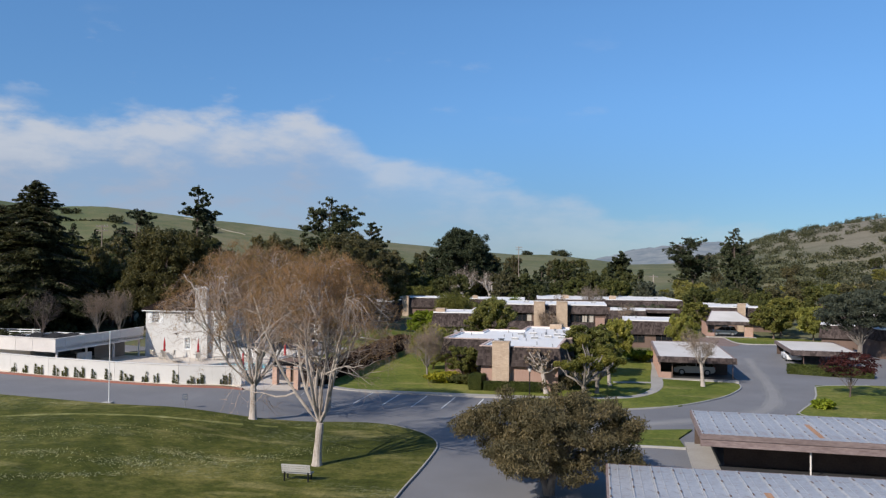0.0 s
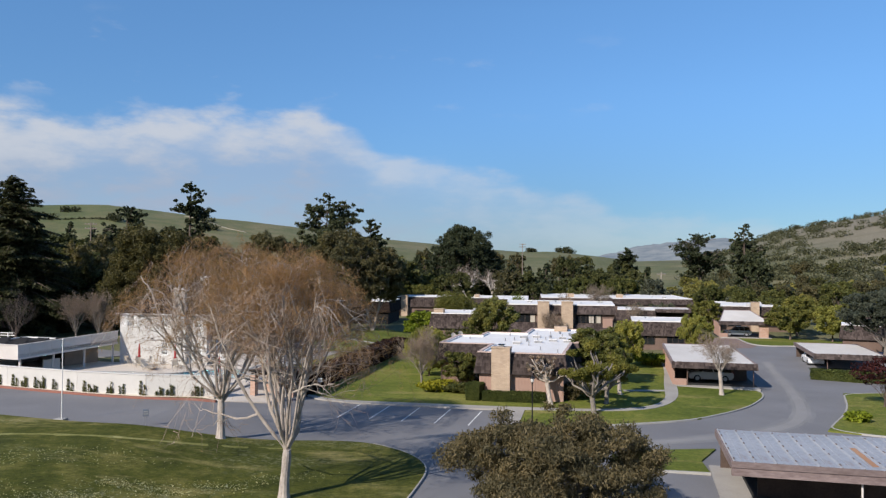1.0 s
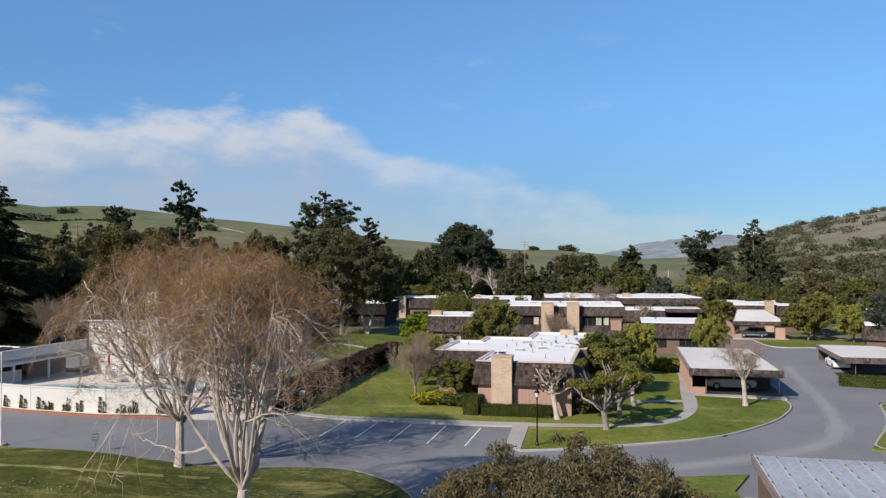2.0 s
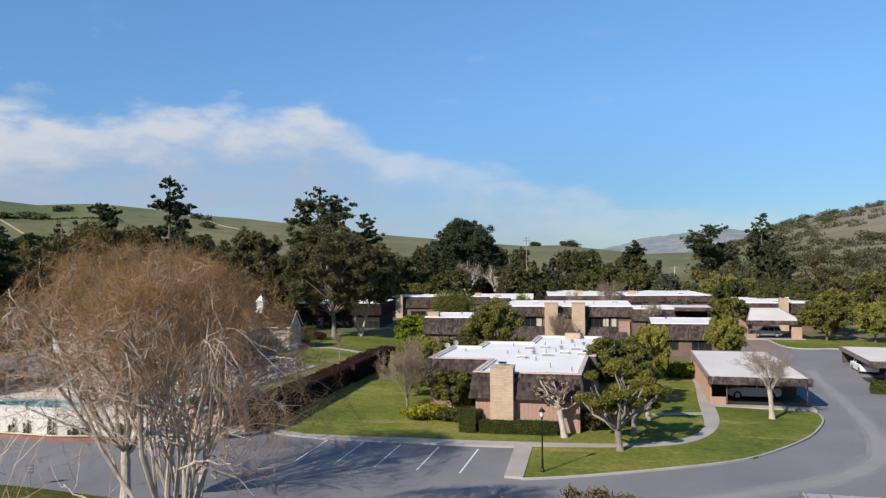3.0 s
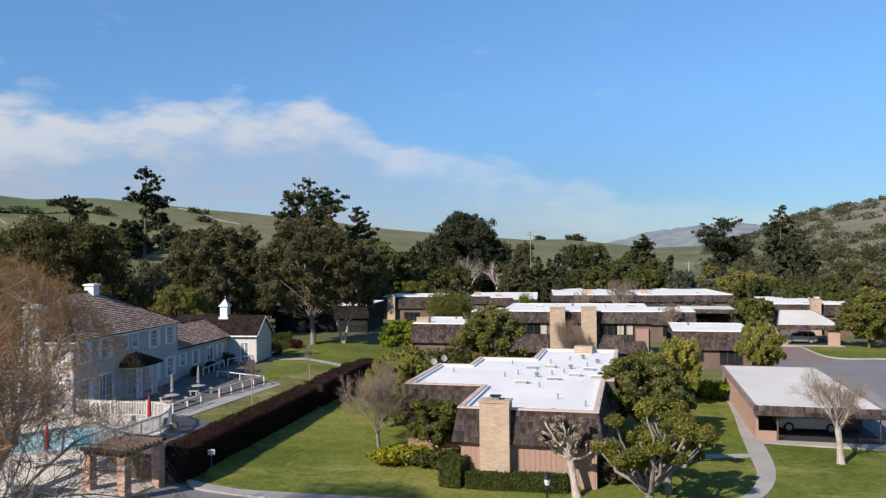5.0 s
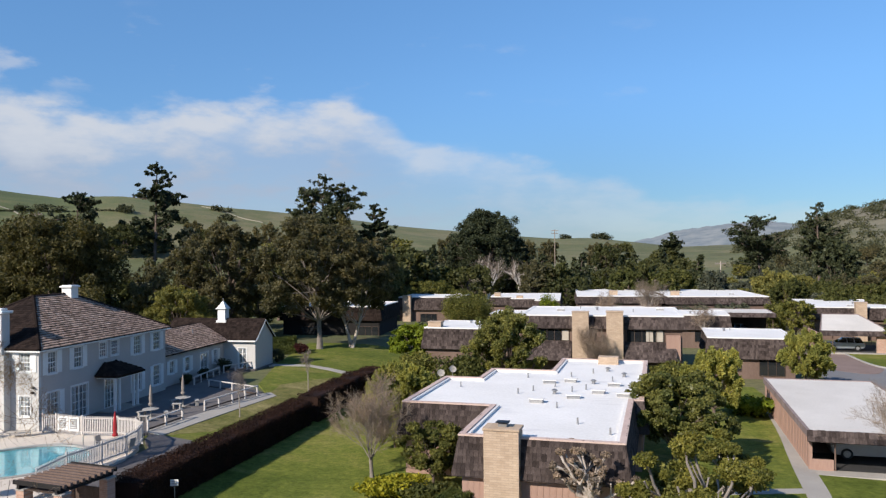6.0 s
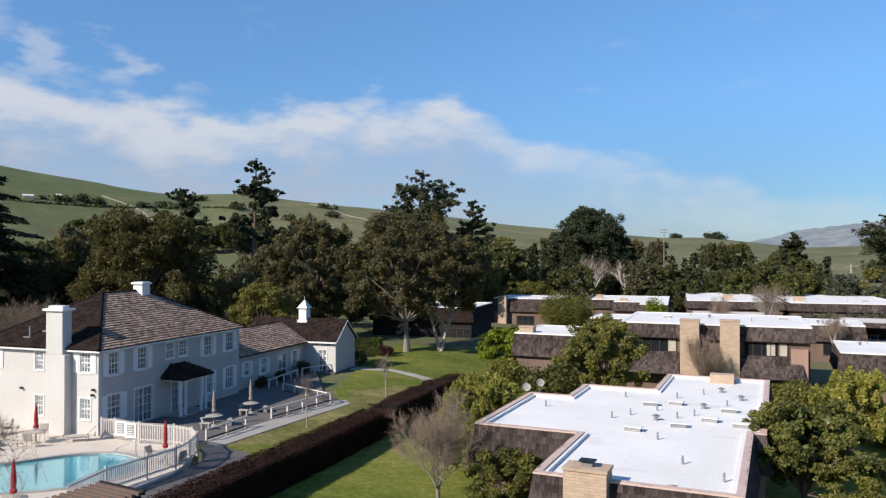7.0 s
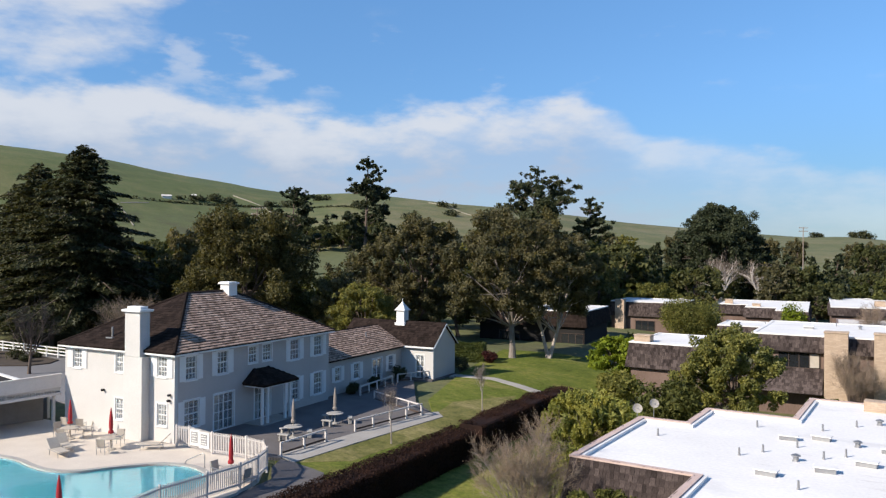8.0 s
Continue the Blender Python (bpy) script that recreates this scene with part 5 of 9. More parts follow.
metal_carport(3.95, 28.6, -5.0, 24, 8.2, 2.4, 2.4, "carport with rusting ribbed metal roof", 0.0)


def flat_carport(x, y, turn, w, d, top, label, z=0.0, sides=("left",), shake_front=True, pier=False, roofing=None, rise=0.0):
    """Flat-roofed carport: pale roof, shake-clad edge, board walls and slim posts."""
    rnd = random.Random(int(x * 10))
    c = thing("carport", x, y, z, turn, label, "carport", "flat-roofed carports")
    P = [(0, 0), (w, 0), (w, d), (0, d)]
    part("roof", prism(offset(P, -0.12), top - 0.3, top - 0.03), roofing or M_GREYROOF, c, "pale grey flat roof")
    bm = bmesh.new()
    band_ring(bm, offset(P, 0.06), offset(P, -0.13), top - 0.42, top + 0.02)
    part("fascia", bm, M_FASCIA, c, "brown timber roof edge")
    if shake_front:
        bm = bmesh.new()
        a = [bm.verts.new(q) for q in ((-0.1, -0.42, top - 0.58), (w + 0.1, -0.42, top - 0.58), (w + 0.1, -0.07, top + 0.0), (-0.1, -0.07, top + 0.0), (-0.1, -0.07, top - 0.58), (w + 0.1, -0.07, top - 0.58))]
        for f in ((0, 1, 2, 3), (0, 4, 5, 1), (0, 3, 4), (1, 5, 2)):
            bm.faces.new([a[i] for i in f])
        bmesh.ops.recalc_face_normals(bm, faces=bm.faces)
        sk = part("shake_band", bm, M_SHAKE, c, "weathered shake front band")
        joined_shakes("shake_cladding", shake_places((-0.1, -0.42, top - 0.57), (w + 0.1, -0.42, top - 0.57), (w + 0.1, -0.07, top + 0.01), (-0.1, -0.07, top + 0.01), rnd), M_SHAKE, sk)
    if "left" in sides:
        part("side_wall", box(0.05, 0.1, -0.1, 0.22, d - 0.1, top - 0.42), M_BOARD, c, "tan board side wall")
        bat = mesh_from("batten", box(-0.03, -0.04, 0, 0.0, 0.04, top - 0.45))
        bat.materials.append(M_BOARD)
        for i in range(int(d / 0.6)):
            attach("batten", bat, None, c, m=pose(0.05, 0.3 + 0.6 * i, 0))
        part("front_return", box(0.221, 0.1, -0.1, 1.4, 0.25, 0.7), M_BOARD, c, "low tan board return wall")
    if "back" in sides:
        part("back_wall", box(0.25, d - 0.25, -0.1, w - 0.1, d - 0.1, top - 0.42), M_DARKWOOD, c, "dark board back wall")
    if "middle" in sides:
        part("partition", box(0.25, 4.6, -0.1, w - 0.3, 4.75, top - 0.42), M_DARKWOOD, c, "dark board partition")
    if pier:
        part("pier", box(w - 1.7, 0.05, -0.1, w - 0.2, 0.5, top - 0.42), M_PINKBRICK, c, "pink brick pier")
    for px, py in ((1.5, 0.2), (w - 0.3, 0.2), (w - 0.3, d / 3), (w - 0.3, 2 * d / 3), (w - 0.3, d - 0.3)):
        part("post", rod((px, py, -0.1), (px, py, top - 0.4), 0.05, n=8), M_BROWNBOARD, c, "slim brown post")
    part("slab", box(-0.1, -0.9, -0.3, w + 0.2, 0.3, 0.04, 0.01), M_CONCRETE, c, "pale concrete apron")
    # Inside floor is painted dark where the roof's shade falls.
    part("bay_floor", box(-0.1, 0.3, -0.3, w + 0.2, d + 0.1, 0.03), M_BAY_SHADE, c, "bay floor darkened for the carport's shade")
    if rise:
        for o in c.children:
            if o.name.split(".")[0] in ("roof", "fascia"):
                for v in o.data.vertices:
                    v.co.z += max(0.0, v.co.y) * rise
                    v.co.x += (w / 2 - v.co.x) * 0.45 * max(0.0, v.co.y) / d
    return c


flat_carport(15.5, 87.4, V_TURN, 8.3, 20.2, 2.42, "flat-roofed carport with tan board wall and shake edge", -0.16, ("left", "back", "middle"))
flat_carport(33.4, 143.6, V_TURN, 8.3, 9, 2.75, "far carport with pale sloping roof and brick pier", 0.05, ("left",), pier=True, rise=0.17)
flat_carport(22.4, 156.5, V_TURN, 8.6, 9, 3.5, "far carport with pale flat roof", 0.6, ("left", "back"))
flat_carport(3.6, 169.0, 0, 11, 9, 3.55, "far carport with pale flat roof before the far houses", 0.1, ("left", "back"))
flat_carport(34.6, 101.6, V_TURN - 3, 7.8, 14.8, 2.15, "low carport with pale flat roof beside a clipped hedge", -0.3, ("back",))


# ---- cars ----
def car(x, y, z, turn, paint, label):
    """A parked sport-utility car, nose to +x."""
    c = thing("car", x, y, z, turn, label, "car")
    prof = [(-2.28, 0.42), (-2.33, 0.8), (-2.22, 1.02), (1.05, 1.06), (2.05, 0.94), (2.3, 0.72), (2.3, 0.38), (1.9, 0.26), (-2.0, 0.28)]
    bm = bmesh.new()
    a, b = [bm.verts.new((px, -0.92, pz)) for px, pz in prof], [bm.verts.new((px, 0.92, pz)) for px, pz in prof]
    bm.faces.new(a)
    bm.faces.new(b[::-1])
    for i in range(len(prof)):
        j = (i + 1) % len(prof)
        bm.faces.new((a[i], b[i], b[j], a[j]))
    bmesh.ops.recalc_face_normals(bm, faces=bm.faces)
    bmesh.ops.bevel(bm, geom=bm.edges[:], offset=0.07, segments=2, affect="EDGES")
    body = part("body", bm, paint, c)
    bm = bmesh.new()
    lo = [bm.verts.new(q) for q in ((-2.15, -0.84, 1.0), (1.15, -0.84, 1.02), (1.15, 0.84, 1.02), (-2.15, 0.84, 1.0))]
    hi = [bm.verts.new(q) for q in ((-1.85, -0.62, 1.62), (0.25, -0.62, 1.64), (0.25, 0.62, 1.64), (-1.85, 0.62, 1.62))]
    bm.faces.new(hi)
    bm.faces.new(lo[::-1])
    for i in range(4):
        j = (i + 1) % 4
        bm.faces.new((lo[i], lo[j], hi[j], hi[i]))
    bmesh.ops.recalc_face_normals(bm, faces=bm.faces)
    bmesh.ops.bevel(bm, geom=bm.edges[:], offset=0.05, segments=2, affect="EDGES")
    part("cabin", bm, M_CARGLASS, c, "dark glazed cabin")
    part("roof", box(-1.86, -0.63, 1.6, 0.22, 0.63, 1.68, 0.03), paint, c)
    for s in (-1, 1):
        for px in (-1.0, -0.15):
            bm = bmesh.new()
            add_rod(bm, (px - 0.1, s * 0.86, 1.0), (px, s * 0.645, 1.62), 0.05, n=6)
            part("pillar", bm, paint, c)
        part("headlight", box(2.12, s * 0.62 - 0.18, 0.72, 2.29, s * 0.62 + 0.18, 0.86, 0.03), M_LAMP_LENS, c, "clear headlight")
        part("tail_light", box(-2.34, s * 0.7 - 0.14, 0.78, -2.24, s * 0.7 + 0.14, 0.98, 0.02), M_TAIL, c, "red tail light")
        part("mirror", box(0.78, s * 1.0 - 0.09, 1.0, 0.92, s * 1.0 + 0.09, 1.14, 0.03), paint, c)
        for px in (-1.42, 1.42):
            w = part("wheel", lathe([(0.2, -0.1), (0.33, -0.11), (0.36, -0.07), (0.36, 0.07), (0.33, 0.11), (0.2, 0.1)], 20), M_TYRE, c, "", pose(px, s * 0.85, 0.36, 90, 0, 0))
            part("rim", lathe([(0.05, -0.115), (0.22, -0.112), (0.22, 0.112), (0.05, 0.115)], 14), M_METAL, w, "grey alloy rim")
    return c


car(20.1, 90.9, -0.12, V_TURN + 180, M_CAR_SHADED, "white sport-utility car under the carport, its shade painted grey")
car(37.0, 145.8, 0.1, V_TURN + 180, M_CAR_GREY, "silver sport-utility car under the far carport")
car(27.0, 159.0, 0.65, V_TURN, M_CAR_GREY, "silver car in the far carport")
car(37.0, 109.0, -0.26, 262, M_CAR_WHITE, "white car beside the low carport")


# ---- the big house ----
def pierced_wall(name, length, height, thick, holes, material, parent, m):
    """A wall along +x with openings (x0, z0, x1, z1) cut through it."""
    xs = sorted({0.0, length, *[h[0] for h in holes], *[h[2] for h in holes]})
    zs = sorted({0.0, height, *[h[1] for h in holes], *[h[3] for h in holes]})
    solid = lambda i, k: 0 <= i < len(xs) - 1 and 0 <= k < len(zs) - 1 and not any(h[0] - 1e-6 <= xs[i] and xs[i + 1] <= h[2] + 1e-6 and h[1] - 1e-6 <= zs[k] and zs[k + 1] <= h[3] + 1e-6 for h in holes)
    bm = bmesh.new()
    grid = {(i, k, s): bm.verts.new((xs[i], s * thick, zs[k])) for i in range(len(xs)) for k in range(len(zs)) for s in (0, 1)}
    for i in range(len(xs) - 1):
        for k in range(len(zs) - 1):
            if not solid(i, k):
                continue
            for s in (0, 1):
                bm.faces.new([grid[q] for q in ((i, k, s), (i + 1, k, s), (i + 1, k + 1, s), (i, k + 1, s))])
            for di, dk, e in ((-1, 0, ((i, k), (i, k + 1))), (1, 0, ((i + 1, k), (i + 1, k + 1))), (0, -1, ((i, k), (i + 1, k))), (0, 1, ((i, k + 1), (i + 1, k + 1)))):
                if not solid(i + di, k + dk):
                    bm.faces.new([grid[(*e[0], 0)], grid[(*e[1], 0)], grid[(*e[1], 1)], grid[(*e[0], 1)]])
    bmesh.ops.delete(bm, geom=[v for v in bm.verts if not v.link_faces], context="VERTS")
    bmesh.ops.recalc_face_normals(bm, faces=bm.faces)
    return part(name, bm, material, parent, "", m)


def sash(parent, x0, z0, x1, z1, m, shutters, door=False, cols=3, rows=4):
    """Sash window or glazed door in an opening of a wall along +x; outside is -y."""
    t = 0.07
    bm = bmesh.new()
    for q in ((x0, z0, x1, z0 + t), (x0, z1 - t, x1, z1), (x0, z0 + t, x0 + t, z1 - t), (x1 - t, z0 + t, x1, z1 - t)):
        add_box(bm, q[0], 0.03, q[1], q[2], 0.12, q[3])
    if not door:
        zm = (z0 + z1) / 2
        add_box(bm, x0 + t, 0.045, zm - 0.035, x1 - t, 0.11, zm + 0.035)
    w = part("door" if door else "window", bm, M_WHITE, parent, "white glazed double door" if door else "white multi-pane sash window", m)
    bm = bmesh.new()
    for i in range(1, cols):
        x = x0 + t + (x1 - x0 - 2 * t) * i / cols
        k = 0.05 if door and i * 2 == cols else 0.016
        add_box(bm, x - k, 0.05, z0 + t, x + k, 0.085, z1 - t)
    for i in range(1, rows):
        z = z0 + t + (z1 - z0 - 2 * t) * i / rows
        add_box(bm, x0 + t, 0.052, z - 0.016, x1 - t, 0.083, z + 0.016)
    part("glazing_grid", bm, M_WHITE, w)
    part("pane", box(x0 + t, 0.062, z0 + t, x1 - t, 0.07, z1 - t), M_GLASS, w, "clear glass")
    part("curtain", box(x0 + t, 0.2, z0 + t + (0.0 if door else (z1 - z0) * 0.25), x0 + (x1 - x0) * 0.42, 0.22, z1 - t), M_BEIGE, w, "pale curtain")
    bm = bmesh.new()
    c = 0.09
    for q in ((x0 - c, z1, x1 + c, z1 + c), (x0 - c, z0 - (0 if door else c), x0, z1), (x1, z0 - (0 if door else c), x1 + c, z1)):
        add_box(bm, q[0], -0.035, q[1], q[2], -0.002, q[3])
    if not door:
        add_box(bm, x0, -0.07, z0 - c, x1, -0.002, z0)
    part("surround", bm, M_WHITE, w, "white trim")
    if shutters:
        sw = 0.42
        for s in (x0 - c - sw, x1 + c):
            bm = box(s, -0.05, z0 - 0.02, s + sw, -0.012, z1 + 0.02, 0.006)
            for k in range(int((z1 - z0) / 0.14)):
                add_box(bm, s + 0.06, -0.062, z0 + 0.08 + k * 0.14, s + sw - 0.06, -0.05, z0 + 0.16 + k * 0.14)
            part("shutter", bm, M_WHITE, w, "white louvred shutter")
    return w


def sloped(name, parent, a, b, c, d, material, label, seed, expose=0.29, width=0.26, single=0):
    """One shake-covered slope."""
    bm = bmesh.new()
    va, vb, vc, vd = Vector(a), Vector(b), Vector(c), Vector(d)
    pts = [va, vb, vc, vd] if (vc - vd).length > 0.01 else [va, vb, vc]
    nrm = (vb - va).cross(vd - va).normalized()
    up, lo = [bm.verts.new(p) for p in pts], [bm.verts.new(p - nrm * 0.14) for p in pts]
    bm.faces.new(up)
    bm.faces.new(lo[::-1])
    for i in range(len(pts)):
        j = (i + 1) % len(pts)
        bm.faces.new((up[i], lo[i], lo[j], up[j]))
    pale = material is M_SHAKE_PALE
    # Dark base shows between pale courses, painting the shade under their butts.
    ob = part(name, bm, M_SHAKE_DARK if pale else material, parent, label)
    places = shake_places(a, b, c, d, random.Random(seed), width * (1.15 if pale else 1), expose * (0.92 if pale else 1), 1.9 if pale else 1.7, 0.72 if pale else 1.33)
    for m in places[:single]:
        attach("shake", SHAKE_LIT, None, ob, m=m)
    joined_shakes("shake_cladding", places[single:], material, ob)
    return ob


def big_house():
    h = thing("house", -34.9, 85.7, 1.15, -1.0, "large two-storey cream house with hipped shake roof", "house")
    W, D, H = 10.3, 16.3, 5.6
    south = [(-9.5, 4.1, -8.6, 5.4), (-5.3, 4.1, -4.6, 5.4), (-1.5, 4.1, -0.65, 5.4), (-5.3, 1.0, -4.6, 2.4), (-1.5, 1.0, -0.65, 2.4)]
    ms = pose(-W, 0, 0)
    pierced_wall("south_wall", W, H, 0.25, [(a + W, b, c + W, d) for a, b, c, d in south], M_STUCCO, h, ms)
    for i, (a, b, c, d) in enumerate(south):
        sash(h, a + W, b, c + W, d, ms, i in (0, 2), False, 3, 4)
    east = [(0.9, 3.8, 1.85, 5.35, 1), (3.7, 3.8, 4.7, 5.35, 1), (6.75, 4.15, 7.65, 5.35, 0), (8.25, 4.15, 9.2, 5.35, 0), (11.35, 3.8, 12.45, 5.35, 1), (14.3, 3.8, 15.4, 5.35, 1),
            (0.8, 0.75, 2.1, 2.5, 1), (3.4, 0.05, 5.3, 2.5, 2), (7.4, 0.05, 9.1, 2.5, 2), (11.35, 0.7, 12.45, 2.45, 1), (14.3, 0.7, 15.4, 2.45, 1)]
    me = pose(0, 0.255, 0, 0, 0, 90)
    pierced_wall("east_wall", D - 0.255, H, 0.25, [(a - 0.255, b, c - 0.255, d) for a, b, c, d, _ in east], M_GREYWALL, h, me)
    for a, b, c, d, k in east:
        sash(h, a - 0.255, b, c - 0.255, d, me, k == 1, k == 2, 4 if k == 2 else 3, 4)
    part("west_wall", box(-W, 0.255, 0, -W + 0.25, D, H), M_STUCCO, h)
    part("north_wall", box(-W + 0.255, D - 0.25, 0, -0.255, D, H), M_GREYWALL, h)
    part("upper_floor", box(-W + 0.255, 0.26, 2.85, -0.26, D - 0.26, 3.1), M_DARK, h, "dark interior floor")
    part("lower_floor", box(-W + 0.255, 0.26, -0.2, -0.26, D - 0.26, 0.03), M_DARK, h, "dark interior floor")
    part("plinth", box(-W - 0.03, -0.03, -0.3, 0.03, D, 0.0), M_STUCCO, h)
    o, z, zr = 0.33, H + 0.05, 8.95
    A, B, C, Dd = (-W - o, -o, z), (o, -o, z), (o, D + o, z), (-W - o, D + o, z)
    r0, r1 = (-W / 2, 6.0, zr), (-W / 2, D - 6.0, zr)
    sloped("roof_slope", h, A, B, r0, r0, M_SHAKE_DARK, "dark shake slope", 1)
    sloped("roof_slope", h, B, C, r1, r0, M_SHAKE_PALE, "brown shake slope in a painted sunlit tone", 2, single=300)
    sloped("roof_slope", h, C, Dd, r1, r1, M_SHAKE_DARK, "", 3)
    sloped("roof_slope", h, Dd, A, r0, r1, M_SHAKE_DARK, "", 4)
    for a, b in ((A, r0), (B, r0), (C, r1), (Dd, r1), (r0, r1)):
        part("ridge_cap", rod(Vector(a) + Vector((0, 0, 0.0)), Vector(b) + Vector((0, 0, 0.03)), 0.13, n=6), M_SHAKE_DARK, h, "dark capped ridge and hips" if a == A else "")
    bm = bmesh.new()
    E = [(-W - o, -o), (o, -o), (o, D + o), (-W - o, D + o)]
    band_ring(bm, offset(E, 0.02), offset(E, -0.5), z - 0.17, z - 0.07)
    part("eave", bm, M_WHITE, h, "white eave board and gutter")
    st = part("chimney", box(-3.85, -0.62, -0.2, -2.2, -0.005, 5.3), M_STUCCO, h, "tall white stucco chimney")
    part("chimney_shaft", box(-3.78, -0.6, 5.3, -2.4, 0.2, 8.15, 0.02), M_STUCCO, st)
    part("chimney_cap", box(-3.95, -0.76, 8.15, -2.22, 0.36, 8.32, 0.03), M_WHITE, st, "white corbelled cap")
    part("chimney_crown", box(-3.7, -0.5, 8.32, -2.48, 0.1, 8.5, 0.03), M_WHITE, st)
    st = part("chimney", box(-5.4, 9.6, 7.6, -4.5, 10.5, 9.7, 0.02), M_WHITE, h, "white ridge chimney")
    part("chimney_cap", box(-5.52, 9.48, 9.5, -4.38, 10.62, 9.66, 0.02), M_WHITE, st)
    # porch
    p = part("porch_deck", box(0.02, 6.3, -0.1, 1.75, 9.75, 0.08), M_CONCRETE, h)
    for yy in (6.5, 7.05, 8.95, 9.5):
        part("porch_post", box(1.4, yy - 0.09, 0.08, 1.58, yy + 0.09, 2.6, 0.01), M_WHITE, h, "white square porch post")
    part("porch_beam", box(0.02, 6.35, 2.6, 1.75, 9.7, 2.82), M_WHITE, h)
    a, b, c, d = (0.02, 6.1, 2.83), (1.95, 6.1, 2.83), (1.95, 9.95, 2.83), (0.02, 9.95, 2.83)
    t0, t1 = (0.02, 7.2, 3.65), (0.02, 8.85, 3.65)
    sloped("porch_roof", h, b, c, t1, t0, M_SHAKE_DARK, "dark shake porch roof", 5)
    sloped("porch_roof", h, a, b, t0, t0, M_SHAKE_DARK, "", 6)
    sloped("porch_roof", h, c, d, t1, t1, M_SHAKE_DARK, "", 7)
    for px, pz in ((-6.4, 2.75), (-0.4, 2.6), (-0.35, 2.95)):
        w = part("wall_light", box(px - 0.09, -0.22, pz, px + 0.09, -0.0, pz + 0.14, 0.03), M_BLACK, h, "small dark wall light")
    v = part("vent_pipe", rod((-6.55, 0.75, 6.05), (-6.55, 0.75, 6.9), 0.07), M_METAL, h, "pale metal vent pipe")
    part("flashing", box(-6.85, 0.45, 6.16, -6.25, 1.0, 6.24, 0.01), M_METAL, v)
    v = part("vent_hood", box(-5.95, 1.2, 6.45, -5.55, 1.6, 6.62, 0.02), M_METAL, h, "pale metal vent hood")
    part("vent_neck", rod((-5.55, 1.4, 6.5), (-5.55, 1.4, 6.85), 0.06), M_METAL, v)
    return h


big_house()


def annex():
    h = thing("house", -34.35, 102.2, 1.15, -1.0, "low cream wing with brown shake roof and cupola", "house")
    # long low wing
    wing = [(1.6, 1.1, 2.4, 2.3, 0), (4.4, 0.9, 5.3, 2.3, 0), (7.4, 0.05, 9.0, 2.3, 2), (10.2, 0.9, 11.0, 2.3, 0)]
    mw = pose(-0.9, 0, 0, 0, 0, 90)
    pierced_wall("east_wall", 12.6, 3.0, 0.22, [q[:4] for q in wing], M_GREYWALL, h, mw)
    for a, b, c, d, k in wing:
        sash(h, a, b, c, d, mw, k == 0, k == 2, 2, 3)
    part("west_wall", box(-6.6, 0, 0, -6.4, 12.6, 3.0), M_STUCCO, h)
    part("floor", box(-6.4, 0.0, -0.2, -1.13, 12.6, 0.02), M_DARK, h)
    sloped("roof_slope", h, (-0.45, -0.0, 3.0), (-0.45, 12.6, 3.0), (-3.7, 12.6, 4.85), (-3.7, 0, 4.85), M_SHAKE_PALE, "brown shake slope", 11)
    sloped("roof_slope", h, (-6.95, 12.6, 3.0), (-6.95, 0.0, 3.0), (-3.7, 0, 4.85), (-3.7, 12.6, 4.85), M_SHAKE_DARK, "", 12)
    # gabled end block
    x0, x1, y0, y1, hh, rz = -8.0, 2.6, 12.62, 17.2, 3.1, 5.0
    ym = (y0 + y1) / 2
    ms = pose(x0, y0, 0)
    holes = [(8.7, 0.05, 9.6, 2.2)]
    pierced_wall("south_wall", x1 - x0, hh, 0.22, holes, M_STUCCO, h, ms)
    sash(h, *holes[0], ms, False, True, 2, 4)
    bm = bmesh.new()
    for s in (0.0, 0.22):
        vs = [bm.verts.new((x1 - s, *q)) for q in ((y0 + 0.225, 0), (y1, 0), (y1, hh), (ym, rz), (y0 + 0.225, hh))]
        bm.faces.new(vs)
    k = list(bm.verts)
    for i in range(5):
        j = (i + 1) % 5
        bm.faces.new((k[i], k[j], k[5 + j], k[5 + i]))
    bmesh.ops.recalc_face_normals(bm, faces=bm.faces)
    part("gable_wall", bm, M_GREYWALL, h, "plain white gable wall")
    part("north_wall", box(x0, y1 - 0.2, 0, x1 - 0.23, y1, hh), M_GREYWALL, h)
    part("west_gable", box(x0, y0 + 0.23, 0, x0 + 0.2, y1 - 0.21, hh), M_GREYWALL, h)
    e = 0.3
    sloped("roof_slope", h, (x0, y0 - e, hh - 0.08), (x1 + 0.2, y0 - e, hh - 0.08), (x1 + 0.2, ym, rz + 0.12), (x0, ym, rz + 0.12), M_SHAKE_DARK, "dark brown shake slope", 13)
    sloped("roof_slope", h, (x1 + 0.2, y1 + e, hh - 0.08), (x0, y1 + e, hh - 0.08), (x0, ym, rz + 0.12), (x1 + 0.2, ym, rz + 0.12), M_SHAKE_DARK, "", 14)
    part("barge_board", rod((x1 + 0.22, y0 - e, hh - 0.12), (x1 + 0.22, ym, rz + 0.06), 0.06, n=4), M_WHITE, h, "white barge board")
    part("barge_board", rod((x1 + 0.22, y1 + e, hh - 0.12), (x1 + 0.22, ym, rz + 0.06), 0.06, n=4), M_WHITE, h)
    part("eave", box(x0, y0 - e - 0.08, hh - 0.2, x1 + 0.2, y0 - e, hh - 0.04), M_WHITE, h, "white eave board")
    cu = part("cupola", box(-2.6, ym - 0.45, 4.5, -1.7, ym + 0.45, 6.2, 0.02), M_WHITE, h, "white louvred cupola")
    part("cupola_base", box(-2.72, ym - 0.57, 4.4, -1.58, ym + 0.57, 5.0, 0.02), M_WHITE, cu)
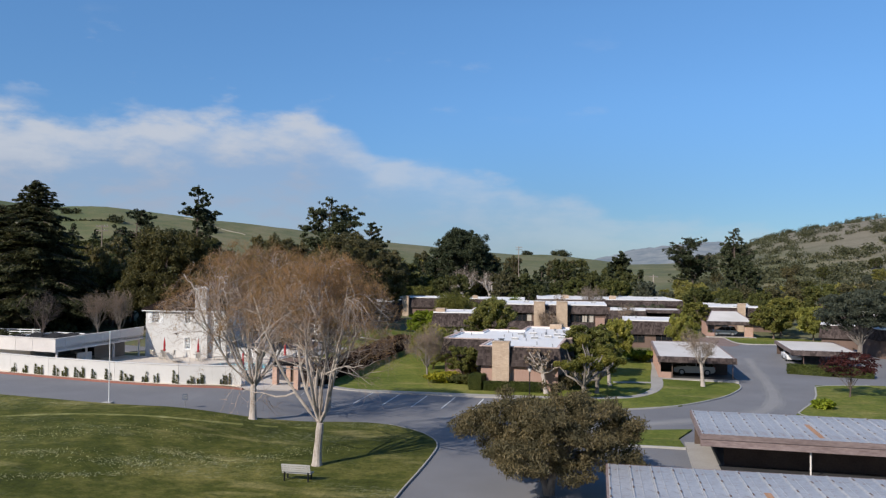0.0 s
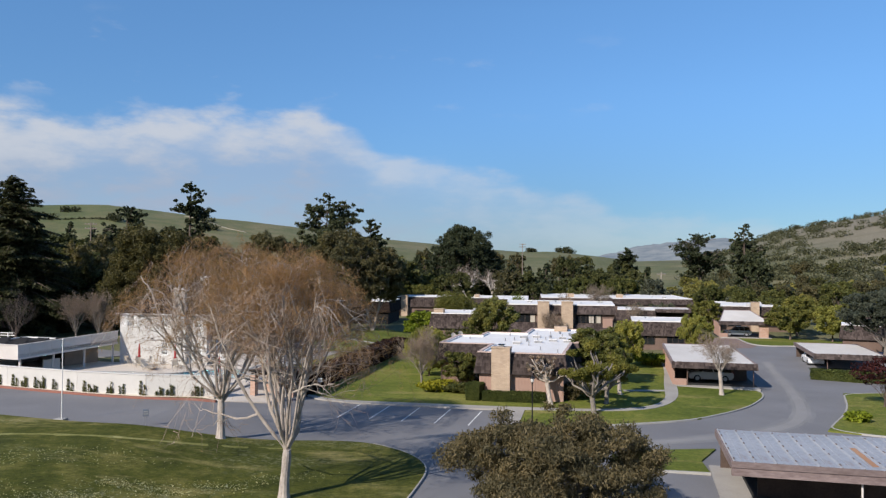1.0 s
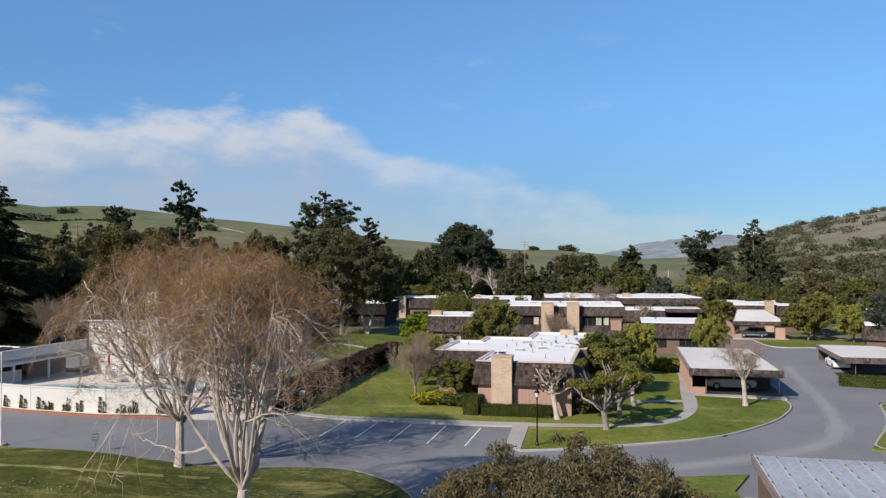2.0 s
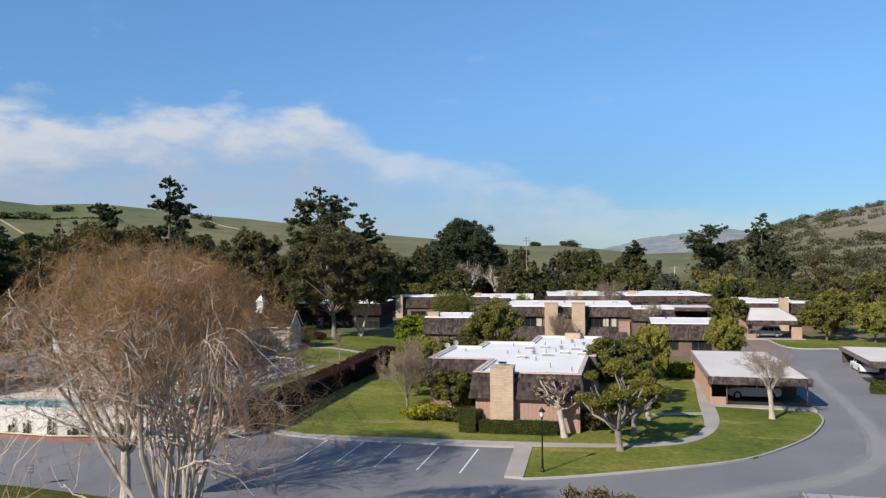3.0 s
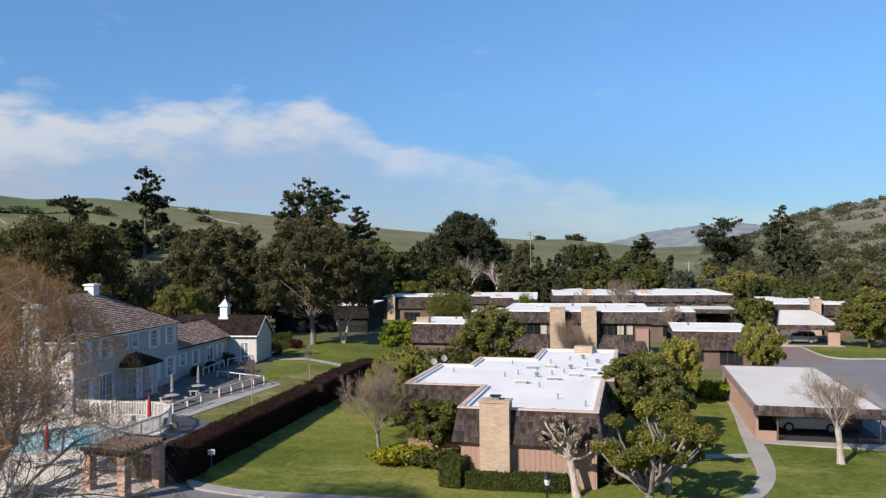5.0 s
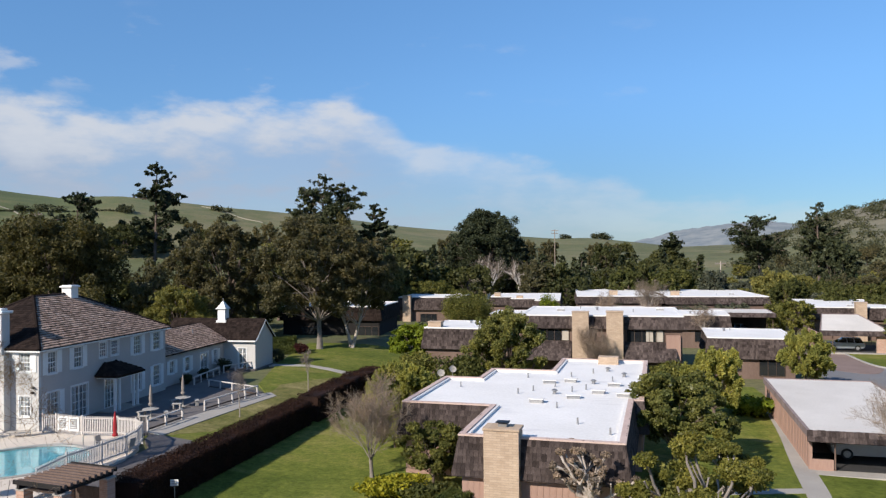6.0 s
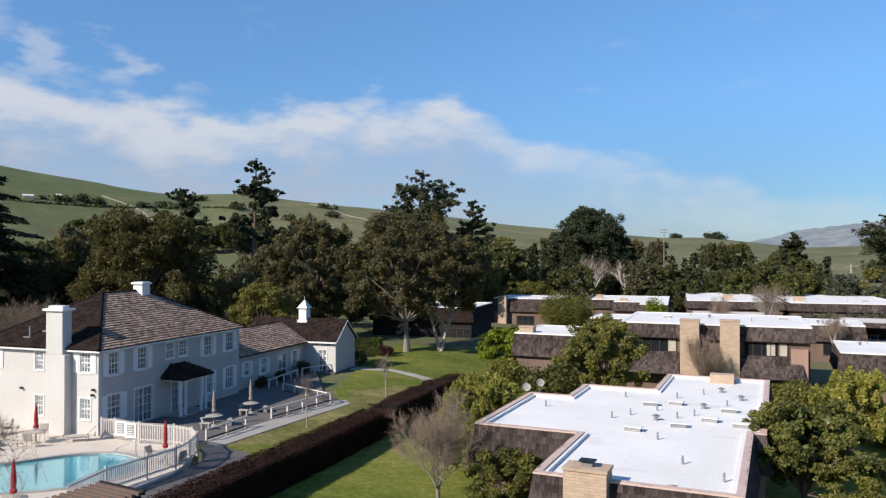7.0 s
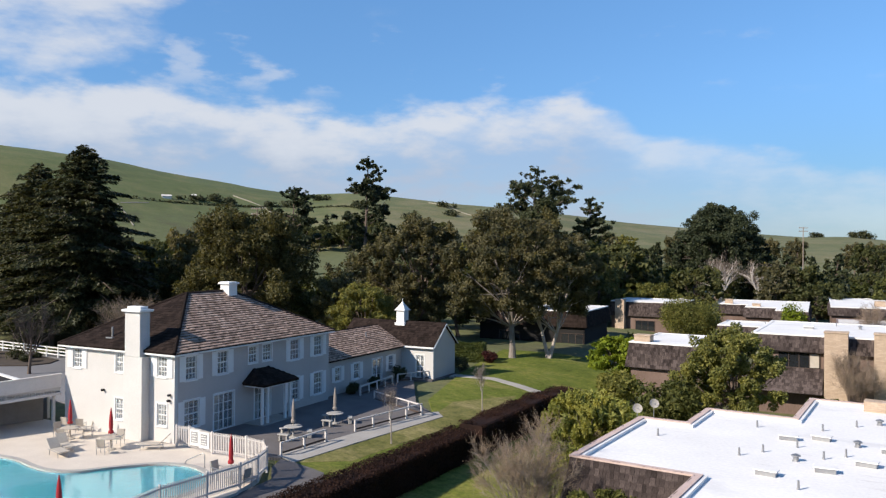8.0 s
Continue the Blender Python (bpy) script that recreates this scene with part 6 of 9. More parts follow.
    part("cupola_eave", box(-2.75, ym - 0.6, 6.2, -1.55, ym + 0.6, 6.28, 0.01), M_WHITE, cu)
    bm = bmesh.new()
    bmesh.ops.create_cone(bm, cap_ends=True, segments=4, radius1=0.78, radius2=0.03, depth=0.8, matrix=Matrix.Translation((-2.15, ym, 6.68)) @ Matrix.Rotation(radians(45), 4, "Z"))
    part("cupola_roof", bm, M_WHITE, cu, "pointed white cap")
    part("finial", rod((-2.15, ym, 7.0), (-2.15, ym, 7.4), 0.025), M_WHITE, cu)
    part("vent_pipe", rod((-2.4, 8.6, 4.1), (-2.4, 8.6, 4.6), 0.06), M_METAL, h, "metal vent pipe")
    return h


annex()


# ---- hedges and shrubs ----
def hedge(name, pts, width, height, leaf, count, size, seed, label, category="hedge", uneven=0.08):
    """A clipped hedge along a line: leafy sides and top round a dense core."""
    rng = np.random.default_rng(seed)
    h = thing(name, pts[0][0], pts[0][1], lie(*pts[0]), 0, label, category)
    ox, oy, oz = pts[0][0], pts[0][1], lie(*pts[0])
    seg = [(Vector(a), Vector(b)) for a, b in zip(pts, pts[1:])]
    lens = np.array([(b - a).length for a, b in seg])
    k = rng.choice(len(seg), count, p=lens / lens.sum())
    f = rng.random(count)
    A, B = np.array([tuple(s[0]) for s in seg]), np.array([tuple(s[1]) for s in seg])
    d = (B - A) / lens[:, None]
    nrm = np.stack((-d[:, 1], d[:, 0]), axis=1)
    p = A[k] + (B[k] - A[k]) * f[:, None]
    face = rng.random(count)
    t = width / (width + 2 * height)
    across = np.where(face < t, rng.uniform(-1, 1, count), np.where(face < t + (1 - t) / 2, -1.0, 1.0)) * width / 2
    up = np.where(face < t, height, rng.random(count) * height)
    wav = np.array([noise.noise(Vector((a[0] * 0.7, a[1] * 0.7, z * 0.7))) for a, z in zip(p, up)])
    across = across * (1 + uneven * 2 * wav)
    up = up * (1 + uneven * wav)
    pos = np.column_stack((p + nrm[k] * across[:, None], up)) + rng.normal(size=(count, 3)) * 0.05
    pos[:, 2] += np.array([lie(a, b) for a, b in pos[:, :2]]) - oz
    pos[:, 0] -= ox
    pos[:, 1] -= oy
    out = np.column_stack((nrm[k] * np.sign(across)[:, None], np.zeros(count)))
    out[face < t] = (0, 0, 1)
    out = out + 0.8 * rng.normal(size=(count, 3))
    out /= np.linalg.norm(out, axis=1)[:, None]
    tt = np.cross(out, rng.normal(size=(count, 3)))
    tt /= np.linalg.norm(tt, axis=1)[:, None]
    bb = np.cross(out, tt)
    s = size * (0.6 + 0.8 * rng.random(count))[:, None]
    blades_mesh("foliage", np.stack((pos - tt * s - bb * s * 0.6, pos - tt * s + bb * s * 0.6, pos + tt * s), axis=1), leaf, h)
    bm = bmesh.new()
    rows = []
    for i, q in enumerate(pts):
        a, b = Vector(pts[max(0, i - 1)]), Vector(pts[min(len(pts) - 1, i + 1)])
        e = (b - a).normalized()
        w = Vector((-e.y, e.x)) * (width / 2 - 0.08)
        z = lie(*q) - oz
        rows.append([bm.verts.new((q[0] - ox + w.x * s2, q[1] - oy + w.y * s2, z + zz)) for s2, zz in ((1, -0.1), (1, height - 0.15), (0.85, height - 0.06), (-0.85, height - 0.06), (-1, height - 0.15), (-1, -0.1))])
    for a, b in zip(rows, rows[1:]):
        for i in range(5):
            bm.faces.new((a[i], a[i + 1], b[i + 1], b[i]))
    bm.faces.new(rows[0])
    bm.faces.new(rows[-1][::-1])
    bmesh.ops.recalc_face_normals(bm, faces=bm.faces)
    part("core", bm, leaf, h, "dense inner growth")
    return h


def shrub(x, y, w, d, h, leaf, count, size, seed, label, name="shrub", lobes=7, z=None, droop=0.0, long=1.0):
    rng, rnd = np.random.default_rng(seed), random.Random(seed)
    s = thing(name, x, y, lie(x, y) if z is None else z, rnd.uniform(0, 360), label, "shrub")
    clumps = [(0, 0, h * 0.42, w * 0.36, d * 0.36, h * 0.42)]
    for i in range(lobes):
        a = 6.283 * (i + rnd.random()) / lobes
        clumps.append((math.cos(a) * w * 0.3, math.sin(a) * d * 0.3, h * rnd.uniform(0.3, 0.68), w * rnd.uniform(0.16, 0.26), d * rnd.uniform(0.16, 0.26), h * rnd.uniform(0.2, 0.32)))
    q = leaf_cloud(clumps, count, size, rng, 0.45, long, droop)
    q[:, :, 2] = np.maximum(q[:, :, 2], 0.02)
    blades_mesh("foliage", q, leaf, s)
    t = Tubes()
    for c in clumps:
        pts, rad, _ = grow(Vector((0, 0, -0.1)), Vector((c[0], c[1], c[2] + 0.1)), Vector(c[:3]).length + 0.1, 0.03 + 0.008 * h, rnd, 0.06, 0, 4)
        t.add(pts, rad, 5)
    attach("stem", t.mesh("stem"), M_BARK, s, "brown stems")
    return s


# ---- trees ----
def leafy_tree(x, y, h, w, leaf, count, size, seed, label, name="tree", bark=None, girth=0.3, clear=0.28, lobes=16, z=None, spread=0.62, shell=0.5, group="", trunks=1, droop=0.0, long=1.0, lump=1.0, tiered=False):
    """Tapered trunk, limbs that run out to the lobes of an uneven, gappy crown."""
    rng, rnd = np.random.default_rng(seed), random.Random(seed)
    bark = bark or M_BARK
    t = thing(name, x, y, (land(x, y) if z is None else z), rnd.uniform(0, 360), label, "tree", group)
    clumps = []
    zc, rz = h * (1 + clear) / 2, h * (1 - clear) / 2
    lobes = int(lobes * 1.9)
    for i in range(lobes):
        a, u = 2.399963 * i + rnd.uniform(-0.3, 0.3), -0.8 + 1.7 * (i + 0.5) / lobes + rnd.uniform(-0.06, 0.06)
        ring = 1.08 * (1 - max(0.0, (u + 0.8) / 1.75) ** 2.6) + 0.05 if tiered else math.sqrt(max(0.05, 1 - min(1, u * u)))
        f = (spread + 0.1) * rnd.uniform(0.55, 1.2)
        rr = rnd.uniform(0.15, 0.32) * lump
        clumps.append((math.cos(a) * ring * w / 2 * f, math.sin(a) * ring * w / 2 * f, zc + u * rz * 0.72, w / 2 * rr, w / 2 * rr, rz * rr * rnd.uniform(0.7, 1.0)))
    # each lobe is a handful of sprays, so that the crown breaks up at two sizes
    sprays = []
    for c in clumps:
        for _ in range(6):
            u = Vector((rnd.gauss(0, 1), rnd.gauss(0, 1), rnd.gauss(0.25, 0.8))).normalized() * rnd.uniform(0.5, 1.0)
            q = rnd.uniform(0.32, 0.6)
            flat = 0.6 if tiered else 0.75
            wide, deep = (0.55, 1.7) if droop >= 0.5 and long > 1.9 else (1.0, flat / 0.75)
            sprays.append((c[0] + u.x * c[3], c[1] + u.y * c[4], c[2] + u.z * c[5], c[3] * q * wide, c[4] * q * wide, c[5] * q * deep))
    blades_mesh("crown", leaf_cloud(sprays, count, size, rng, max(shell, 0.6), long, droop), leaf, t)
    tubes = Tubes()
    for k in range(trunks):
        lean = Vector((rnd.uniform(-0.12, 0.12), rnd.uniform(-0.12, 0.12), 1)) if trunks == 1 else Vector((math.cos(2.1 * k) * 0.35, math.sin(2.1 * k) * 0.35, 1))
        pts, rad, _ = grow(Vector((0, 0, -0.25)), lean, h * 0.62, girth, rnd, 0.05, 0.05, 6)
        rad[0] *= 1.35
        tubes.add(pts, rad, 10)
        mine = clumps[k::trunks]
        for c in mine:
            i = rnd.choice((2, 3, 4))
            goal = Vector(c[:3]) * 0.86
            goal.z = c[2] - 0.3 * c[5]
            d = goal - pts[i]
            p2, r2, _ = grow(pts[i], d + Vector((0, 0, -0.15 * d.length)), d.length * 0.94, rad[i] * 0.34, rnd, 0.07, 0.02, 3 if "woods" in label else 5)
            tubes.add(p2, r2, 4 if "woods" in label else 6)
    attach("trunk", tubes.mesh("trunk"), bark, t, "trunk and limbs")
    return t


def pine(x, y, h, w, seed, label, count=4200, size=0.5, clear=0.3, z=None, gaps=0.0, taper=True, name="pine_tree", leaf=None, tiers=12):
    """Straight stem with uneven boughs; gaps leaves an open, ragged outline."""
    rng, rnd = np.random.default_rng(seed), random.Random(seed)
    t = thing(name, x, y, (land(x, y) if z is None else z), rnd.uniform(0, 360), label, "tree")
    tubes = Tubes()
    pts, rad, _ = grow(Vector((0, 0, -0.3)), Vector((0, 0, 1)), h + 0.2, 0.013 * h + 0.08, rnd, 0.025, 0, 10)
    rad = [rad[0] * (1.03 - i / len(rad)) + 0.015 for i in range(len(rad))]
    tubes.add(pts, rad, 8)
    clumps = []
    for i in range(tiers * (9 if taper else 8)):
        if rnd.random() < gaps:
            continue
        f = rnd.random() ** (1.25 if taper else 1.0)
        zz = h * (clear + (1 - clear) * f) * 0.985
        k = min(int((zz + 0.3) / (h + 0.2) * 10), 9)
        stem = pts[k].lerp(pts[k + 1], min(1.0, max(0.0, (zz + 0.3) / (h + 0.2) * 10 - k)))
        shape = (1 - f) ** 0.85 if taper else math.sin(math.pi * (0.2 + 0.74 * f))
        r1 = (w / 2) * shape * rnd.uniform(0.55, 1.15) + 0.35
        a = rnd.random() * 6.283
        rise = rnd.uniform(-0.28, 0.12) if taper else rnd.uniform(-0.05, 0.5)
        tip = stem + Vector((math.cos(a) * r1, math.sin(a) * r1, r1 * rise))
        root = stem + Vector((0, 0, -0.12 * r1))
        p2, r2, _ = grow(root, tip - root, (tip - root).length, 0.04 + 0.011 * r1, rnd, 0.07, 0.02, 4)
        tubes.add(p2, r2, 5)
        for q, s in ((0.3, 0.9), (0.55, 1.1), (0.78, 1.0), (0.98, 0.7)) if r1 > 1.6 else ((0.4, 0.9), (0.9, 0.7)):
            c = root.lerp(tip, q) + Vector((rnd.gauss(0, 0.08), rnd.gauss(0, 0.08), rnd.gauss(0.0, 0.05))) * r1
            e = max(0.28, r1 * (0.15 if taper else 0.135) * s * rnd.uniform(0.7, 1.35))
            clumps.append((c.x, c.y, c.z + 0.1, e, e, max(0.16, e * (rnd.uniform(0.25, 0.45) if taper else rnd.uniform(0.4, 0.75)))))
    top = pts[-1]
    for k in range(5):
        clumps.append((top.x, top.y, top.z - 0.45 * k, 0.12 + 0.09 * k, 0.12 + 0.09 * k, 0.4))
    blades_mesh("crown", leaf_cloud(clumps, count, size, rng, 0.9, 1.3, 0.25 if taper else 0.0), leaf or L_DARK, t)
    attach("trunk", tubes.mesh("trunk"), M_BARK, t, "straight stem and boughs")
    return t


def cedar(x, y, h, w, seed, label, count=40000, size=0.16, clear=0.2, z=1.0):
    """A conical cedar: whorls of flat, slightly drooping boughs, each a fan of fine sprays."""
    rng, rnd = np.random.default_rng(seed), random.Random(seed)
    t = thing("cedar_tree", x, y, z, rnd.uniform(0, 360), label, "tree")
    tubes = Tubes()
    stem, rad, _ = grow(Vector((0, 0, -0.3)), Vector((0, 0, 1)), h + 0.2, 0.013 * h + 0.1, rnd, 0.015, 0, 10)
    rad = [rad[0] * (1.03 - i / len(rad)) + 0.015 for i in range(len(rad))]
    tubes.add(stem, rad, 8)
    boughs = []
    number = int(h * 12)
    for i in range(number):
        f = (i + rnd.random()) / number
        zz = h * (clear + (1 - clear) * f)
        k = min(int((zz + 0.3) / (h + 0.2) * 10), 9)
        root = stem[k].lerp(stem[k + 1], min(1.0, max(0.0, (zz + 0.3) / (h + 0.2) * 10 - k)))
        ln = (w / 2) * (1 - f) ** 0.66 * rnd.uniform(0.55, 1.15) + 0.3
        a = 2.399963 * i + rnd.uniform(-0.4, 0.4)
        out = Vector((math.cos(a), math.sin(a), 0))
        lift = rnd.uniform(-0.12, 0.1) + 0.35 * f
        pts = [root + out * ln * q + Vector((0, 0, ln * (lift * q - 0.26 * q * q))) for q in (0, 0.25, 0.5, 0.75, 1.0)]
        tubes.add(pts, [(0.03 + 0.012 * ln) * (1.05 - 0.85 * q) for q in (0, 0.25, 0.5, 0.75, 1.0)], 4)
        boughs.append((*root, math.cos(a), math.sin(a), ln, lift))
    B = np.array(boughs)
    k = rng.choice(len(B), count, p=B[:, 5] ** 1.4 / (B[:, 5] ** 1.4).sum())
    q = 0.12 + 0.9 * rng.random(count) ** 0.75
    wide = B[k, 5] * 0.38 * np.clip(1.25 - q, 0.12, 0.9) * rng.uniform(-1, 1, count)
    out = np.stack((B[k, 3], B[k, 4], np.zeros(count)), axis=1)
    side = np.stack((-B[k, 4], B[k, 3], np.zeros(count)), axis=1)
    p = B[k, :3] + out * (B[k, 5] * q)[:, None] + side * wide[:, None]
    p[:, 2] += B[k, 5] * (B[k, 6] * q - 0.26 * q * q) - 0.25 * np.abs(wide) - 0.22 * rng.random(count) ** 2
    way = out + side * np.sign(wide)[:, None] * 0.7 + rng.normal(size=(count, 3)) * 0.4
    way[:, 2] -= 0.35
    way /= np.linalg.norm(way, axis=1)[:, None]
    across = np.cross(way, np.array((0, 0, 1.0)) + rng.normal(size=(count, 3)) * 0.45)
    across /= np.linalg.norm(across, axis=1)[:, None]
    s = size * (0.6 + 0.8 * rng.random(count))[:, None]
    blades_mesh("crown", np.stack((p - way * s - across * s * 0.6, p - way * s + across * s * 0.6, p + way * s * 1.5), axis=1), L_CEDAR, t)
    attach("trunk", tubes.mesh("trunk"), M_BARK, t, "straight stem and layered boughs")
    return t


def bare_tree(x, y, h, seed, label, girth=0.34, fork_at=2.6, limbs=7, plan=None, bark=None, twig=None, z=None, buds=0, lean=0.55, group="", name="bare_tree", reach=None, turn=0, limb_girth=0.36, shoot=None, dome=0.0):
    """A leafless tree: pale trunk and limbs, fine twigs in a wide vase."""
    rnd, rng = random.Random(seed), np.random.default_rng(seed)
    t = thing(name, x, y, (lie(x, y) if z is None else z), turn, label, "tree", group)
    plan = plan or [(5, 0.62, 0.55, 0.10, 0.09, 7), (5, 0.62, 0.6, 0.10, 0.11, 5), (5, 0.62, 0.62, 0.08, 0.13, 4), (4, 0.62, 0.65, 0.06, 0.15, 3), (0, 0, 0, 0.05, 0.16, 3)]
    trunk, limb, twigs = Tubes(), Tubes(), Tubes()
    pts, rad, d = grow(Vector((0, 0, -0.2)), Vector((rnd.uniform(-0.06, 0.06), rnd.uniform(-0.06, 0.06), 1)), fork_at + 0.4, girth, rnd, 0.02, 0.02, 6)
    rad = [girth * q for q in (1.5, 1.15, 1.02, 0.92, 0.9, 0.95, 0.8)]
    trunk.add(pts, rad, 12)
    tips = []
    reach = reach or (h - fork_at) * 0.6
    for i in range(limbs):
        a = 6.283 * (i + 0.5 * rnd.random()) / limbs
        s = lean * (rnd.uniform(0.4, 1.4) if buds > 20000 else rnd.uniform(0.6, 1.15)) if i else 0.1
        dirn = Vector((math.cos(a) * s, math.sin(a) * s, 1))
        root = pts[-2].lerp(pts[-1], rnd.random())
        fork([limb, limb, limb, twigs] if buds > 20000 else [limb, limb, twigs], tips, root, dirn, reach * (rnd.uniform(0.88, 1.06) * (0.74 + 0.26 * min(1.0, s / lean)) if i else 0.74), girth * limb_girth * rnd.uniform(0.75, 1.1), 0, plan, rnd, dome and h * 0.34)
    if dome:
        tips = domed((limb, twigs), tips, h, dome)
    attach("trunk", trunk.mesh("trunk"), bark or M_PALEBARK, t, "pale trunk")
    attach("branchwork", limb.mesh("branchwork"), bark or M_LIMB, t, "pale limbs")
    attach("twigwork", twigs.mesh("twigwork"), twig or M_TWIG, t, "fine russet twigs" if buds else "fine bare twigs")
    if buds:
        # last year's shoots: fine blades that run on from the twig ends
        p, e = np.array([tuple(q[0]) for q in tips]), np.array([tuple(q[1]) for q in tips])
        rise = np.clip((p[:, 2] / h - 0.36) / 0.45, 0.03, 1.0) if buds > 20000 else np.ones(len(p))
        k = rng.choice(len(p), buds, p=rise / rise.sum())
        dirn = e[k] + rng.normal(size=(buds, 3)) * 0.7 + np.array((0, 0, 0.3))
        dirn /= np.linalg.norm(dirn, axis=1)[:, None]
        c = p[k] - e[k] * (rng.random(buds) * 0.6)[:, None]
        n2 = np.cross(dirn, rng.normal(size=(buds, 3)))
        n2 /= np.linalg.norm(n2, axis=1)[:, None]
        ln = (0.14 + 0.32 * rng.random(buds))[:, None]
        wd = n2 * 0.0042
        blades_mesh("shoot_growth", np.stack((c - wd, c + wd, c + dirn * ln + wd * 0.6, c + dirn * ln - wd * 0.6), axis=1), shoot or L_BUD, t, "fine shoots with swelling buds")
    return t


def pollard(x, y, h, seed, label, leaf=None, heads=9, bark=None, girth=0.2, lean=0.9, knob=0.5, count=700, fork_at=1.6, z=None):
    """A hard-pruned tree: stout limbs that end in knobs, some with leafy heads."""
    rnd, rng = random.Random(seed), np.random.default_rng(seed)
    t = thing("pollarded_tree", x, y, lie(x, y) if z is None else z, 0, label, "tree")
    tubes = Tubes()
    pts, rad, _ = grow(Vector((0, 0, -0.2)), Vector((rnd.uniform(-0.2, 0.2), rnd.uniform(-0.1, 0.1), 1)), fork_at + 0.2, girth, rnd, 0.05, 0, 5)
    rad = [girth * q for q in (1.6, 1.15, 1.0, 0.95, 0.95, 1.05)]
    tubes.add(pts, rad, 10)
    for i in range(heads):
        a = 6.283 * (i + 0.6 * rnd.random()) / heads
        s = lean * rnd.uniform(0.25, 1.15)
        ln = (h - fork_at) * rnd.uniform(0.45 if leaf else 0.7, 1.05) * math.sqrt(1 + s * s * 0.5)
        p2, r2, e = grow(pts[-1], Vector((math.cos(a) * s, math.sin(a) * s, 1)), ln, girth * 0.5, rnd, 0.24, 0.06, 7)
        r2[-1] = r2[-2] * 1.7
        tubes.add(p2, r2, 7)
        ends = [(p2[-1], e)]
        for _ in range(2):
            k = rnd.choice((3, 4))
            p4, r4, e4 = grow(p2[k], e + Vector((rnd.gauss(0, 0.9), rnd.gauss(0, 0.9), 0.3)), ln * rnd.uniform(0.25, 0.45), r2[k] * 0.75, rnd, 0.16, 0.06, 4)
            r4[-1] = r4[-2] * 1.5
            tubes.add(p4, r4, 6)
            if not leaf or rnd.random() < 0.5:
                ends.append((p4[-1], e4))
        for q, e in ends * (0 if leaf else 5):
            p3, r3, _ = grow(q, e + Vector((rnd.gauss(0, 0.7), rnd.gauss(0, 0.7), 0.4)), 0.5, 0.03, rnd, 0.12, 0.1, 3)
            tubes.add(p3, r3, 4)
        if leaf:
            for c, _ in ends:
                k = knob * rnd.uniform(0.7, 1.2)
                blades_mesh("leaf_head", leaf_cloud([(c.x, c.y, c.z + 0.05, k, k, k * 0.62)], count, 0.07, rng, 0.6), leaf, t, "rounded leafy head" if i == 0 else "")
    attach("trunk", tubes.mesh("trunk"), bark or M_PALEBARK, t, "stout pale trunk and knuckled limbs")
    return t


FINE = [(5, 0.6, 0.55, 0.12, 0.1, 5), (5, 0.6, 0.55, 0.1, 0.12, 3), (6, 0.6, 0.55, 0.08, 0.12, 3), (0, 0, 0, 0.05, 0.15, 3)]
BIG = [(6, 0.56, 0.8, 0.15, 0.14, 8), (5, 0.58, 0.9, 0.05, 0.2, 5), (4, 0.6, 0.95, 0.05, 0.22, 3), (3, 0.62, 0.95, 0.06, 0.28, 3), (0, 0, 0, 0.08, 0.34, 3)]
# the two big bare trees on the lawn
bare_tree(-12.0, 43.6, 13.6, 15, "tall bare tree with pale trunk and russet twigs", girth=0.25, fork_at=2.4, limbs=12, buds=50000, group="bare lawn trees", z=0.05, lean=1.15, plan=BIG, limb_girth=0.4, reach=8.3, dome=6.2)
bare_tree(-20.2, 54.8, 14.2, 9, "tall bare tree with pale trunk beside the road", girth=0.26, fork_at=2.4, limbs=12, buds=46000, group="bare lawn trees", z=0.4, lean=1.3, plan=BIG, limb_girth=0.4, reach=8.8, dome=7.3)

# front broadleaf over the bays
leafy_tree(1.9, 39.8, 6.0, 8.5, L_BRONZE, 95000, 0.05, 12, "round bronze-green evergreen tree beside the carport", girth=0.24, clear=0.04, lobes=31, z=0, spread=0.74, shell=0.75, trunks=2, long=1.8, droop=0.7, bark=M_GREYBARK, lump=1.1)

# round the near house
leafy_tree(7.6, 86.5, 6.2, 6.4, L_MAGNOLIA, 34000, 0.105, 13, "dense glossy magnolia beside the flat-roofed house", "magnolia_tree", girth=0.2, clear=0.15, lobes=20, z=0, spread=0.7)
leafy_tree(-4.3, 108.5, 8.3, 7.2, L_MAGNOLIA, 36000, 0.1, 14, "dense glossy magnolia behind the flat-roofed house", "magnolia_tree", girth=0.22, clear=0.12, lobes=20, z=0, spread=0.68)
pollard(2.5, 73.1, 4.3, 3, "pale pollarded tree in front of the house", L_GREYSHOOT, 17, girth=0.2, knob=0.2, count=130, lean=0.95, fork_at=1.9)
pollard(6.0, 69.6, 5.1, 4, "pollarded tree with rounded leafy heads", L_POLLARD, 12, girth=0.22, lean=1.15, knob=0.5, count=900, fork_at=1.3, bark=M_GREYBARK)
pollard(7.4, 74.2, 3.6, 6, "pollarded tree with rounded leafy heads beside the path", L_POLLARD, 10, girth=0.2, lean=1.1, knob=0.45, count=800, fork_at=1.2, bark=M_GREYBARK)
pollard(9.2, 79.5, 3.6, 7, "old pollarded tree with leafy heads by the wall", L_POLLARD, 8, girth=0.2, lean=0.9, knob=0.42, count=900, fork_at=1.3)
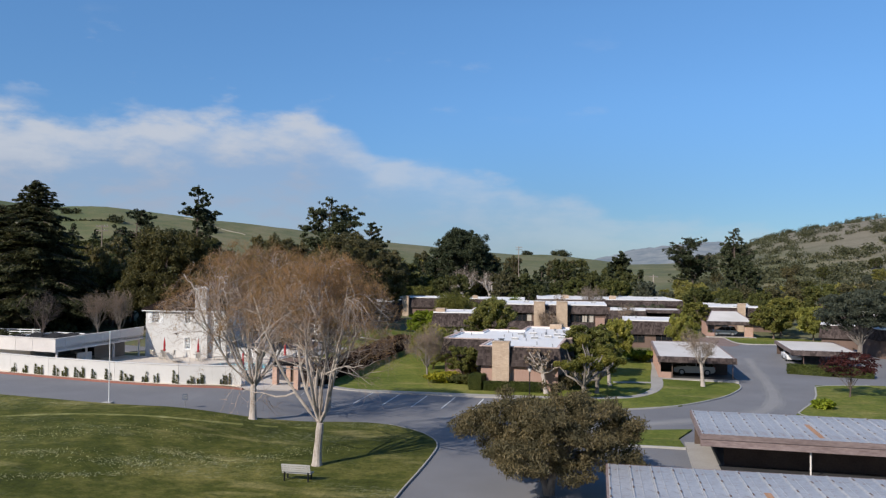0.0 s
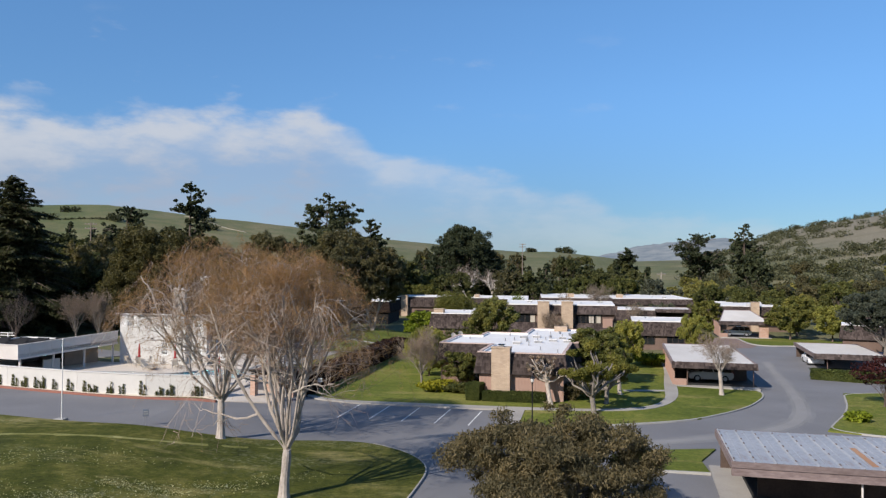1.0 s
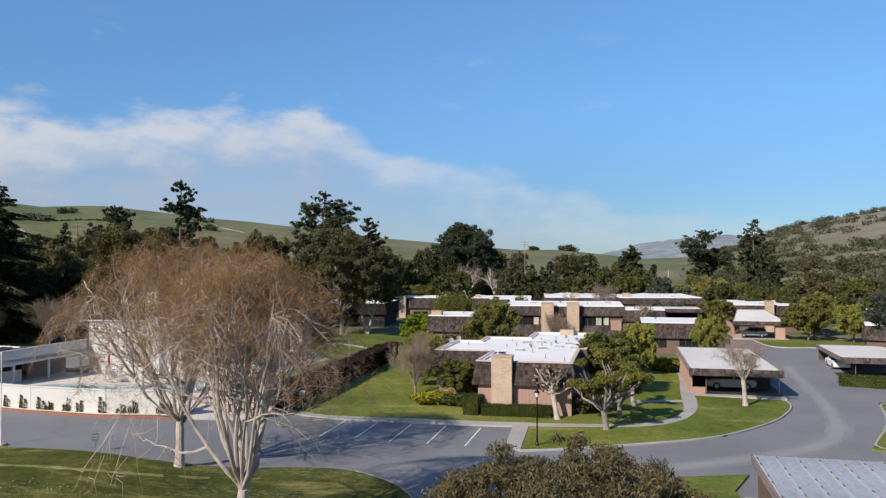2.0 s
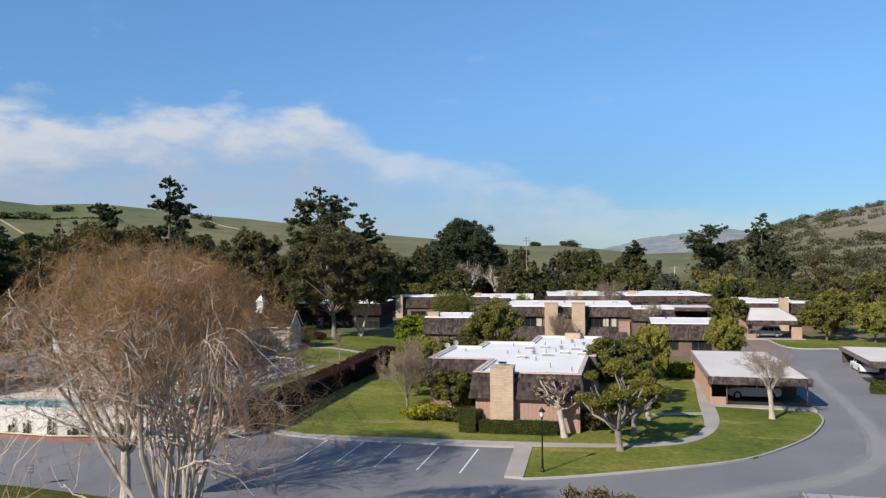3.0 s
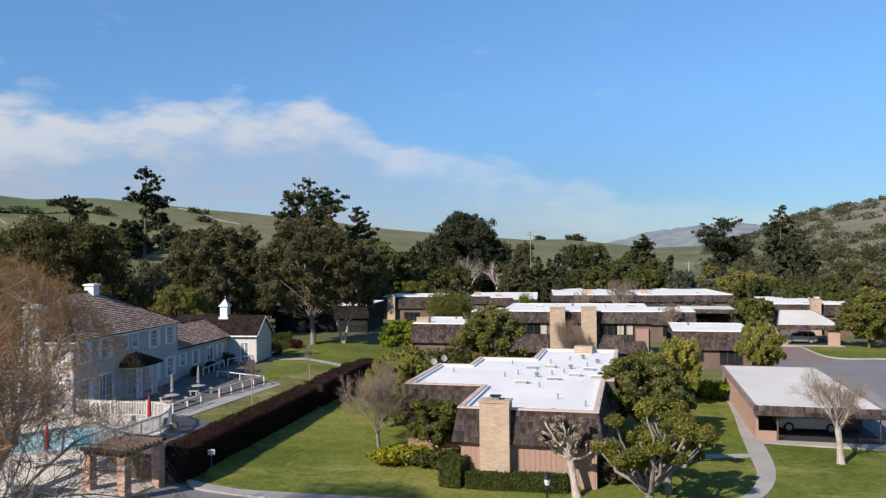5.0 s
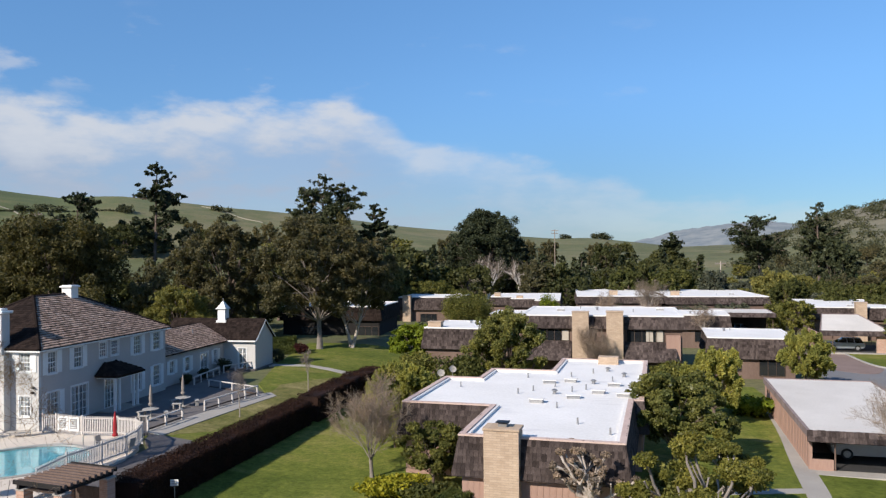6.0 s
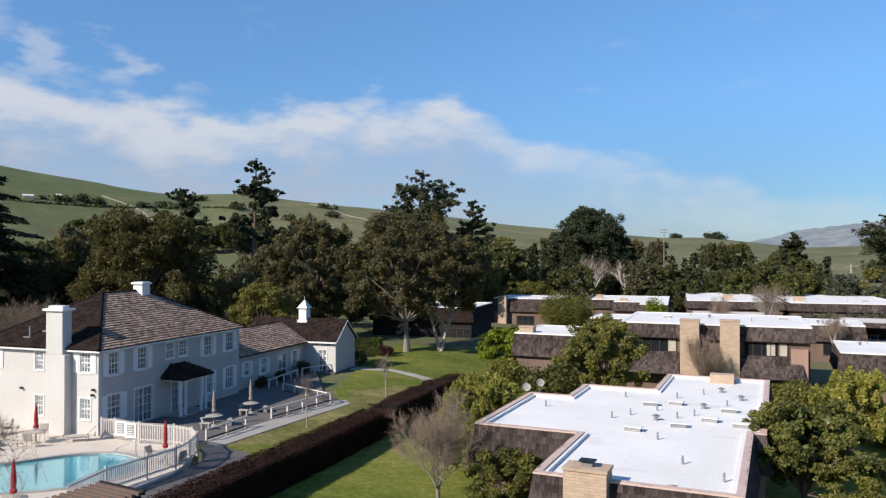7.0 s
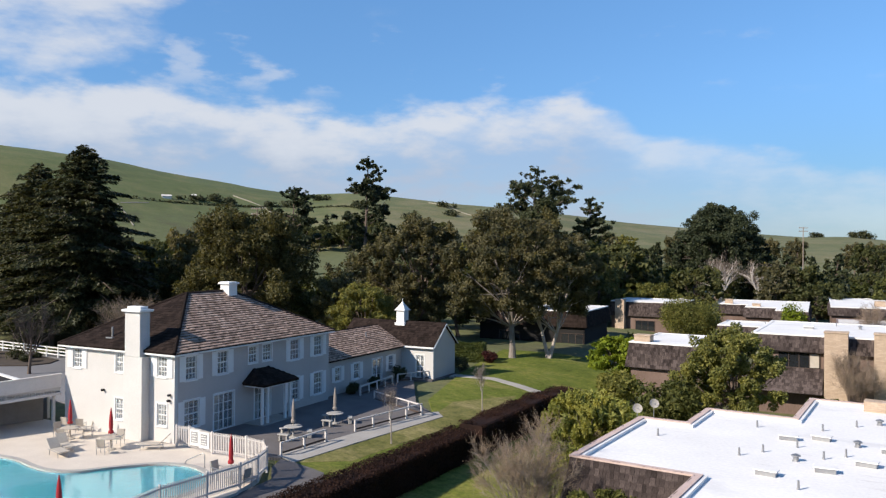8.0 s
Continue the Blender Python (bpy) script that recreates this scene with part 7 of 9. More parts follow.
bare_tree(19.2, 82.0, 5.9, 31, "small bare white-stemmed tree beside the carport", girth=0.2, fork_at=2.2, limbs=6, twig=M_GREYTWIG, lean=0.75, reach=2.6, plan=[(6, 0.6, 0.7, 0.06, 0.1, 6), (6, 0.6, 0.75, 0.04, 0.12, 4), (6, 0.6, 0.75, 0.02, 0.14, 3), (0, 0, 0, 0.0, 0.15, 3)], z=-0.2, buds=5000, shoot=L_GREYSHOOT)
bare_tree(-10.3, 82.0, 5.6, 32, "wispy grey bare tree beside the house", girth=0.12, fork_at=0.9, limbs=9, twig=M_GREYTWIG, bark=M_GREYBARK, lean=0.75, reach=3.2, plan=[(6, 0.62, 0.6, 0.06, 0.08, 5), (6, 0.6, 0.6, 0.06, 0.1, 4), (6, 0.6, 0.6, 0.05, 0.12, 3), (0, 0, 0, 0.05, 0.12, 3)], buds=12000, shoot=L_GREYSHOOT)
for x, y, s in ((-23.6, 93.2, 41), (-22.3, 105.1, 42)):
    bare_tree(x, y, 3.7, s, "slender staked bare sapling on the lawn", girth=0.045, fork_at=1.5, limbs=6, twig=M_GREYTWIG, bark=M_LIMB, lean=0.4, plan=[(5, 0.6, 0.5, 0.12, 0.1, 4), (5, 0.6, 0.5, 0.1, 0.1, 3), (4, 0.6, 0.5, 0.1, 0.1, 3), (0, 0, 0, 0.05, 0.12, 3)], group="saplings", name="sapling", reach=1.6)
bare_tree(3.9, 116.5, 6.0, 43, "russet bare tree in front of the two-storey house", girth=0.1, fork_at=0.5, limbs=10, twig=M_TWIG, bark=M_BARK, lean=0.6, plan=FINE, buds=14000, z=0, shoot=L_GREYSHOOT)

hedge("hedge", [(-20.3, 72.6), (-20.1, 78), (-19.6, 85), (-19.1, 94.6)], 1.6, 1.75, L_HEDGE, 62000, 0.042, 51, "long clipped dark maroon hedge", uneven=0.05)
hedge("hedge", [(-18.9, 95.3), (-18.3, 107.5), (-17.2, 112)], 1.8, 1.95, L_HEDGE, 44000, 0.042, 49, "clipped dark maroon hedge, bulging and uneven at the top", uneven=0.1)
hedge("hedge", [(-4.9, 75.0), (-3.7, 74.6)], 1.6, 1.5, L_BOX, 9000, 0.05, 52, "square clipped green hedge by the chimney")
hedge("hedge", [(-3.6, 74.3), (2.0, 73.9)], 0.9, 0.85, L_BOX, 14000, 0.05, 53, "low clipped green hedge under the house wall")
hedge("hedge", [(32.4, 96.2), (37.0, 94.0), (41, 93)], 1.6, 1.0, L_BOX, 5000, 0.09, 54, "clipped green hedge in front of the low carport")
shrub(-8.2, 78.6, 4.4, 2.4, 1.4, L_YELLOW, 2600, 0.12, 55, "bright yellow-green low shrub border")
shrub(-6.2, 78.2, 3.6, 2.6, 1.2, L_GREEN, 2600, 0.12, 56, "dark green low shrub in the border")
leafy_tree(-6.4, 80.6, 4.0, 4.4, L_OLIVE, 14000, 0.085, 57, "rounded olive-green shrub tree by the house wall", clear=0.1, girth=0.1, z=0, lobes=14)
leafy_tree(-11.8, 96.0, 5.3, 6.6, L_FEATHER, 30000, 0.075, 58, "feathery yellow-green shrub tree beside the roof", clear=0.04, girth=0.1, z=0, lobes=22, droop=0.6, long=2.0, lump=0.75)
leafy_tree(-10.5, 89.0, 3.6, 4.0, L_FEATHER, 15000, 0.07, 59, "feathery yellow-green shrub below the roof edge", clear=0.03, girth=0.1, z=0, lobes=18, droop=0.6, long=2.0, lump=0.78)
shrub(-12.5, 103, 5.5, 5, 4.2, L_FEATHER, 4200, 0.15, 60, "loose olive-green shrub beyond the roof")
shrub(-8.6, 108, 5.5, 5, 4.4, L_GREEN, 4200, 0.15, 61, "green shrub beyond the roof")
shrub(4.4, 75.6, 2.6, 1.8, 2.0, L_BRONZE, 3200, 0.1, 62, "low reddish shrub at the wall foot")
shrub(6.4, 77.3, 2.8, 2.2, 2.6, L_MAGNOLIA, 3600, 0.11, 63, "bronze shrub under the pollarded trees")
leafy_tree(12.3, 99.5, 6.2, 5.4, L_FEATHER, 24000, 0.085, 64, "feathery light-green tree behind the magnolia", clear=0.1, girth=0.14, z=0, lobes=20, droop=0.6, long=2.0, lump=0.8)
shrub(15.6, 103.2, 4.6, 3.0, 1.8, L_LIME, 3600, 0.14, 65, "yellow-green shrubs behind the lawn")
shrub(11.0, 111, 5.0, 4.0, 3.6, L_OLIVE, 3200, 0.14, 66, "olive shrubs behind the lawn")
leafy_tree(23.6, 115.6, 6.0, 5.6, L_FEATHER, 26000, 0.09, 67, "feathery willow-like tree beyond the carport", clear=0.08, girth=0.12, z=-0.1, lobes=20, droop=0.9, long=2.2, lump=0.8)
leafy_tree(-16.6, 126.0, 5.2, 6.4, L_LIME, 5200, 0.2, 68, "bright lime-green rounded tree", clear=0.05, girth=0.14, z=0.3, lobes=16)
shrub(-15.6, 166.5, 9.6, 8.6, 7.6, L_OLIVE, 24000, 0.11, 69, "broad dome-shaped green bush beside a flat roof", lobes=16)
shrub(27.2, 70.6, 1.8, 1.6, 0.9, L_LIME, 900, 0.14, 70, "bright spiky green shrub on the lawn corner", long=1.8)
leafy_tree(32.4, 78.0, 4.6, 6.6, L_RUST, 3000, 0.11, 71, "small dark maroon-leaved tree on the lawn", clear=0.35, girth=0.09, z=-0.28, lobes=12)
leafy_tree(46.5, 110.5, 10.4, 12.0, L_GREY, 18000, 0.16, 72, "grey-green oak with a pale bare trunk", "oak_tree", bark=M_GREYBARK, girth=0.4, clear=0.3, z=-0.2, lobes=20)
bare_tree(19.5, 146, 6.2, 73, "far small bare pale tree", girth=0.14, fork_at=1.6, limbs=9, twig=M_GREYTWIG, lean=0.5, plan=FINE, buds=5000, shoot=L_GREYSHOOT, z=0)
bare_tree(14.6, 172, 9.6, 74, "far bare tree with pale brown twigs", girth=0.2, fork_at=1.8, limbs=10, twig=M_GREYTWIG, lean=0.6, plan=FINE, buds=14000, shoot=L_GREYSHOOT, z=0)
bare_tree(8.0, 169, 7.2, 80, "far bare tree with reddish twigs", girth=0.16, fork_at=1.2, limbs=9, twig=M_TWIG, lean=0.6, plan=FINE, buds=8000, shoot=L_GREYSHOOT, z=0)
leafy_tree(-26.4, 194, 8.6, 12.5, L_OLIVE, 16000, 0.15, 126, "broad yellow-olive tree behind the far house", clear=0.05, girth=0.2, z=0, lobes=20)
for x, y, s, h in ((-20.2, 246, 75, 14.5), (-11.8, 248, 76, 13.5)):
    bare_tree(x, y, h, s, "far pale bare tree before the dark woods", girth=0.42, fork_at=2.0, limbs=10, bark=M_WHITEBARK, twig=M_GREYTWIG, lean=0.9, limb_girth=0.5, plan=[(5, 0.6, 0.7, 0.08, 0.14, 5), (5, 0.6, 0.55, 0.08, 0.12, 3), (4, 0.6, 0.55, 0.05, 0.12, 3), (0, 0, 0, 0.02, 0.15, 3)], z=1.0)
bare_tree(-67.5, 99.0, 8.6, 77, "grey-brown bare tree beside the drive", girth=0.16, fork_at=1.8, limbs=9, twig=M_BARK, bark=M_BARK, lean=0.95, plan=FINE, z=1.0, group="bare trees behind the house")
bare_tree(-59.5, 105.5, 8.4, 78, "grey-brown bare tree behind the big house", girth=0.14, fork_at=1.2, limbs=10, twig=M_GREYTWIG, bark=M_GREYBARK, lean=0.5, plan=FINE, z=1.0, group="bare trees behind the house", buds=7000, shoot=L_GREYSHOOT)
bare_tree(-63.5, 106.5, 8.0, 79, "russet-grey bare tree behind the big house", girth=0.14, fork_at=1.2, limbs=9, twig=M_TWIG, bark=M_GREYBARK, lean=0.5, plan=FINE, z=1.0, group="bare trees behind the house", buds=6000, shoot=L_GREYSHOOT)

leafy_tree(27, 168, 5.4, 7.5, L_GREY, 4200, 0.22, 111, "grey-green shrub tree before the far roofs", clear=0.05, girth=0.12, z=0, lobes=12)
leafy_tree(34.5, 158, 6.6, 6.4, L_OLIVE, 4600, 0.2, 112, "olive-green tree before the far roofs", clear=0.1, girth=0.14, z=0, lobes=14)
leafy_tree(-3.0, 168, 4.2, 4.6, L_LIME, 2600, 0.2, 113, "small lime-green tree before the far roofs", clear=0.05, girth=0.1, z=0, lobes=10)
leafy_tree(48.5, 150, 7.6, 8.0, L_OLIVE, 6000, 0.2, 114, "rounded olive-green tree beyond the road", clear=0.1, girth=0.18, z=0, lobes=16)
leafy_tree(50.2, 138, 6.6, 6.6, L_FEATHER, 9000, 0.13, 125, "feathery light-green tree beyond the road", clear=0.05, girth=0.14, z=0, lobes=18, droop=0.5, long=1.6)
leafy_tree(44.4, 141, 6.6, 7.0, L_OLIVE, 9000, 0.18, 115, "rounded green tree beyond the road", clear=0.1, girth=0.18, z=0, lobes=16)
shrub(-14.5, 117, 6, 4, 3.4, L_OLIVE, 3600, 0.15, 116, "olive shrubs below the flat roof")
shrub(-9.5, 118.5, 6, 3, 3.0, L_GREEN, 3200, 0.15, 117, "green shrubs below the flat roof")
shrub(1.5, 117.5, 4, 2.4, 2.2, L_GREEN, 2400, 0.14, 118, "green shrubs below the two-storey house")
shrub(10.5, 117.2, 6, 2.4, 2.0, L_OLIVE, 2600, 0.14, 119, "olive shrubs below the two-storey house")
hedge("hedge", [(-36.4, 127.6), (-32.0, 128.4)], 1.6, 1.9, L_BOX, 5000, 0.09, 120, "clipped dark green hedge before the oaks")
for k, (x, y, w, h) in enumerate(((-34.2, 105.0, 1.6, 1.2), (-34.3, 108.6, 1.4, 1.0), (-34.0, 112.6, 2.0, 1.6), (-31.4, 120.6, 2.6, 1.8))):
    shrub(x, y, w, w * 0.7, h, L_CEDAR, 1800, 0.07, 170 + k, "dark leafy shrub at the foot of the wing")
shrub(-31.0, 127.4, 1.8, 1.4, 1.6, L_RUST, 1400, 0.09, 121, "reddish-brown shrubs at the lawn edge")

for k, (x, y, w, h, leaf, said) in enumerate(((-8.6, 170.2, 4.6, 3.6, L_OLIVE, "olive-green shrub before the far roofs"), (-1.9, 171.2, 4.0, 7.4, L_LIME, "bright yellow-green upright shrub before the far roofs"), (9.0, 179.4, 5.5, 4.2, L_GREY, "grey-green shrub before the far roofs"), (15.5, 178, 4.5, 3.4, L_OLIVE, "olive-green shrub before the far roofs"), (23.0, 176.6, 6.5, 4.6, L_GREY, "broad grey-green shrub before the far roofs"), (29.5, 177, 4.5, 3.8, L_GREEN, "green shrub before the far roofs"), (35.5, 173, 5.5, 5.0, L_OLIVE, "tall olive-green shrub before the far roofs"), (11.5, 141, 4.5, 3.4, L_GREEN, "green shrub behind the two-storey house"), (-16.5, 139, 6, 4.2, L_OLIVE, "olive-green shrub by the far lawn"), (14.8, 119.4, 2.6, 2.2, L_GREEN, "green shrub between two houses"), (25.6, 133.0, 3.2, 2.6, L_OLIVE, "olive-green shrub beside the far carport"))):
    shrub(x, y, w, w * 0.8, h, leaf, 2600, 0.16, 140 + k, said)

# tall landmarks
leafy_tree(-30.3, 132.4, 18.4, 15.0, L_GREYOAK, 50000, 0.16, 81, "tall spreading grey-olive evergreen with forked grey trunk", "oak_tree", bark=M_GREYBARK, girth=0.36, clear=0.13, lobes=34, z=1.1, spread=0.78, lump=0.74)
leafy_tree(-26.6, 134.4, 15.5, 12.0, L_GREYOAK, 36000, 0.16, 82, "spreading grey-olive evergreen with slim forked pale trunk", "oak_tree", bark=M_LIMB, girth=0.22, clear=0.2, lobes=24, z=1.1, trunks=2, spread=0.74, lump=0.78)
leafy_tree(-46.5, 140, 18.6, 14.0, L_GREYOAK, 42000, 0.17, 83, "tall dark evergreen oak", "oak_tree", girth=0.45, clear=0.12, lobes=26, z=1.0, spread=0.72, lump=0.8)
leafy_tree(-41.0, 168, 20.0, 16.0, L_OAK, 40000, 0.2, 84, "tall dark evergreen oak behind the lawn", "oak_tree", girth=0.45, clear=0.15, lobes=26, z=1.0, spread=0.72, lump=0.8)
leafy_tree(-60, 122, 18.6, 17.0, L_OAK, 52000, 0.17, 85, "great dark magnolia behind the big house", "magnolia_tree", girth=0.45, clear=0.05, lobes=26, z=1.0)
leafy_tree(-45.5, 124, 9.6, 9.0, L_TAWNY, 22000, 0.12, 86, "rounded olive-yellow tree behind the wing", girth=0.3, clear=0.08, lobes=18, z=1.0)
leafy_tree(-23.2, 266, 28.5, 21.0, L_DARK, 60000, 0.27, 87, "huge domed dark pine", "pine_tree", girth=0.7, clear=0.1, lobes=46, z=1.0, spread=0.84, lump=1.0, tiered=True)
cedar(-78.8, 114.5, 25.0, 20.0, 88, "tall dark conical cedar behind the drive", 80000, 0.19)
cedar(-86.0, 115.2, 21.0, 17.0, 89, "dark conical cedar beside the tall one", 46000, 0.2)
cedar(-91.0, 115.5, 23.5, 18.0, 90, "dark spreading cedar above the fence", 42000, 0.21)
cedar(-97.0, 118.0, 21.0, 18.0, 99, "low dark spreading cedar", 26000, 0.2)
pine(-85.5, 187.3, 33.0, 11.0, 91, "tall ragged dark pine", 15600, 0.26, clear=0.38, gaps=0.42, taper=False, z=0.5, tiers=11)
pine(-58.9, 218.6, 32.5, 19.0, 92, "tall open-crowned dark pine", 16800, 0.29, clear=0.42, gaps=0.42, taper=False, z=0.5, tiers=10)
pine(-45.8, 221.8, 25.0, 9.0, 93, "ragged dark pine among the woods", 10800, 0.26, clear=0.35, gaps=0.2, taper=False, z=0.5, tiers=9)
pine(-96.4, 177.7, 25.8, 12.0, 94, "ragged dark pine among the woods", 11400, 0.26, clear=0.45, gaps=0.3, taper=False, z=0.5, tiers=8)
pine(67.7, 255.7, 26.0, 12.0, 95, "ragged dark pine beyond the houses", 12600, 0.29, clear=0.35, gaps=0.22, taper=False, tiers=10)
pine(68.0, 321.0, 26.0, 20.0, 96, "broad ragged pine beyond the houses", 14400, 0.31, clear=0.25, gaps=0.2, taper=False, tiers=10)
pine(46.5, 387.0, 19.0, 11.0, 97, "ragged pine beyond the houses", 12000, 0.31, clear=0.3, gaps=0.2, taper=False, tiers=10)
leafy_tree(60.1, 217.9, 17.0, 10.5, L_DARK, 7000, 0.36, 98, "dark rounded conifer beyond the houses", "pine_tree", girth=0.35, clear=0.06, lobes=18)

# woods: a few grown trees, repeated at other sizes and turns
PROTO = []
for k, (x, y, h, w, leaf, said) in enumerate(((-20, 205, 11.5, 11, L_WOOD, "dark evergreen oak"), (-6, 212, 12.5, 10, L_GREYOAK, "grey-olive tree"), (14, 208, 11, 9, L_GREEN, "green tree"), (32, 206, 10.5, 9, L_GREY, "grey-green tree"), (44, 208, 10, 10, L_TAWNY, "bright yellow-olive tree"))):
    PROTO.append(leafy_tree(x, y, h, w, leaf, 3000, 0.38, 101 + k, said + " in the far woods", "oak_tree", girth=0.3, clear=0.06, lobes=14, group="far woods"))
    PROTO.append(leafy_tree(x * 1.2 - 60 if k < 2 else x + 46, 150 + 5 * k, h, w, leaf, 5800, 0.25, 131 + k, said + " in the near woods", "oak_tree", girth=0.3, clear=0.06, lobes=17, group="near woods"))
PROTO.append(tagged(pine(4, 226, 13.5, 8, 105, "dark conifer in the woods", 2400, 0.5, clear=0.06, tiers=12), group="far woods"))


def scatter(zone, number, kinds, sizes, seed, keep=lambda x, y: True, apart=4.0):
    rnd = random.Random(seed)
    done, tries = [], 0
    while len(done) < number and tries < number * 60:
        tries += 1
        x, y = rnd.uniform(zone[0], zone[1]), rnd.uniform(zone[2], zone[3])
        if not keep(x, y) or any((x - a) ** 2 + (y - b) ** 2 < apart ** 2 for a, b in done):
            continue
        done.append((x, y))
        s = rnd.uniform(*sizes)
        m = pose(x, y, land(x, y), 0, 0, rnd.uniform(0, 360)) @ Matrix.Diagonal((s * rnd.uniform(0.9, 1.15), s * rnd.uniform(0.9, 1.15), s * rnd.uniform(0.85, 1.15), 1))
        copy_thing(PROTO[rnd.choice(kinds)], m)


def in_gap(x, y):
    """The break in the western woods through which the green field shows."""
    a = math.degrees(math.atan2(x - 1, y - 50))
    return (-39.5 < a < -27.5 and 118 < y < 175) or (-37.0 < a < -29.5 and y > 174)


scatter((-120, -44, 118, 192), 36, (1, 1, 1, 3, 10), (0.8, 1.15), 201, lambda x, y: abs(x + 60) + abs(y - 122) > 9 and not in_gap(x, y), 6.5)
scatter((-76, -44, 126, 168), 16, (1, 3, 5), (0.62, 0.8), 209, in_gap, 5.0)
scatter((-78, -62, 128, 160), 8, (1, 1, 3), (0.95, 1.2), 202, lambda x, y: not in_gap(x, y), 4.5)
scatter((-46, -33, 168, 200), 7, (1, 1, 0), (0.9, 1.3), 203, lambda x, y: True, 6.0)
scatter((-60, 40, 202, 300), 46, (0, 0, 4, 6, 10, 10), (0.75, 1.1), 204, lambda x, y: (abs(x + 23) > 7 or y > 275 or y < 255) and not (-27 < x < -7 and y < 253) and not (30 < x < 42 and y < 233), 6.5)
scatter((40, 130, 178, 310), 44, (8, 2, 8, 8, 6, 2), (0.5, 0.74), 205, lambda x, y: True, 7.0)
scatter((47, 112, 112, 180), 34, (9, 9, 3, 9, 5), (0.5, 0.7), 206, lambda x, y: not (48 < x < 70 and (108 < y < 153)) and x > 49 + (170 - y) * 0.05, 6.0)
scatter((62, 190, 225, 320), 40, (8, 2, 8, 6), (0.5, 0.78), 211, lambda x, y: x < 20 + (y - 60) * 0.62, 6.0)
scatter((38, 60, 176, 200), 8, (9, 5), (0.6, 0.9), 207, lambda x, y: True, 5.0)
scatter((-190, 60, 330, 430), 32, (0, 2, 6, 8), (0.85, 1.3), 208, lambda x, y: not in_gap(x, y), 9.0)
scatter((60, 260, 310, 400), 22, (0, 2, 6, 8), (0.5, 0.75), 210, lambda x, y: True, 9.0)


def bearing_of(x, y):
    return math.degrees(math.atan2(x, y - 40))


scatter((-265, -150, 300, 400), 44, (0, 0, 6, 10), (0.8, 1.2), 212, lambda x, y: -43 < bearing_of(x, y) < -24 and 371 < math.hypot(x, y - 40) < 398, 5.0)
scatter((-150, -70, 118, 200), 30, (1, 1, 1, 3), (1.15, 1.5), 213, lambda x, y: -50 < math.degrees(math.atan2(x - 1, y - 50)) < -40.5 and 118 < math.hypot(x, y - 50) < 180, 6.5)


def hillside_scrub(seed):
    """Dark oaks and scrub over the right-hand slope, and a hedgerow with trees across the left one; too far and many to count."""
    rnd, rng = random.Random(seed), np.random.default_rng(seed)
    clumps = []
    for i in range(1700):
        az, r = rnd.uniform(12, 62), rnd.uniform(330, 800)
        x, y = r * math.sin(radians(az)), 40 + r * math.cos(radians(az))
        thick = noise.noise(Vector((x, y, 3)) / 75) + 0.5 * noise.noise(Vector((x, y, 8)) / 24)
        if thick < -0.12 - 0.3 * (1 - smooth01((r - 340) / 90)):
            continue
        s = rnd.uniform(1.8, 4.4)
        for _ in range(3):
            clumps.append((x + rnd.gauss(0, s * 0.7), y + rnd.gauss(0, s * 0.7), land(x, y) + s * 0.3, s, s, s * 0.75))
    scrub = blades_mesh("hillside_trees", leaf_cloud(clumps, len(clumps) * 45, 0.62, rng, 0.5), L_SCRUB)
    tagged(scrub, "olive scrub and oaks over the far slope", "trees", kind="stuff")
    clumps = []
    row = [(-362, 360), (-348, 386), (-343, 401), (-338, 417), (-334, 436), (-329, 448), (-326, 463), (-318, 471), (-300, 486), (-277, 489)]
    for (ax, ay), (bx, by) in zip(row, row[1:]):
        for k in range(14):
            f = (k + rnd.random()) / 14
            x, y = ax + (bx - ax) * f, ay + (by - ay) * f
            s = rnd.uniform(0.6, 1.05)
            clumps.append((x, y, land(x, y) + s * 0.5, s * 1.5, s * 1.5, s * 0.9))
    for x, y, s in ((-349, 427, 4.2), (-345, 431, 3.6), (-342, 436, 2.4), (-328, 457, 3.2), (-324, 470, 3.6), (-318, 478, 3.0), (-352, 410, 2.4), (-351, 418, 2.6), (-353, 402, 2.2), (-335, 519, 3.6), (-330, 524, 3.0), (-277, 489, 3.8), (-283, 494, 3.0), (-234, 475, 3.6), (-225, 523, 3.4), (-228, 528, 2.8), (-253, 563, 3.6), (-246, 566, 2.8), (30, 700, 4.5), (24, 702, 3.6), (36, 704, 3.4), (-4, 700, 3.0), (2, 702, 2.4)):
        for _ in range(4):
            clumps.append((x + rnd.gauss(0, s * 0.6), y + rnd.gauss(0, s * 0.6), land(x, y) + s * 0.5, s * 0.9, s * 0.9, s * 0.75))
    # scrub where the fields meet the woods
    for i in range(260):
        az, r = rnd.uniform(-58, 6), rnd.uniform(265, 350)
        x, y = r * math.sin(radians(az)), 40 + r * math.cos(radians(az))
        s = rnd.uniform(1.5, 3.6)
        if not in_gap(x, y):
            clumps.append((x, y, land(x, y) + s * 0.5, s * 1.4, s * 1.4, s * 0.85))
    ob = blades_mesh("hedgerow_trees", leaf_cloud(clumps, len(clumps) * 60, 0.7, rng, 0.5), L_CEDAR)
    return tagged(ob, "dark hedgerow and field trees on the grassy hill", "trees", kind="stuff")


hillside_scrub(300)


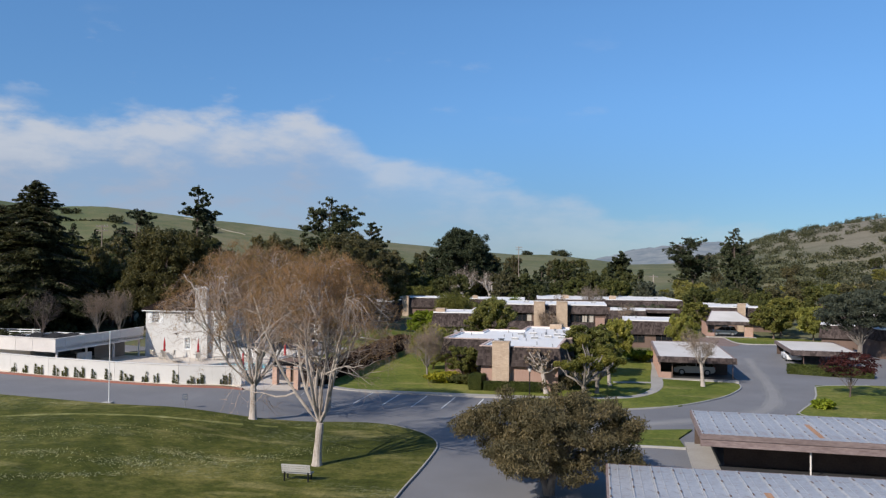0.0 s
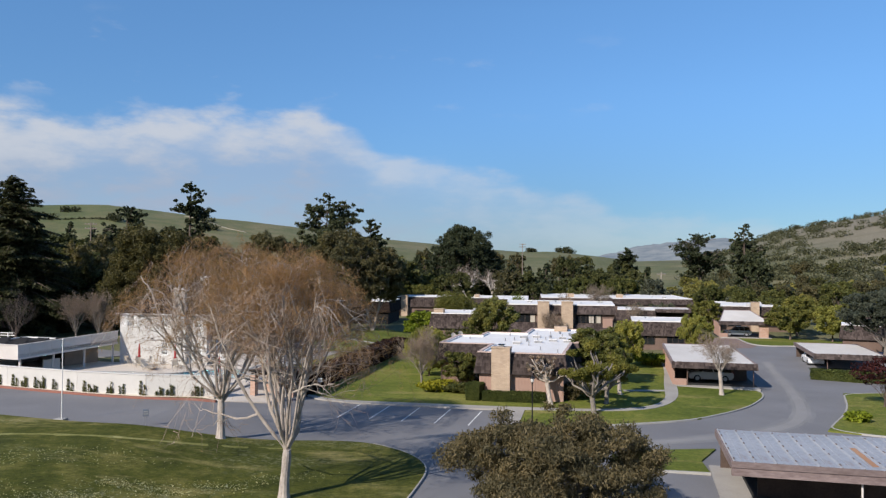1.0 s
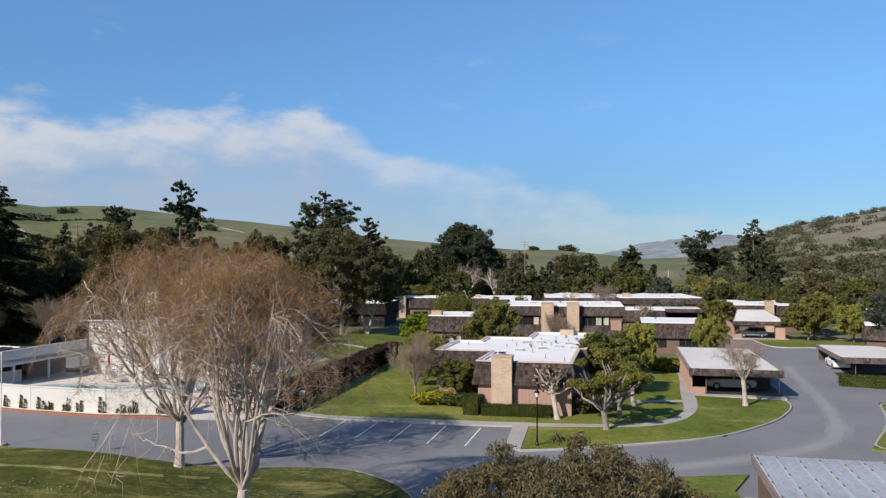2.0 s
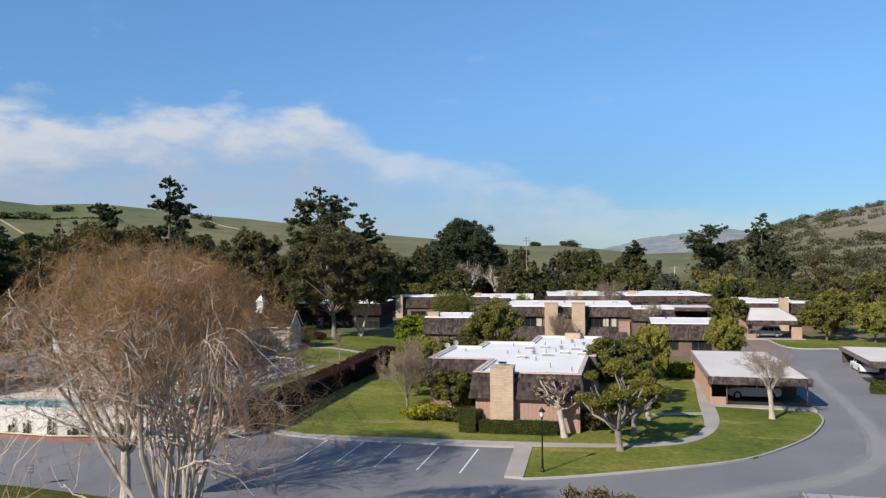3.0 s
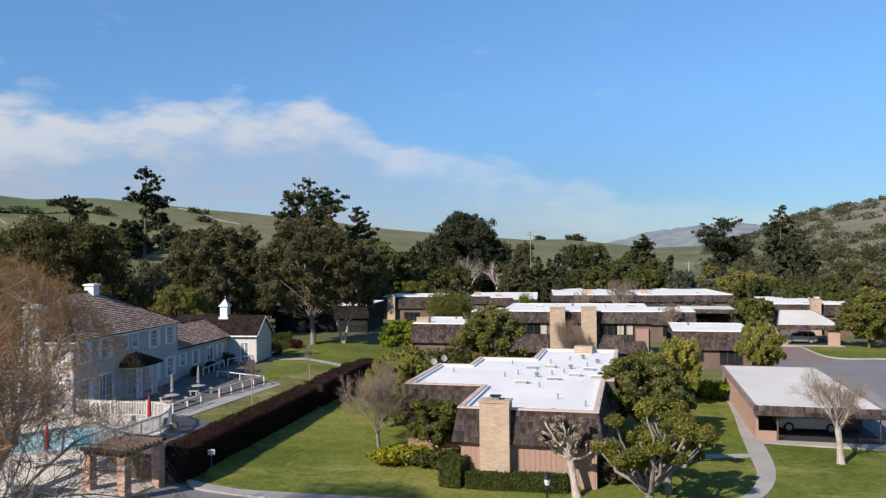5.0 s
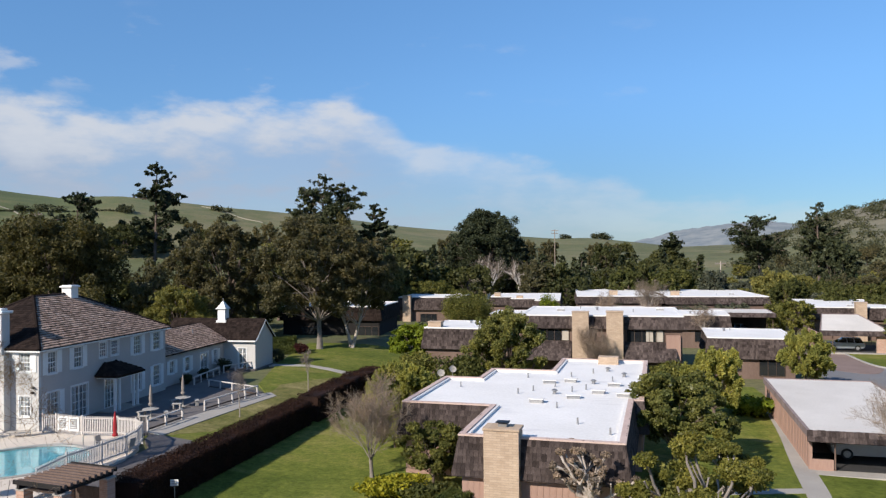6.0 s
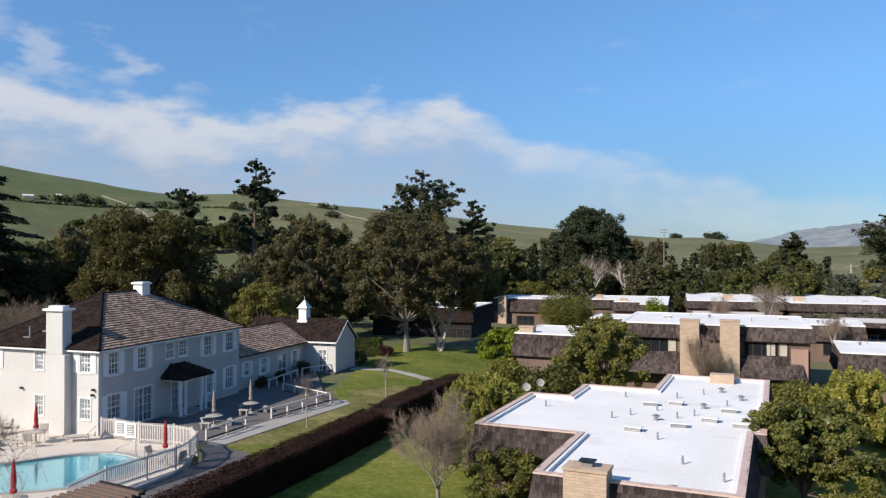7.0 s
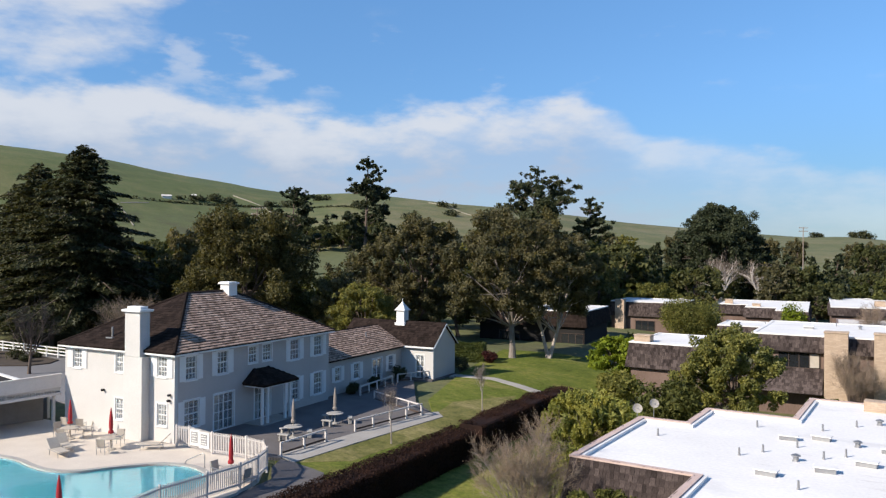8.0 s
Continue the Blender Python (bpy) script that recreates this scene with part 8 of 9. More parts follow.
def far_barn(x, y, turn, w, d, h):
    """A tiny pale farm building far up the slope."""
    b = thing("barn", x, y, land(x, y) - 0.2, turn, "small pale farm building on the hillside", "barn", "hillside barns")
    part("wall", box(-w / 2, -d / 2, -0.5, w / 2, d / 2, h), M_GREYROOF, b)
    bm = bmesh.new()
    ends_ = [[bm.verts.new((sx * (w / 2 + 0.3), q, z)) for q, z in ((-d / 2 - 0.3, h), (d / 2 + 0.3, h), (0, h + d * 0.35))] for sx in (-1, 1)]
    for tri in ends_:
        bm.faces.new(tri)
    for i in range(3):
        bm.faces.new((ends_[0][i], ends_[0][(i + 1) % 3], ends_[1][(i + 1) % 3], ends_[1][i]))
    bmesh.ops.recalc_face_normals(bm, faces=bm.faces)
    part("roof", bm, M_GREYROOF, b, "pale roof")


for x, y, turn, w, d, h in ((-357, 394, 48, 5.5, 3.0, 1.2), (-358, 418, 40, 2.6, 2.6, 1.9)):
    far_barn(x, y, turn, w, d, h)


# ---- pool terrace: walls, fences, furniture ----
def pool_wall():
    pts = [(-56.5, 73.2), (-52, 71.3), (-46.5, 69.3), (-38.4, 67.2), (-31.5, 66.1), (-25.6, 66.5)]
    w = thing("garden_wall", 0, 0, 0, 0, "low cream stucco wall round the pool terrace", "wall")
    for a, b in zip(pts, pts[1:]):
        a, b = Vector(a), Vector(b)
        L = (b - a).length
        m = pose(a.x, a.y, 0, 0, 0, math.degrees(math.atan2(b.y - a.y, b.x - a.x)))
        part("wall_panel", box(0.003, -0.12, 0.6, L - 0.003, 0.12, 2.82, 0.01), M_STUCCO, w, "", m)
        part("wall_cap", box(0.003, -0.17, 2.82, L - 0.003, 0.17, 2.92, 0.015), M_STUCCO, w, "", m)
    rnd, rng = random.Random(17), np.random.default_rng(17)
    run = []
    for a, b in zip(pts[1:], pts[2:]):
        a, b = Vector(a), Vector(b)
        n = int((b - a).length / 1.3)
        for i in range(n):
            p = a.lerp(b, (i + rnd.uniform(0.15, 0.85)) / n)
            d = (b - a).normalized()
            run.append((p.x + d.y * 0.24, p.y - d.x * 0.24, math.degrees(math.atan2(d.y, d.x))))
    protos = []
    for k in range(4):
        v = thing("climbing_shrub", run[k][0], run[k][1], lie(run[k][0], run[k][1]) - 0.05, run[k][2], "small dark climbing shrub trained up the wall", "shrub", "shrubs along the wall")
        t = Tubes()
        cl = []
        for s in range(3):
            pt, rd, _ = grow(Vector((rnd.uniform(-0.3, 0.3), 0, -0.05)), Vector((rnd.uniform(-0.14, 0.14), 0, 1)), rnd.uniform(0.45, 1.2), 0.02, rnd, 0.07, 0.05, 4)
            for q in pt:
                q.y = min(0.05, max(-0.12, q.y))
            t.add(pt, rd, 4)
            for q in pt[1:]:
                k2 = rnd.uniform(0.08, 0.17) * (1.25 - 0.5 * q.z)
                cl.append((q.x, q.y * 0.5, q.z, k2, 0.07, 0.13))
        blades_mesh("foliage", leaf_cloud(cl, 420, 0.05, rng, 0.9), L_GREEN, v)
        attach("stem", t.mesh("stem"), M_BARK, v)
        protos.append(v)
    for x, y, a in run[4:]:
        copy_thing(rnd.choice(protos), pose(x, y, lie(x, y) - 0.05, 0, 0, a) @ Matrix.Diagonal((rnd.uniform(0.7, 1.15), 1, rnd.uniform(0.8, 1.3), 1)))


pool_wall()
sheet("planting_strip", [(-52, 70.4), (-46, 68.6), (-38, 66.4), (-31.5, 65.1), (-25, 65.4), (-25.6, 66.4), (-31.5, 66.0), (-38.4, 67.1), (-46.5, 69.2), (-52, 71.2)], -0.01, M_LAWN_DRY, "narrow planting strip at the wall foot", "planting bed")


def risen(bm):
    """Lifts the shelter's parapet towards the big house to fit the camera's view."""
    for v in bm.verts:
        v.co.z += 0.55 * smooth01((v.co.y - 74.6) / 11)
    return bm


def pool_house():
    """Open poolside shelter: white parapet, dark flat roof with solar panels, pale posts."""
    slat = mesh_from("parapet_slat", box(-0.05, -0.02, 2.78, 0.05, 0.0, 4.12))
    slat.materials.append(M_FENCE)
    P = [(-63, 77.6), (-49.4, 74.6), (-45.4, 85.6), (-58.5, 89.0)]
    h = thing("pool_house", 0, 0, 0, 0, "open poolside shelter with tall white parapet and dark roof", "pool house")
    for a, b in ((P[0], P[1]), (P[1], P[2])):
        a, b = Vector(a), Vector(b)
        d = (b - a).normalized()
        nrm = Vector((d.y, -d.x))
        east = a.y < 75
        for name, z0, z1, w in ((("parapet", 3.3, 4.15, 0.07), ("sill_beam", 2.75, 2.95, 0.09), ("clerestory", 2.95, 3.3, 0.02), ("parapet_cap", 4.15, 4.22, 0.13)) if east else (("parapet", 2.75, 4.15, 0.07), ("parapet_cap", 4.15, 4.22, 0.13))):
            q = [a - nrm * w, b - nrm * w + d * w, b + nrm * w + d * w, a + nrm * w]
            part(name, risen(prism([tuple(v) for v in q], z0, z1)), M_GREYWALL if name == "clerestory" else M_FENCE, h, {"parapet": "tall white panelled parapet", "clerestory": "grey recessed strip"}.get(name, ""))
        for i in range(int((b - a).length / 2.4)):
            p = a + d * (1.2 + 2.4 * i) + nrm * 0.072
            attach("parapet_slat", slat, None, h, m=pose(p.x, p.y, 0.55 * smooth01((p.y - 74.6) / 11), 0, 0, math.degrees(math.atan2(d.y, d.x))))
    bm = bmesh.new()
    band_ring(bm, offset(P, 0.02), offset(P, -0.25), 3.3, 3.62)
    part("roof_edge", bm, M_WHITE, h, "low white roof edge")
    part("roof", prism(offset(P, -0.26), 3.35, 3.5), M_DARK, h, "dark flat roof")
    pan = bmesh.new()
    add_box(pan, -0.8, -0.5, 0, 0.8, 0.5, 0.05)
    pm = mesh_from("solar_panel", pan)
    pm.materials.append(M_DARK)
    for i in range(5):
        for j in range(3):
            attach("solar_panel", pm, None, h, "black solar panel" if not i + j else "", pose(-59.5 + 2.2 * i + 0.6 * j, 79.4 + 2.6 * j + 0.0 * i, 3.72, 16, 0, -12))
    for i in range(4):
        p = Vector(P[1]).lerp(Vector(P[2]), 0.04 + 0.94 * i / 3) + Vector((-0.3, 0.05))
        part("post", box(p.x - 0.09, p.y - 0.09, DECK, p.x + 0.09, p.y + 0.09, 2.76 + 0.55 * smooth01((p.y - 74.6) / 11), 0.01), M_FENCE, h, "off-white square post")
    a, b = Vector(P[1]), Vector(P[2])
    for f0, f1, top, said in ((0.30, 0.46, 2.2, "low white counter front"), (0.62, 0.985, 2.74, "end wall under the roof, painted taupe for its shade")):
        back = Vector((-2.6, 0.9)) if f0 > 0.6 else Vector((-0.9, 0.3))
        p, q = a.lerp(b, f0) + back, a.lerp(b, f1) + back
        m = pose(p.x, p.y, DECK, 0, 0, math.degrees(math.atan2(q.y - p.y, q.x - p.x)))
        # Taupe replaces stucco on the end wall to paint in the roof's shade.
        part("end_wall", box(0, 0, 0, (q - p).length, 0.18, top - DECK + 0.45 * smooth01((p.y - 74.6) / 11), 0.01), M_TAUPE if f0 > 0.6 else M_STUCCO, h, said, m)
    part("back_wall", box(-60, 87.2, 0.9, -48.8, 87.4, 3.3), M_STUCCO, h, "plain stucco back wall")
    part("counter", box(-53, 85.4, DECK, -48.6, 86.2, DECK + 1.0, 0.02), M_DARK, h, "dark counter")
    part("store_wall", box(-60.6, 79.2, 0.9, -55.4, 86.6, 3.3), M_STUCCO, h, "cream store wall")


pool_house()


def picket_fence():
    pts = [(-34.3, 85.3), (-33.4, 85.45), (-31.1, 84.95), (-28.6, 85.05), (-27.1, 84.75), (-26.0, 83.7), (-25.4, 82.2), (-25.2, 80.6), (-25.5, 78.6), (-25.9, 76.0), (-25.6, 73.2)]
    f = thing("picket_fence", 0, 0, 0, 0, "white curved picket fence round the pool deck", "fence")
    pk = mesh_from("picket", box(-0.03, -0.012, 0.08, 0.03, 0.012, 1.3, 0.004))
    pk.materials.append(M_FENCE)
    step, carry, n = 0.125, 0.0, 0
    for a, b in zip(pts, pts[1:]):
        a, b = Vector(a), Vector(b)
        d = (b - a)
        L = d.length
        ang = math.degrees(math.atan2(d.y, d.x))
        m = pose(a.x, a.y, DECK, 0, 0, ang)
        for z in (0.2, 1.12):
            part("rail", box(0, 0.014, z, L, 0.06, z + 0.08), M_FENCE, f, "", m)
        part("post", box(-0.05, -0.04, -0.1, 0.05, 0.07, 1.36, 0.01), M_FENCE, f, "white post", m)
        s = carry
        while s < L:
            p = a + d * (s / L)
            attach("picket", pk, None, f, m=pose(p.x, p.y, DECK, 0, 0, ang))
            s += step
        carry = s - L
    for i, x in enumerate((-32.75, -31.75)):
        y = 85.24 - 0.25 * i
        b = part("notice_board", box(x - 0.38, y - 0.02, DECK + 0.25, x + 0.38, y, DECK + 1.2), M_WHITE, f, "white notice board with a grey sheet")
        part("board_sheet", box(x - 0.26, y - 0.028, DECK + 0.42, x + 0.26, y - 0.022, DECK + 1.08), M_METAL, b, "grey printed sheet")
        for k in range(4):
            part("notice_bar", box(x - 0.2, y - 0.036, DECK + 0.5 + 0.15 * k, x + 0.2 - 0.06 * (k % 2), y - 0.03, DECK + 0.55 + 0.15 * k), M_WHITE, b)


picket_fence()


def low_rail(pts, label):
    r = thing("railing", pts[0][0], pts[0][1], lie(*pts[0]) + 0.06, 0, label, "railing", "patio railings")
    ox, oy, oz = pts[0][0], pts[0][1], lie(*pts[0]) + 0.06
    for a, b in zip(pts, pts[1:]):
        a, b = Vector(a), Vector(b)
        L = (b - a).length
        n = max(1, round(L / 1.7))
        ang = math.degrees(math.atan2(b.y - a.y, b.x - a.x))
        m = pose(a.x - ox, a.y - oy, lie(*a) + 0.06 - oz, 0, 0, ang)
        part("top_rail", box(-0.05, -0.05, 0.70, L + 0.05, 0.05, 0.79, 0.01), M_FENCE, r, "", m)
        part("bottom_rail", box(0, -0.03, 0.1, L, 0.03, 0.2), M_DARKWOOD, r, "dark lower rail", m)
        for i in range(n + 1):
            part("post", box(L * i / n - 0.06, -0.06, -0.12, L * i / n + 0.06, 0.06, 0.70, 0.008), M_FENCE, r, "", m)


low_rail([(-27.3, 86.6), (-26.9, 90.6)], "low white timber railing along the patio")
low_rail([(-26.75, 93.8), (-25.4, 100.8), (-31.4, 103.9)], "low white timber railing round the patio corner")
low_rail([(-33.2, 104.6), (-33.6, 110.6)], "low white timber railing along the ramp")
low_rail([(-33.6, 111.6), (-31.6, 115.6)], "low white timber railing beside the wing door")


def umbrella_table(x, y, z, canvas, label, chairs, top, seed):
    t = thing("patio_table", x, y, z, seed * 37 % 360, label[0], "table", "patio tables")
    part("tabletop", lathe([(0.02, 0.70), (0.56, 0.70), (0.6, 0.715), (0.6, 0.735), (0.57, 0.75), (0.02, 0.75)], 20), top, t)
    part("pedestal", lathe([(0.3, 0), (0.28, 0.05), (0.06, 0.12), (0.05, 0.66), (0.14, 0.7)], 10), top, t)
    u = thing("umbrella", x, y, z + 0.75, 0, label[1], "umbrella", "patio umbrellas")
    part("pole", rod((0, 0, -0.7), (0, 0, 1.75), 0.022), M_BEIGE, u)
    part("canopy", lathe([(0.03, 0.22), (0.15, 0.24), (0.17, 0.36), (0.10, 0.46), (0.13, 0.7), (0.12, 1.0), (0.09, 1.35), (0.05, 1.62), (0.02, 1.78)], 9), canvas, u, "folded canvas canopy")
    part("tie", lathe([(0.11, 0.43), (0.115, 0.46), (0.11, 0.49)], 9), canvas, u)
    for i in range(chairs):
        a = seed + 6.283 * i / chairs
        chair(x + math.cos(a) * 1.0, y + math.sin(a) * 1.0, z, math.degrees(a) + 90)


def chair(x, y, z, turn):
    c = thing("patio_chair", x, y, z, turn, "light metal patio chair with sling seat", "chair", "patio chairs")
    part("seat", box(-0.24, -0.25, 0.40, 0.24, 0.22, 0.43, 0.01), M_BEIGE, c)
    bm = box(-0.24, -0.02, 0.45, 0.24, 0.01, 0.95, 0.008)
    for v in bm.verts:
        v.co.y -= 0.22 + (v.co.z - 0.45) * 0.22
    part("backrest", bm, M_BEIGE, c)
    for sx in (-0.25, 0.25):
        for sy, top in ((-0.26, 0.95), (0.22, 0.62)):
            part("leg", rod((sx, sy * 1.1, 0), (sx, sy - (0.1 if top > 0.8 else 0), top), 0.016, n=6), M_METAL, c)
        part("armrest", rod((sx, -0.3, 0.63), (sx, 0.22, 0.62), 0.02, n=6), M_METAL, c)


def lounger(x, y, z, turn):
    c = thing("sun_lounger", x, y, z, turn, "pale sun lounger with raised back", "sun lounger", "sun loungers")
    part("mattress", box(-0.32, -0.95, 0.32, 0.32, 0.35, 0.37, 0.02), M_BEIGE, c, "pale sling bed")
    bm = box(-0.32, 0.0, 0.0, 0.32, 0.78, 0.05, 0.02)
    part("backrest", bm, M_BEIGE, c, "", pose(0, 0.34, 0.33, 42, 0, 0))
    for sx in (-0.3, 0.3):
        part("side_rail", rod((sx, -0.97, 0.31), (sx, 0.62, 0.31), 0.022, n=6), M_METAL, c)
        for sy in (-0.75, 0.45):
            part("leg", rod((sx, sy, 0), (sx, sy * 0.95, 0.31), 0.02, n=6), M_METAL, c)


POOLSIDE = ("round pale poolside table", "closed red umbrella over a poolside table")
umbrella_table(-41.6, 83.5, DECK, M_RED, POOLSIDE, 3, M_BEIGE, 1)
umbrella_table(-37.2, 82.9, DECK, M_RED, POOLSIDE, 2, M_BEIGE, 2)
umbrella_table(-26.3, 81.2, DECK, M_RED, POOLSIDE, 2, M_BEIGE, 3)
umbrella_table(-27.7, 72.2, DECK, M_RED, POOLSIDE, 1, M_BEIGE, 4)
STONE = ("round pale stone patio table with benches", "closed taupe umbrella over a stone table")
for i, (x, y) in enumerate(((-29.3, 90.4), (-29.2, 95.0))):
    umbrella_table(x, y, 1.18, M_TAUPE, STONE, 0, M_KERB, 5 + i)
    for k in range(3):
        a = 0.6 + 2.09 * k
        b = thing("stone_bench", x + math.cos(a) * 1.05, y + math.sin(a) * 1.05, 1.18, math.degrees(a) + 90, "small curved pale stone bench", "bench", "stone benches")
        part("seat", box(-0.4, -0.17, 0.38, 0.4, 0.17, 0.46, 0.02), M_KERB, b)
        for s in (-0.26, 0.26):
            part("leg", box(s - 0.06, -0.13, 0, s + 0.06, 0.13, 0.38, 0.02), M_KERB, b)
lounger(-38.9, 80.6, DECK, 75)
lounger(-39.6, 81.6, DECK, 70)
lounger(-35.0, 84.2, DECK, -60)
chair(-43.8, 85.0, DECK, 10)
chair(-42.6, 85.1, DECK, 30)


def pool_ladder():
    p = thing("pool_handrail", -29.9, 82.55, DECK, -88, "bent steel handrail at the pool steps", "handrail")
    t = Tubes()
    t.add([Vector(q) for q in ((0, -0.9, -0.3), (0, -0.9, 0.15), (0, -0.75, 0.3), (0, 0.3, 0.78), (0, 0.45, 0.78), (0, 0.5, 0.7), (0, 0.5, 0.0))], [0.028] * 7, 8)
    attach("rail", t.mesh("rail"), M_METAL, p)
    part("foot_plate", rod((0, 0.5, 0.0), (0, 0.5, 0.02), 0.07), M_METAL, p)


pool_ladder()


def gate_pergola():
    """Slatted timber pergola on brick piers at the pool gate."""
    g = lie(-22.0, 70.6)
    h = thing("pergola", -22.0, 70.6, g, -12, "dark timber slatted pergola on brick piers at the pool gate", "pergola")
    top = 3.0 - g
    for x in (-1.15, 1.15):
        for y in (-1.3, 1.3):
            p = part("pier", box(x - 0.25, y - 0.25, -0.3, x + 0.25, y + 0.25, top - 0.42, 0.01), M_PINKBRICK, h, "tan brick pier")
            part("pier_cap", box(x - 0.29, y - 0.29, top - 0.42, x + 0.29, y + 0.29, top - 0.34, 0.01), M_KERB, p)
        part("beam", box(x - 0.08, -1.65, top - 0.34, x + 0.08, 1.6, top - 0.13, 0.01), M_DARK, h, "dark timber beam")
    for y in (-1.62, 1.58):
        part("end_beam", box(-1.45, y - 0.05, top - 0.13, 1.45, y + 0.05, top + 0.07, 0.01), M_DARK, h, "black end beam")
    slat = mesh_from("slat", box(-1.42, -0.075, top - 0.13, 1.42, 0.085, top + 0.04, 0.012))
    slat.materials.append(M_BROWNBOARD)
    for k in range(9):
        attach("slat", slat, None, h, m=pose(0, -1.36 + 0.34 * k, 0))
    # Dark sheet added under the slats stands in for the shade between them.
    part("ceiling_board", box(-1.05, -1.5, top - 0.39, 1.05, 1.45, top - 0.35), M_DARKWOOD, h, "dark sheet under the slats, painting their shade")
    part("gate_leaf", box(-0.88, 1.26, 0.05, 0.88, 1.34, top - 0.9, 0.01), M_DARKWOOD, h, "dark board gate")


gate_pergola()
sheet("pavement", [(-27, 66.3), (-25, 65.5), (-21.4, 67.6), (-20.6, 72.3), (-25.5, 73.4)], 0.0, M_DECK, "tan paving at the pool gate", "path")


# ---- street furniture ----
def lamp_post(x, y, z):
    l = thing("street_lamp", x, y, z, 0, "black iron street lamp with glazed lantern", "street lamp")
    part("post", lathe([(0.13, 0), (0.13, 0.12), (0.08, 0.22), (0.06, 0.7), (0.075, 0.74), (0.05, 0.8), (0.042, 3.1), (0.07, 3.16), (0.05, 3.22)], 12), M_BLACK, l)
    lan = part("lantern", lathe([(0.05, 3.22), (0.1, 3.28), (0.1, 3.3)], 8), M_BLACK, l)
    part("glass", lathe([(0.09, 3.3), (0.155, 3.58)], 8), M_LAMP_LENS, lan, "pale lantern glass")
    part("hood", lathe([(0.2, 3.58), (0.19, 3.62), (0.08, 3.75), (0.03, 3.79), (0.035, 3.84), (0.01, 3.88)], 8), M_BLACK, lan, "black peaked hood")


lamp_post(0.87, 64.05, 0.0)


def sign(x, y, turn, h, w, t, label, face):
    s = thing("sign", x, y, lie(x, y), turn, label, "sign")
    part("post", rod((0, 0.02, -0.2), (0, 0.02, h), 0.025), M_METAL, s)
    part("panel", box(-w / 2, -0.02, h - t, w / 2, 0.0, h, 0.006), face, s)
    for k in range(2):
        part("bar", box(-w * 0.36, -0.024, h - t * (0.4 + 0.3 * k), w * 0.36, -0.0205, h - t * (0.28 + 0.3 * k)), M_METAL, s, "grey unreadable line")


sign(-19.0, 75.0, 10, 1.35, 0.42, 0.34, "small white sign on a post by the hedge", M_WHITE)
sign(-26.0, 55.6, 12, 1.0, 0.42, 0.5, "small dark blue-grey sign beside the lawn", M_SLATE)


def flagpole(x, y):
    f = thing("flagpole", x, y, lie(x, y), 0, "slender white pole on a concrete pad", "pole")
    part("pole", rod((0, 0, 0), (0, 0, 5.6), 0.04, 0.028), M_WHITE, f)
    part("cap", lathe([(0.02, 5.6), (0.06, 5.64), (0.06, 5.7), (0.01, 5.75)], 8), M_WHITE, f)
    part("pad", box(-0.45, -0.3, -0.1, 0.3, 0.3, 0.05, 0.02), M_KERB, f, "pale concrete pad")


flagpole(-32.5, 55.9)


def park_bench(x, y, z, turn):
    b = thing("park_bench", x, y, z, turn, "weathered pale slatted park bench on the lawn", "bench")
    for i in range(5):
        part("seat_slat", box(-0.85, -0.28 + 0.115 * i, 0.42, 0.85, -0.18 + 0.115 * i, 0.455, 0.006), M_KERB, b)
    for i in range(4):
        part("back_slat", box(-0.85, 0.30 + 0.035 * i, 0.52 + 0.12 * i, 0.85, 0.33 + 0.035 * i, 0.62 + 0.12 * i, 0.006), M_KERB, b)
    for s in (-0.7, 0.7):
        part("leg", box(s - 0.04, -0.27, -0.05, s + 0.04, -0.19, 0.42, 0.01), M_BLACK, b)
        part("leg", box(s - 0.04, 0.24, -0.05, s + 0.04, 0.32, 0.52, 0.01), M_BLACK, b)
        part("bearer", box(s - 0.035, -0.27, 0.36, s + 0.035, 0.3, 0.419), M_BLACK, b)


park_bench(-12.15, 40.3, 0.02, 176)


def utility_pole(x, y, h, label, arms=(0.4, 1.5), wood=None):
    z = land(x, y)
    p = thing("utility_pole", x, y, z, 12, label, "utility pole", "utility poles")
    part("pole", rod((0, 0, -0.5), (0, 0, h), 0.2, 0.13), wood or M_GREYTWIG, p)
    for k in arms:
        part("crossarm", box(-1.4, -0.08, h - k - 0.1, 1.4, 0.08, h - k + 0.1), M_GREYTWIG, p)
        for s in (-1.2, -0.6, 0.6, 1.2):
            part("insulator", lathe([(0.06, h - k + 0.1), (0.08, h - k + 0.2), (0.03, h - k + 0.3)], 8), M_METAL, p, "", pose(s, 0, 0))


utility_pole(37.7, 231, 11.0, "tall pale timber utility pole beyond the roofs", (0.6,), M_PALEBARK)
utility_pole(-3.5, 330, 21.5, "far timber utility pole among the trees")
utility_pole(-104.4, 176.4, 21.3, "timber utility pole among dark trees")


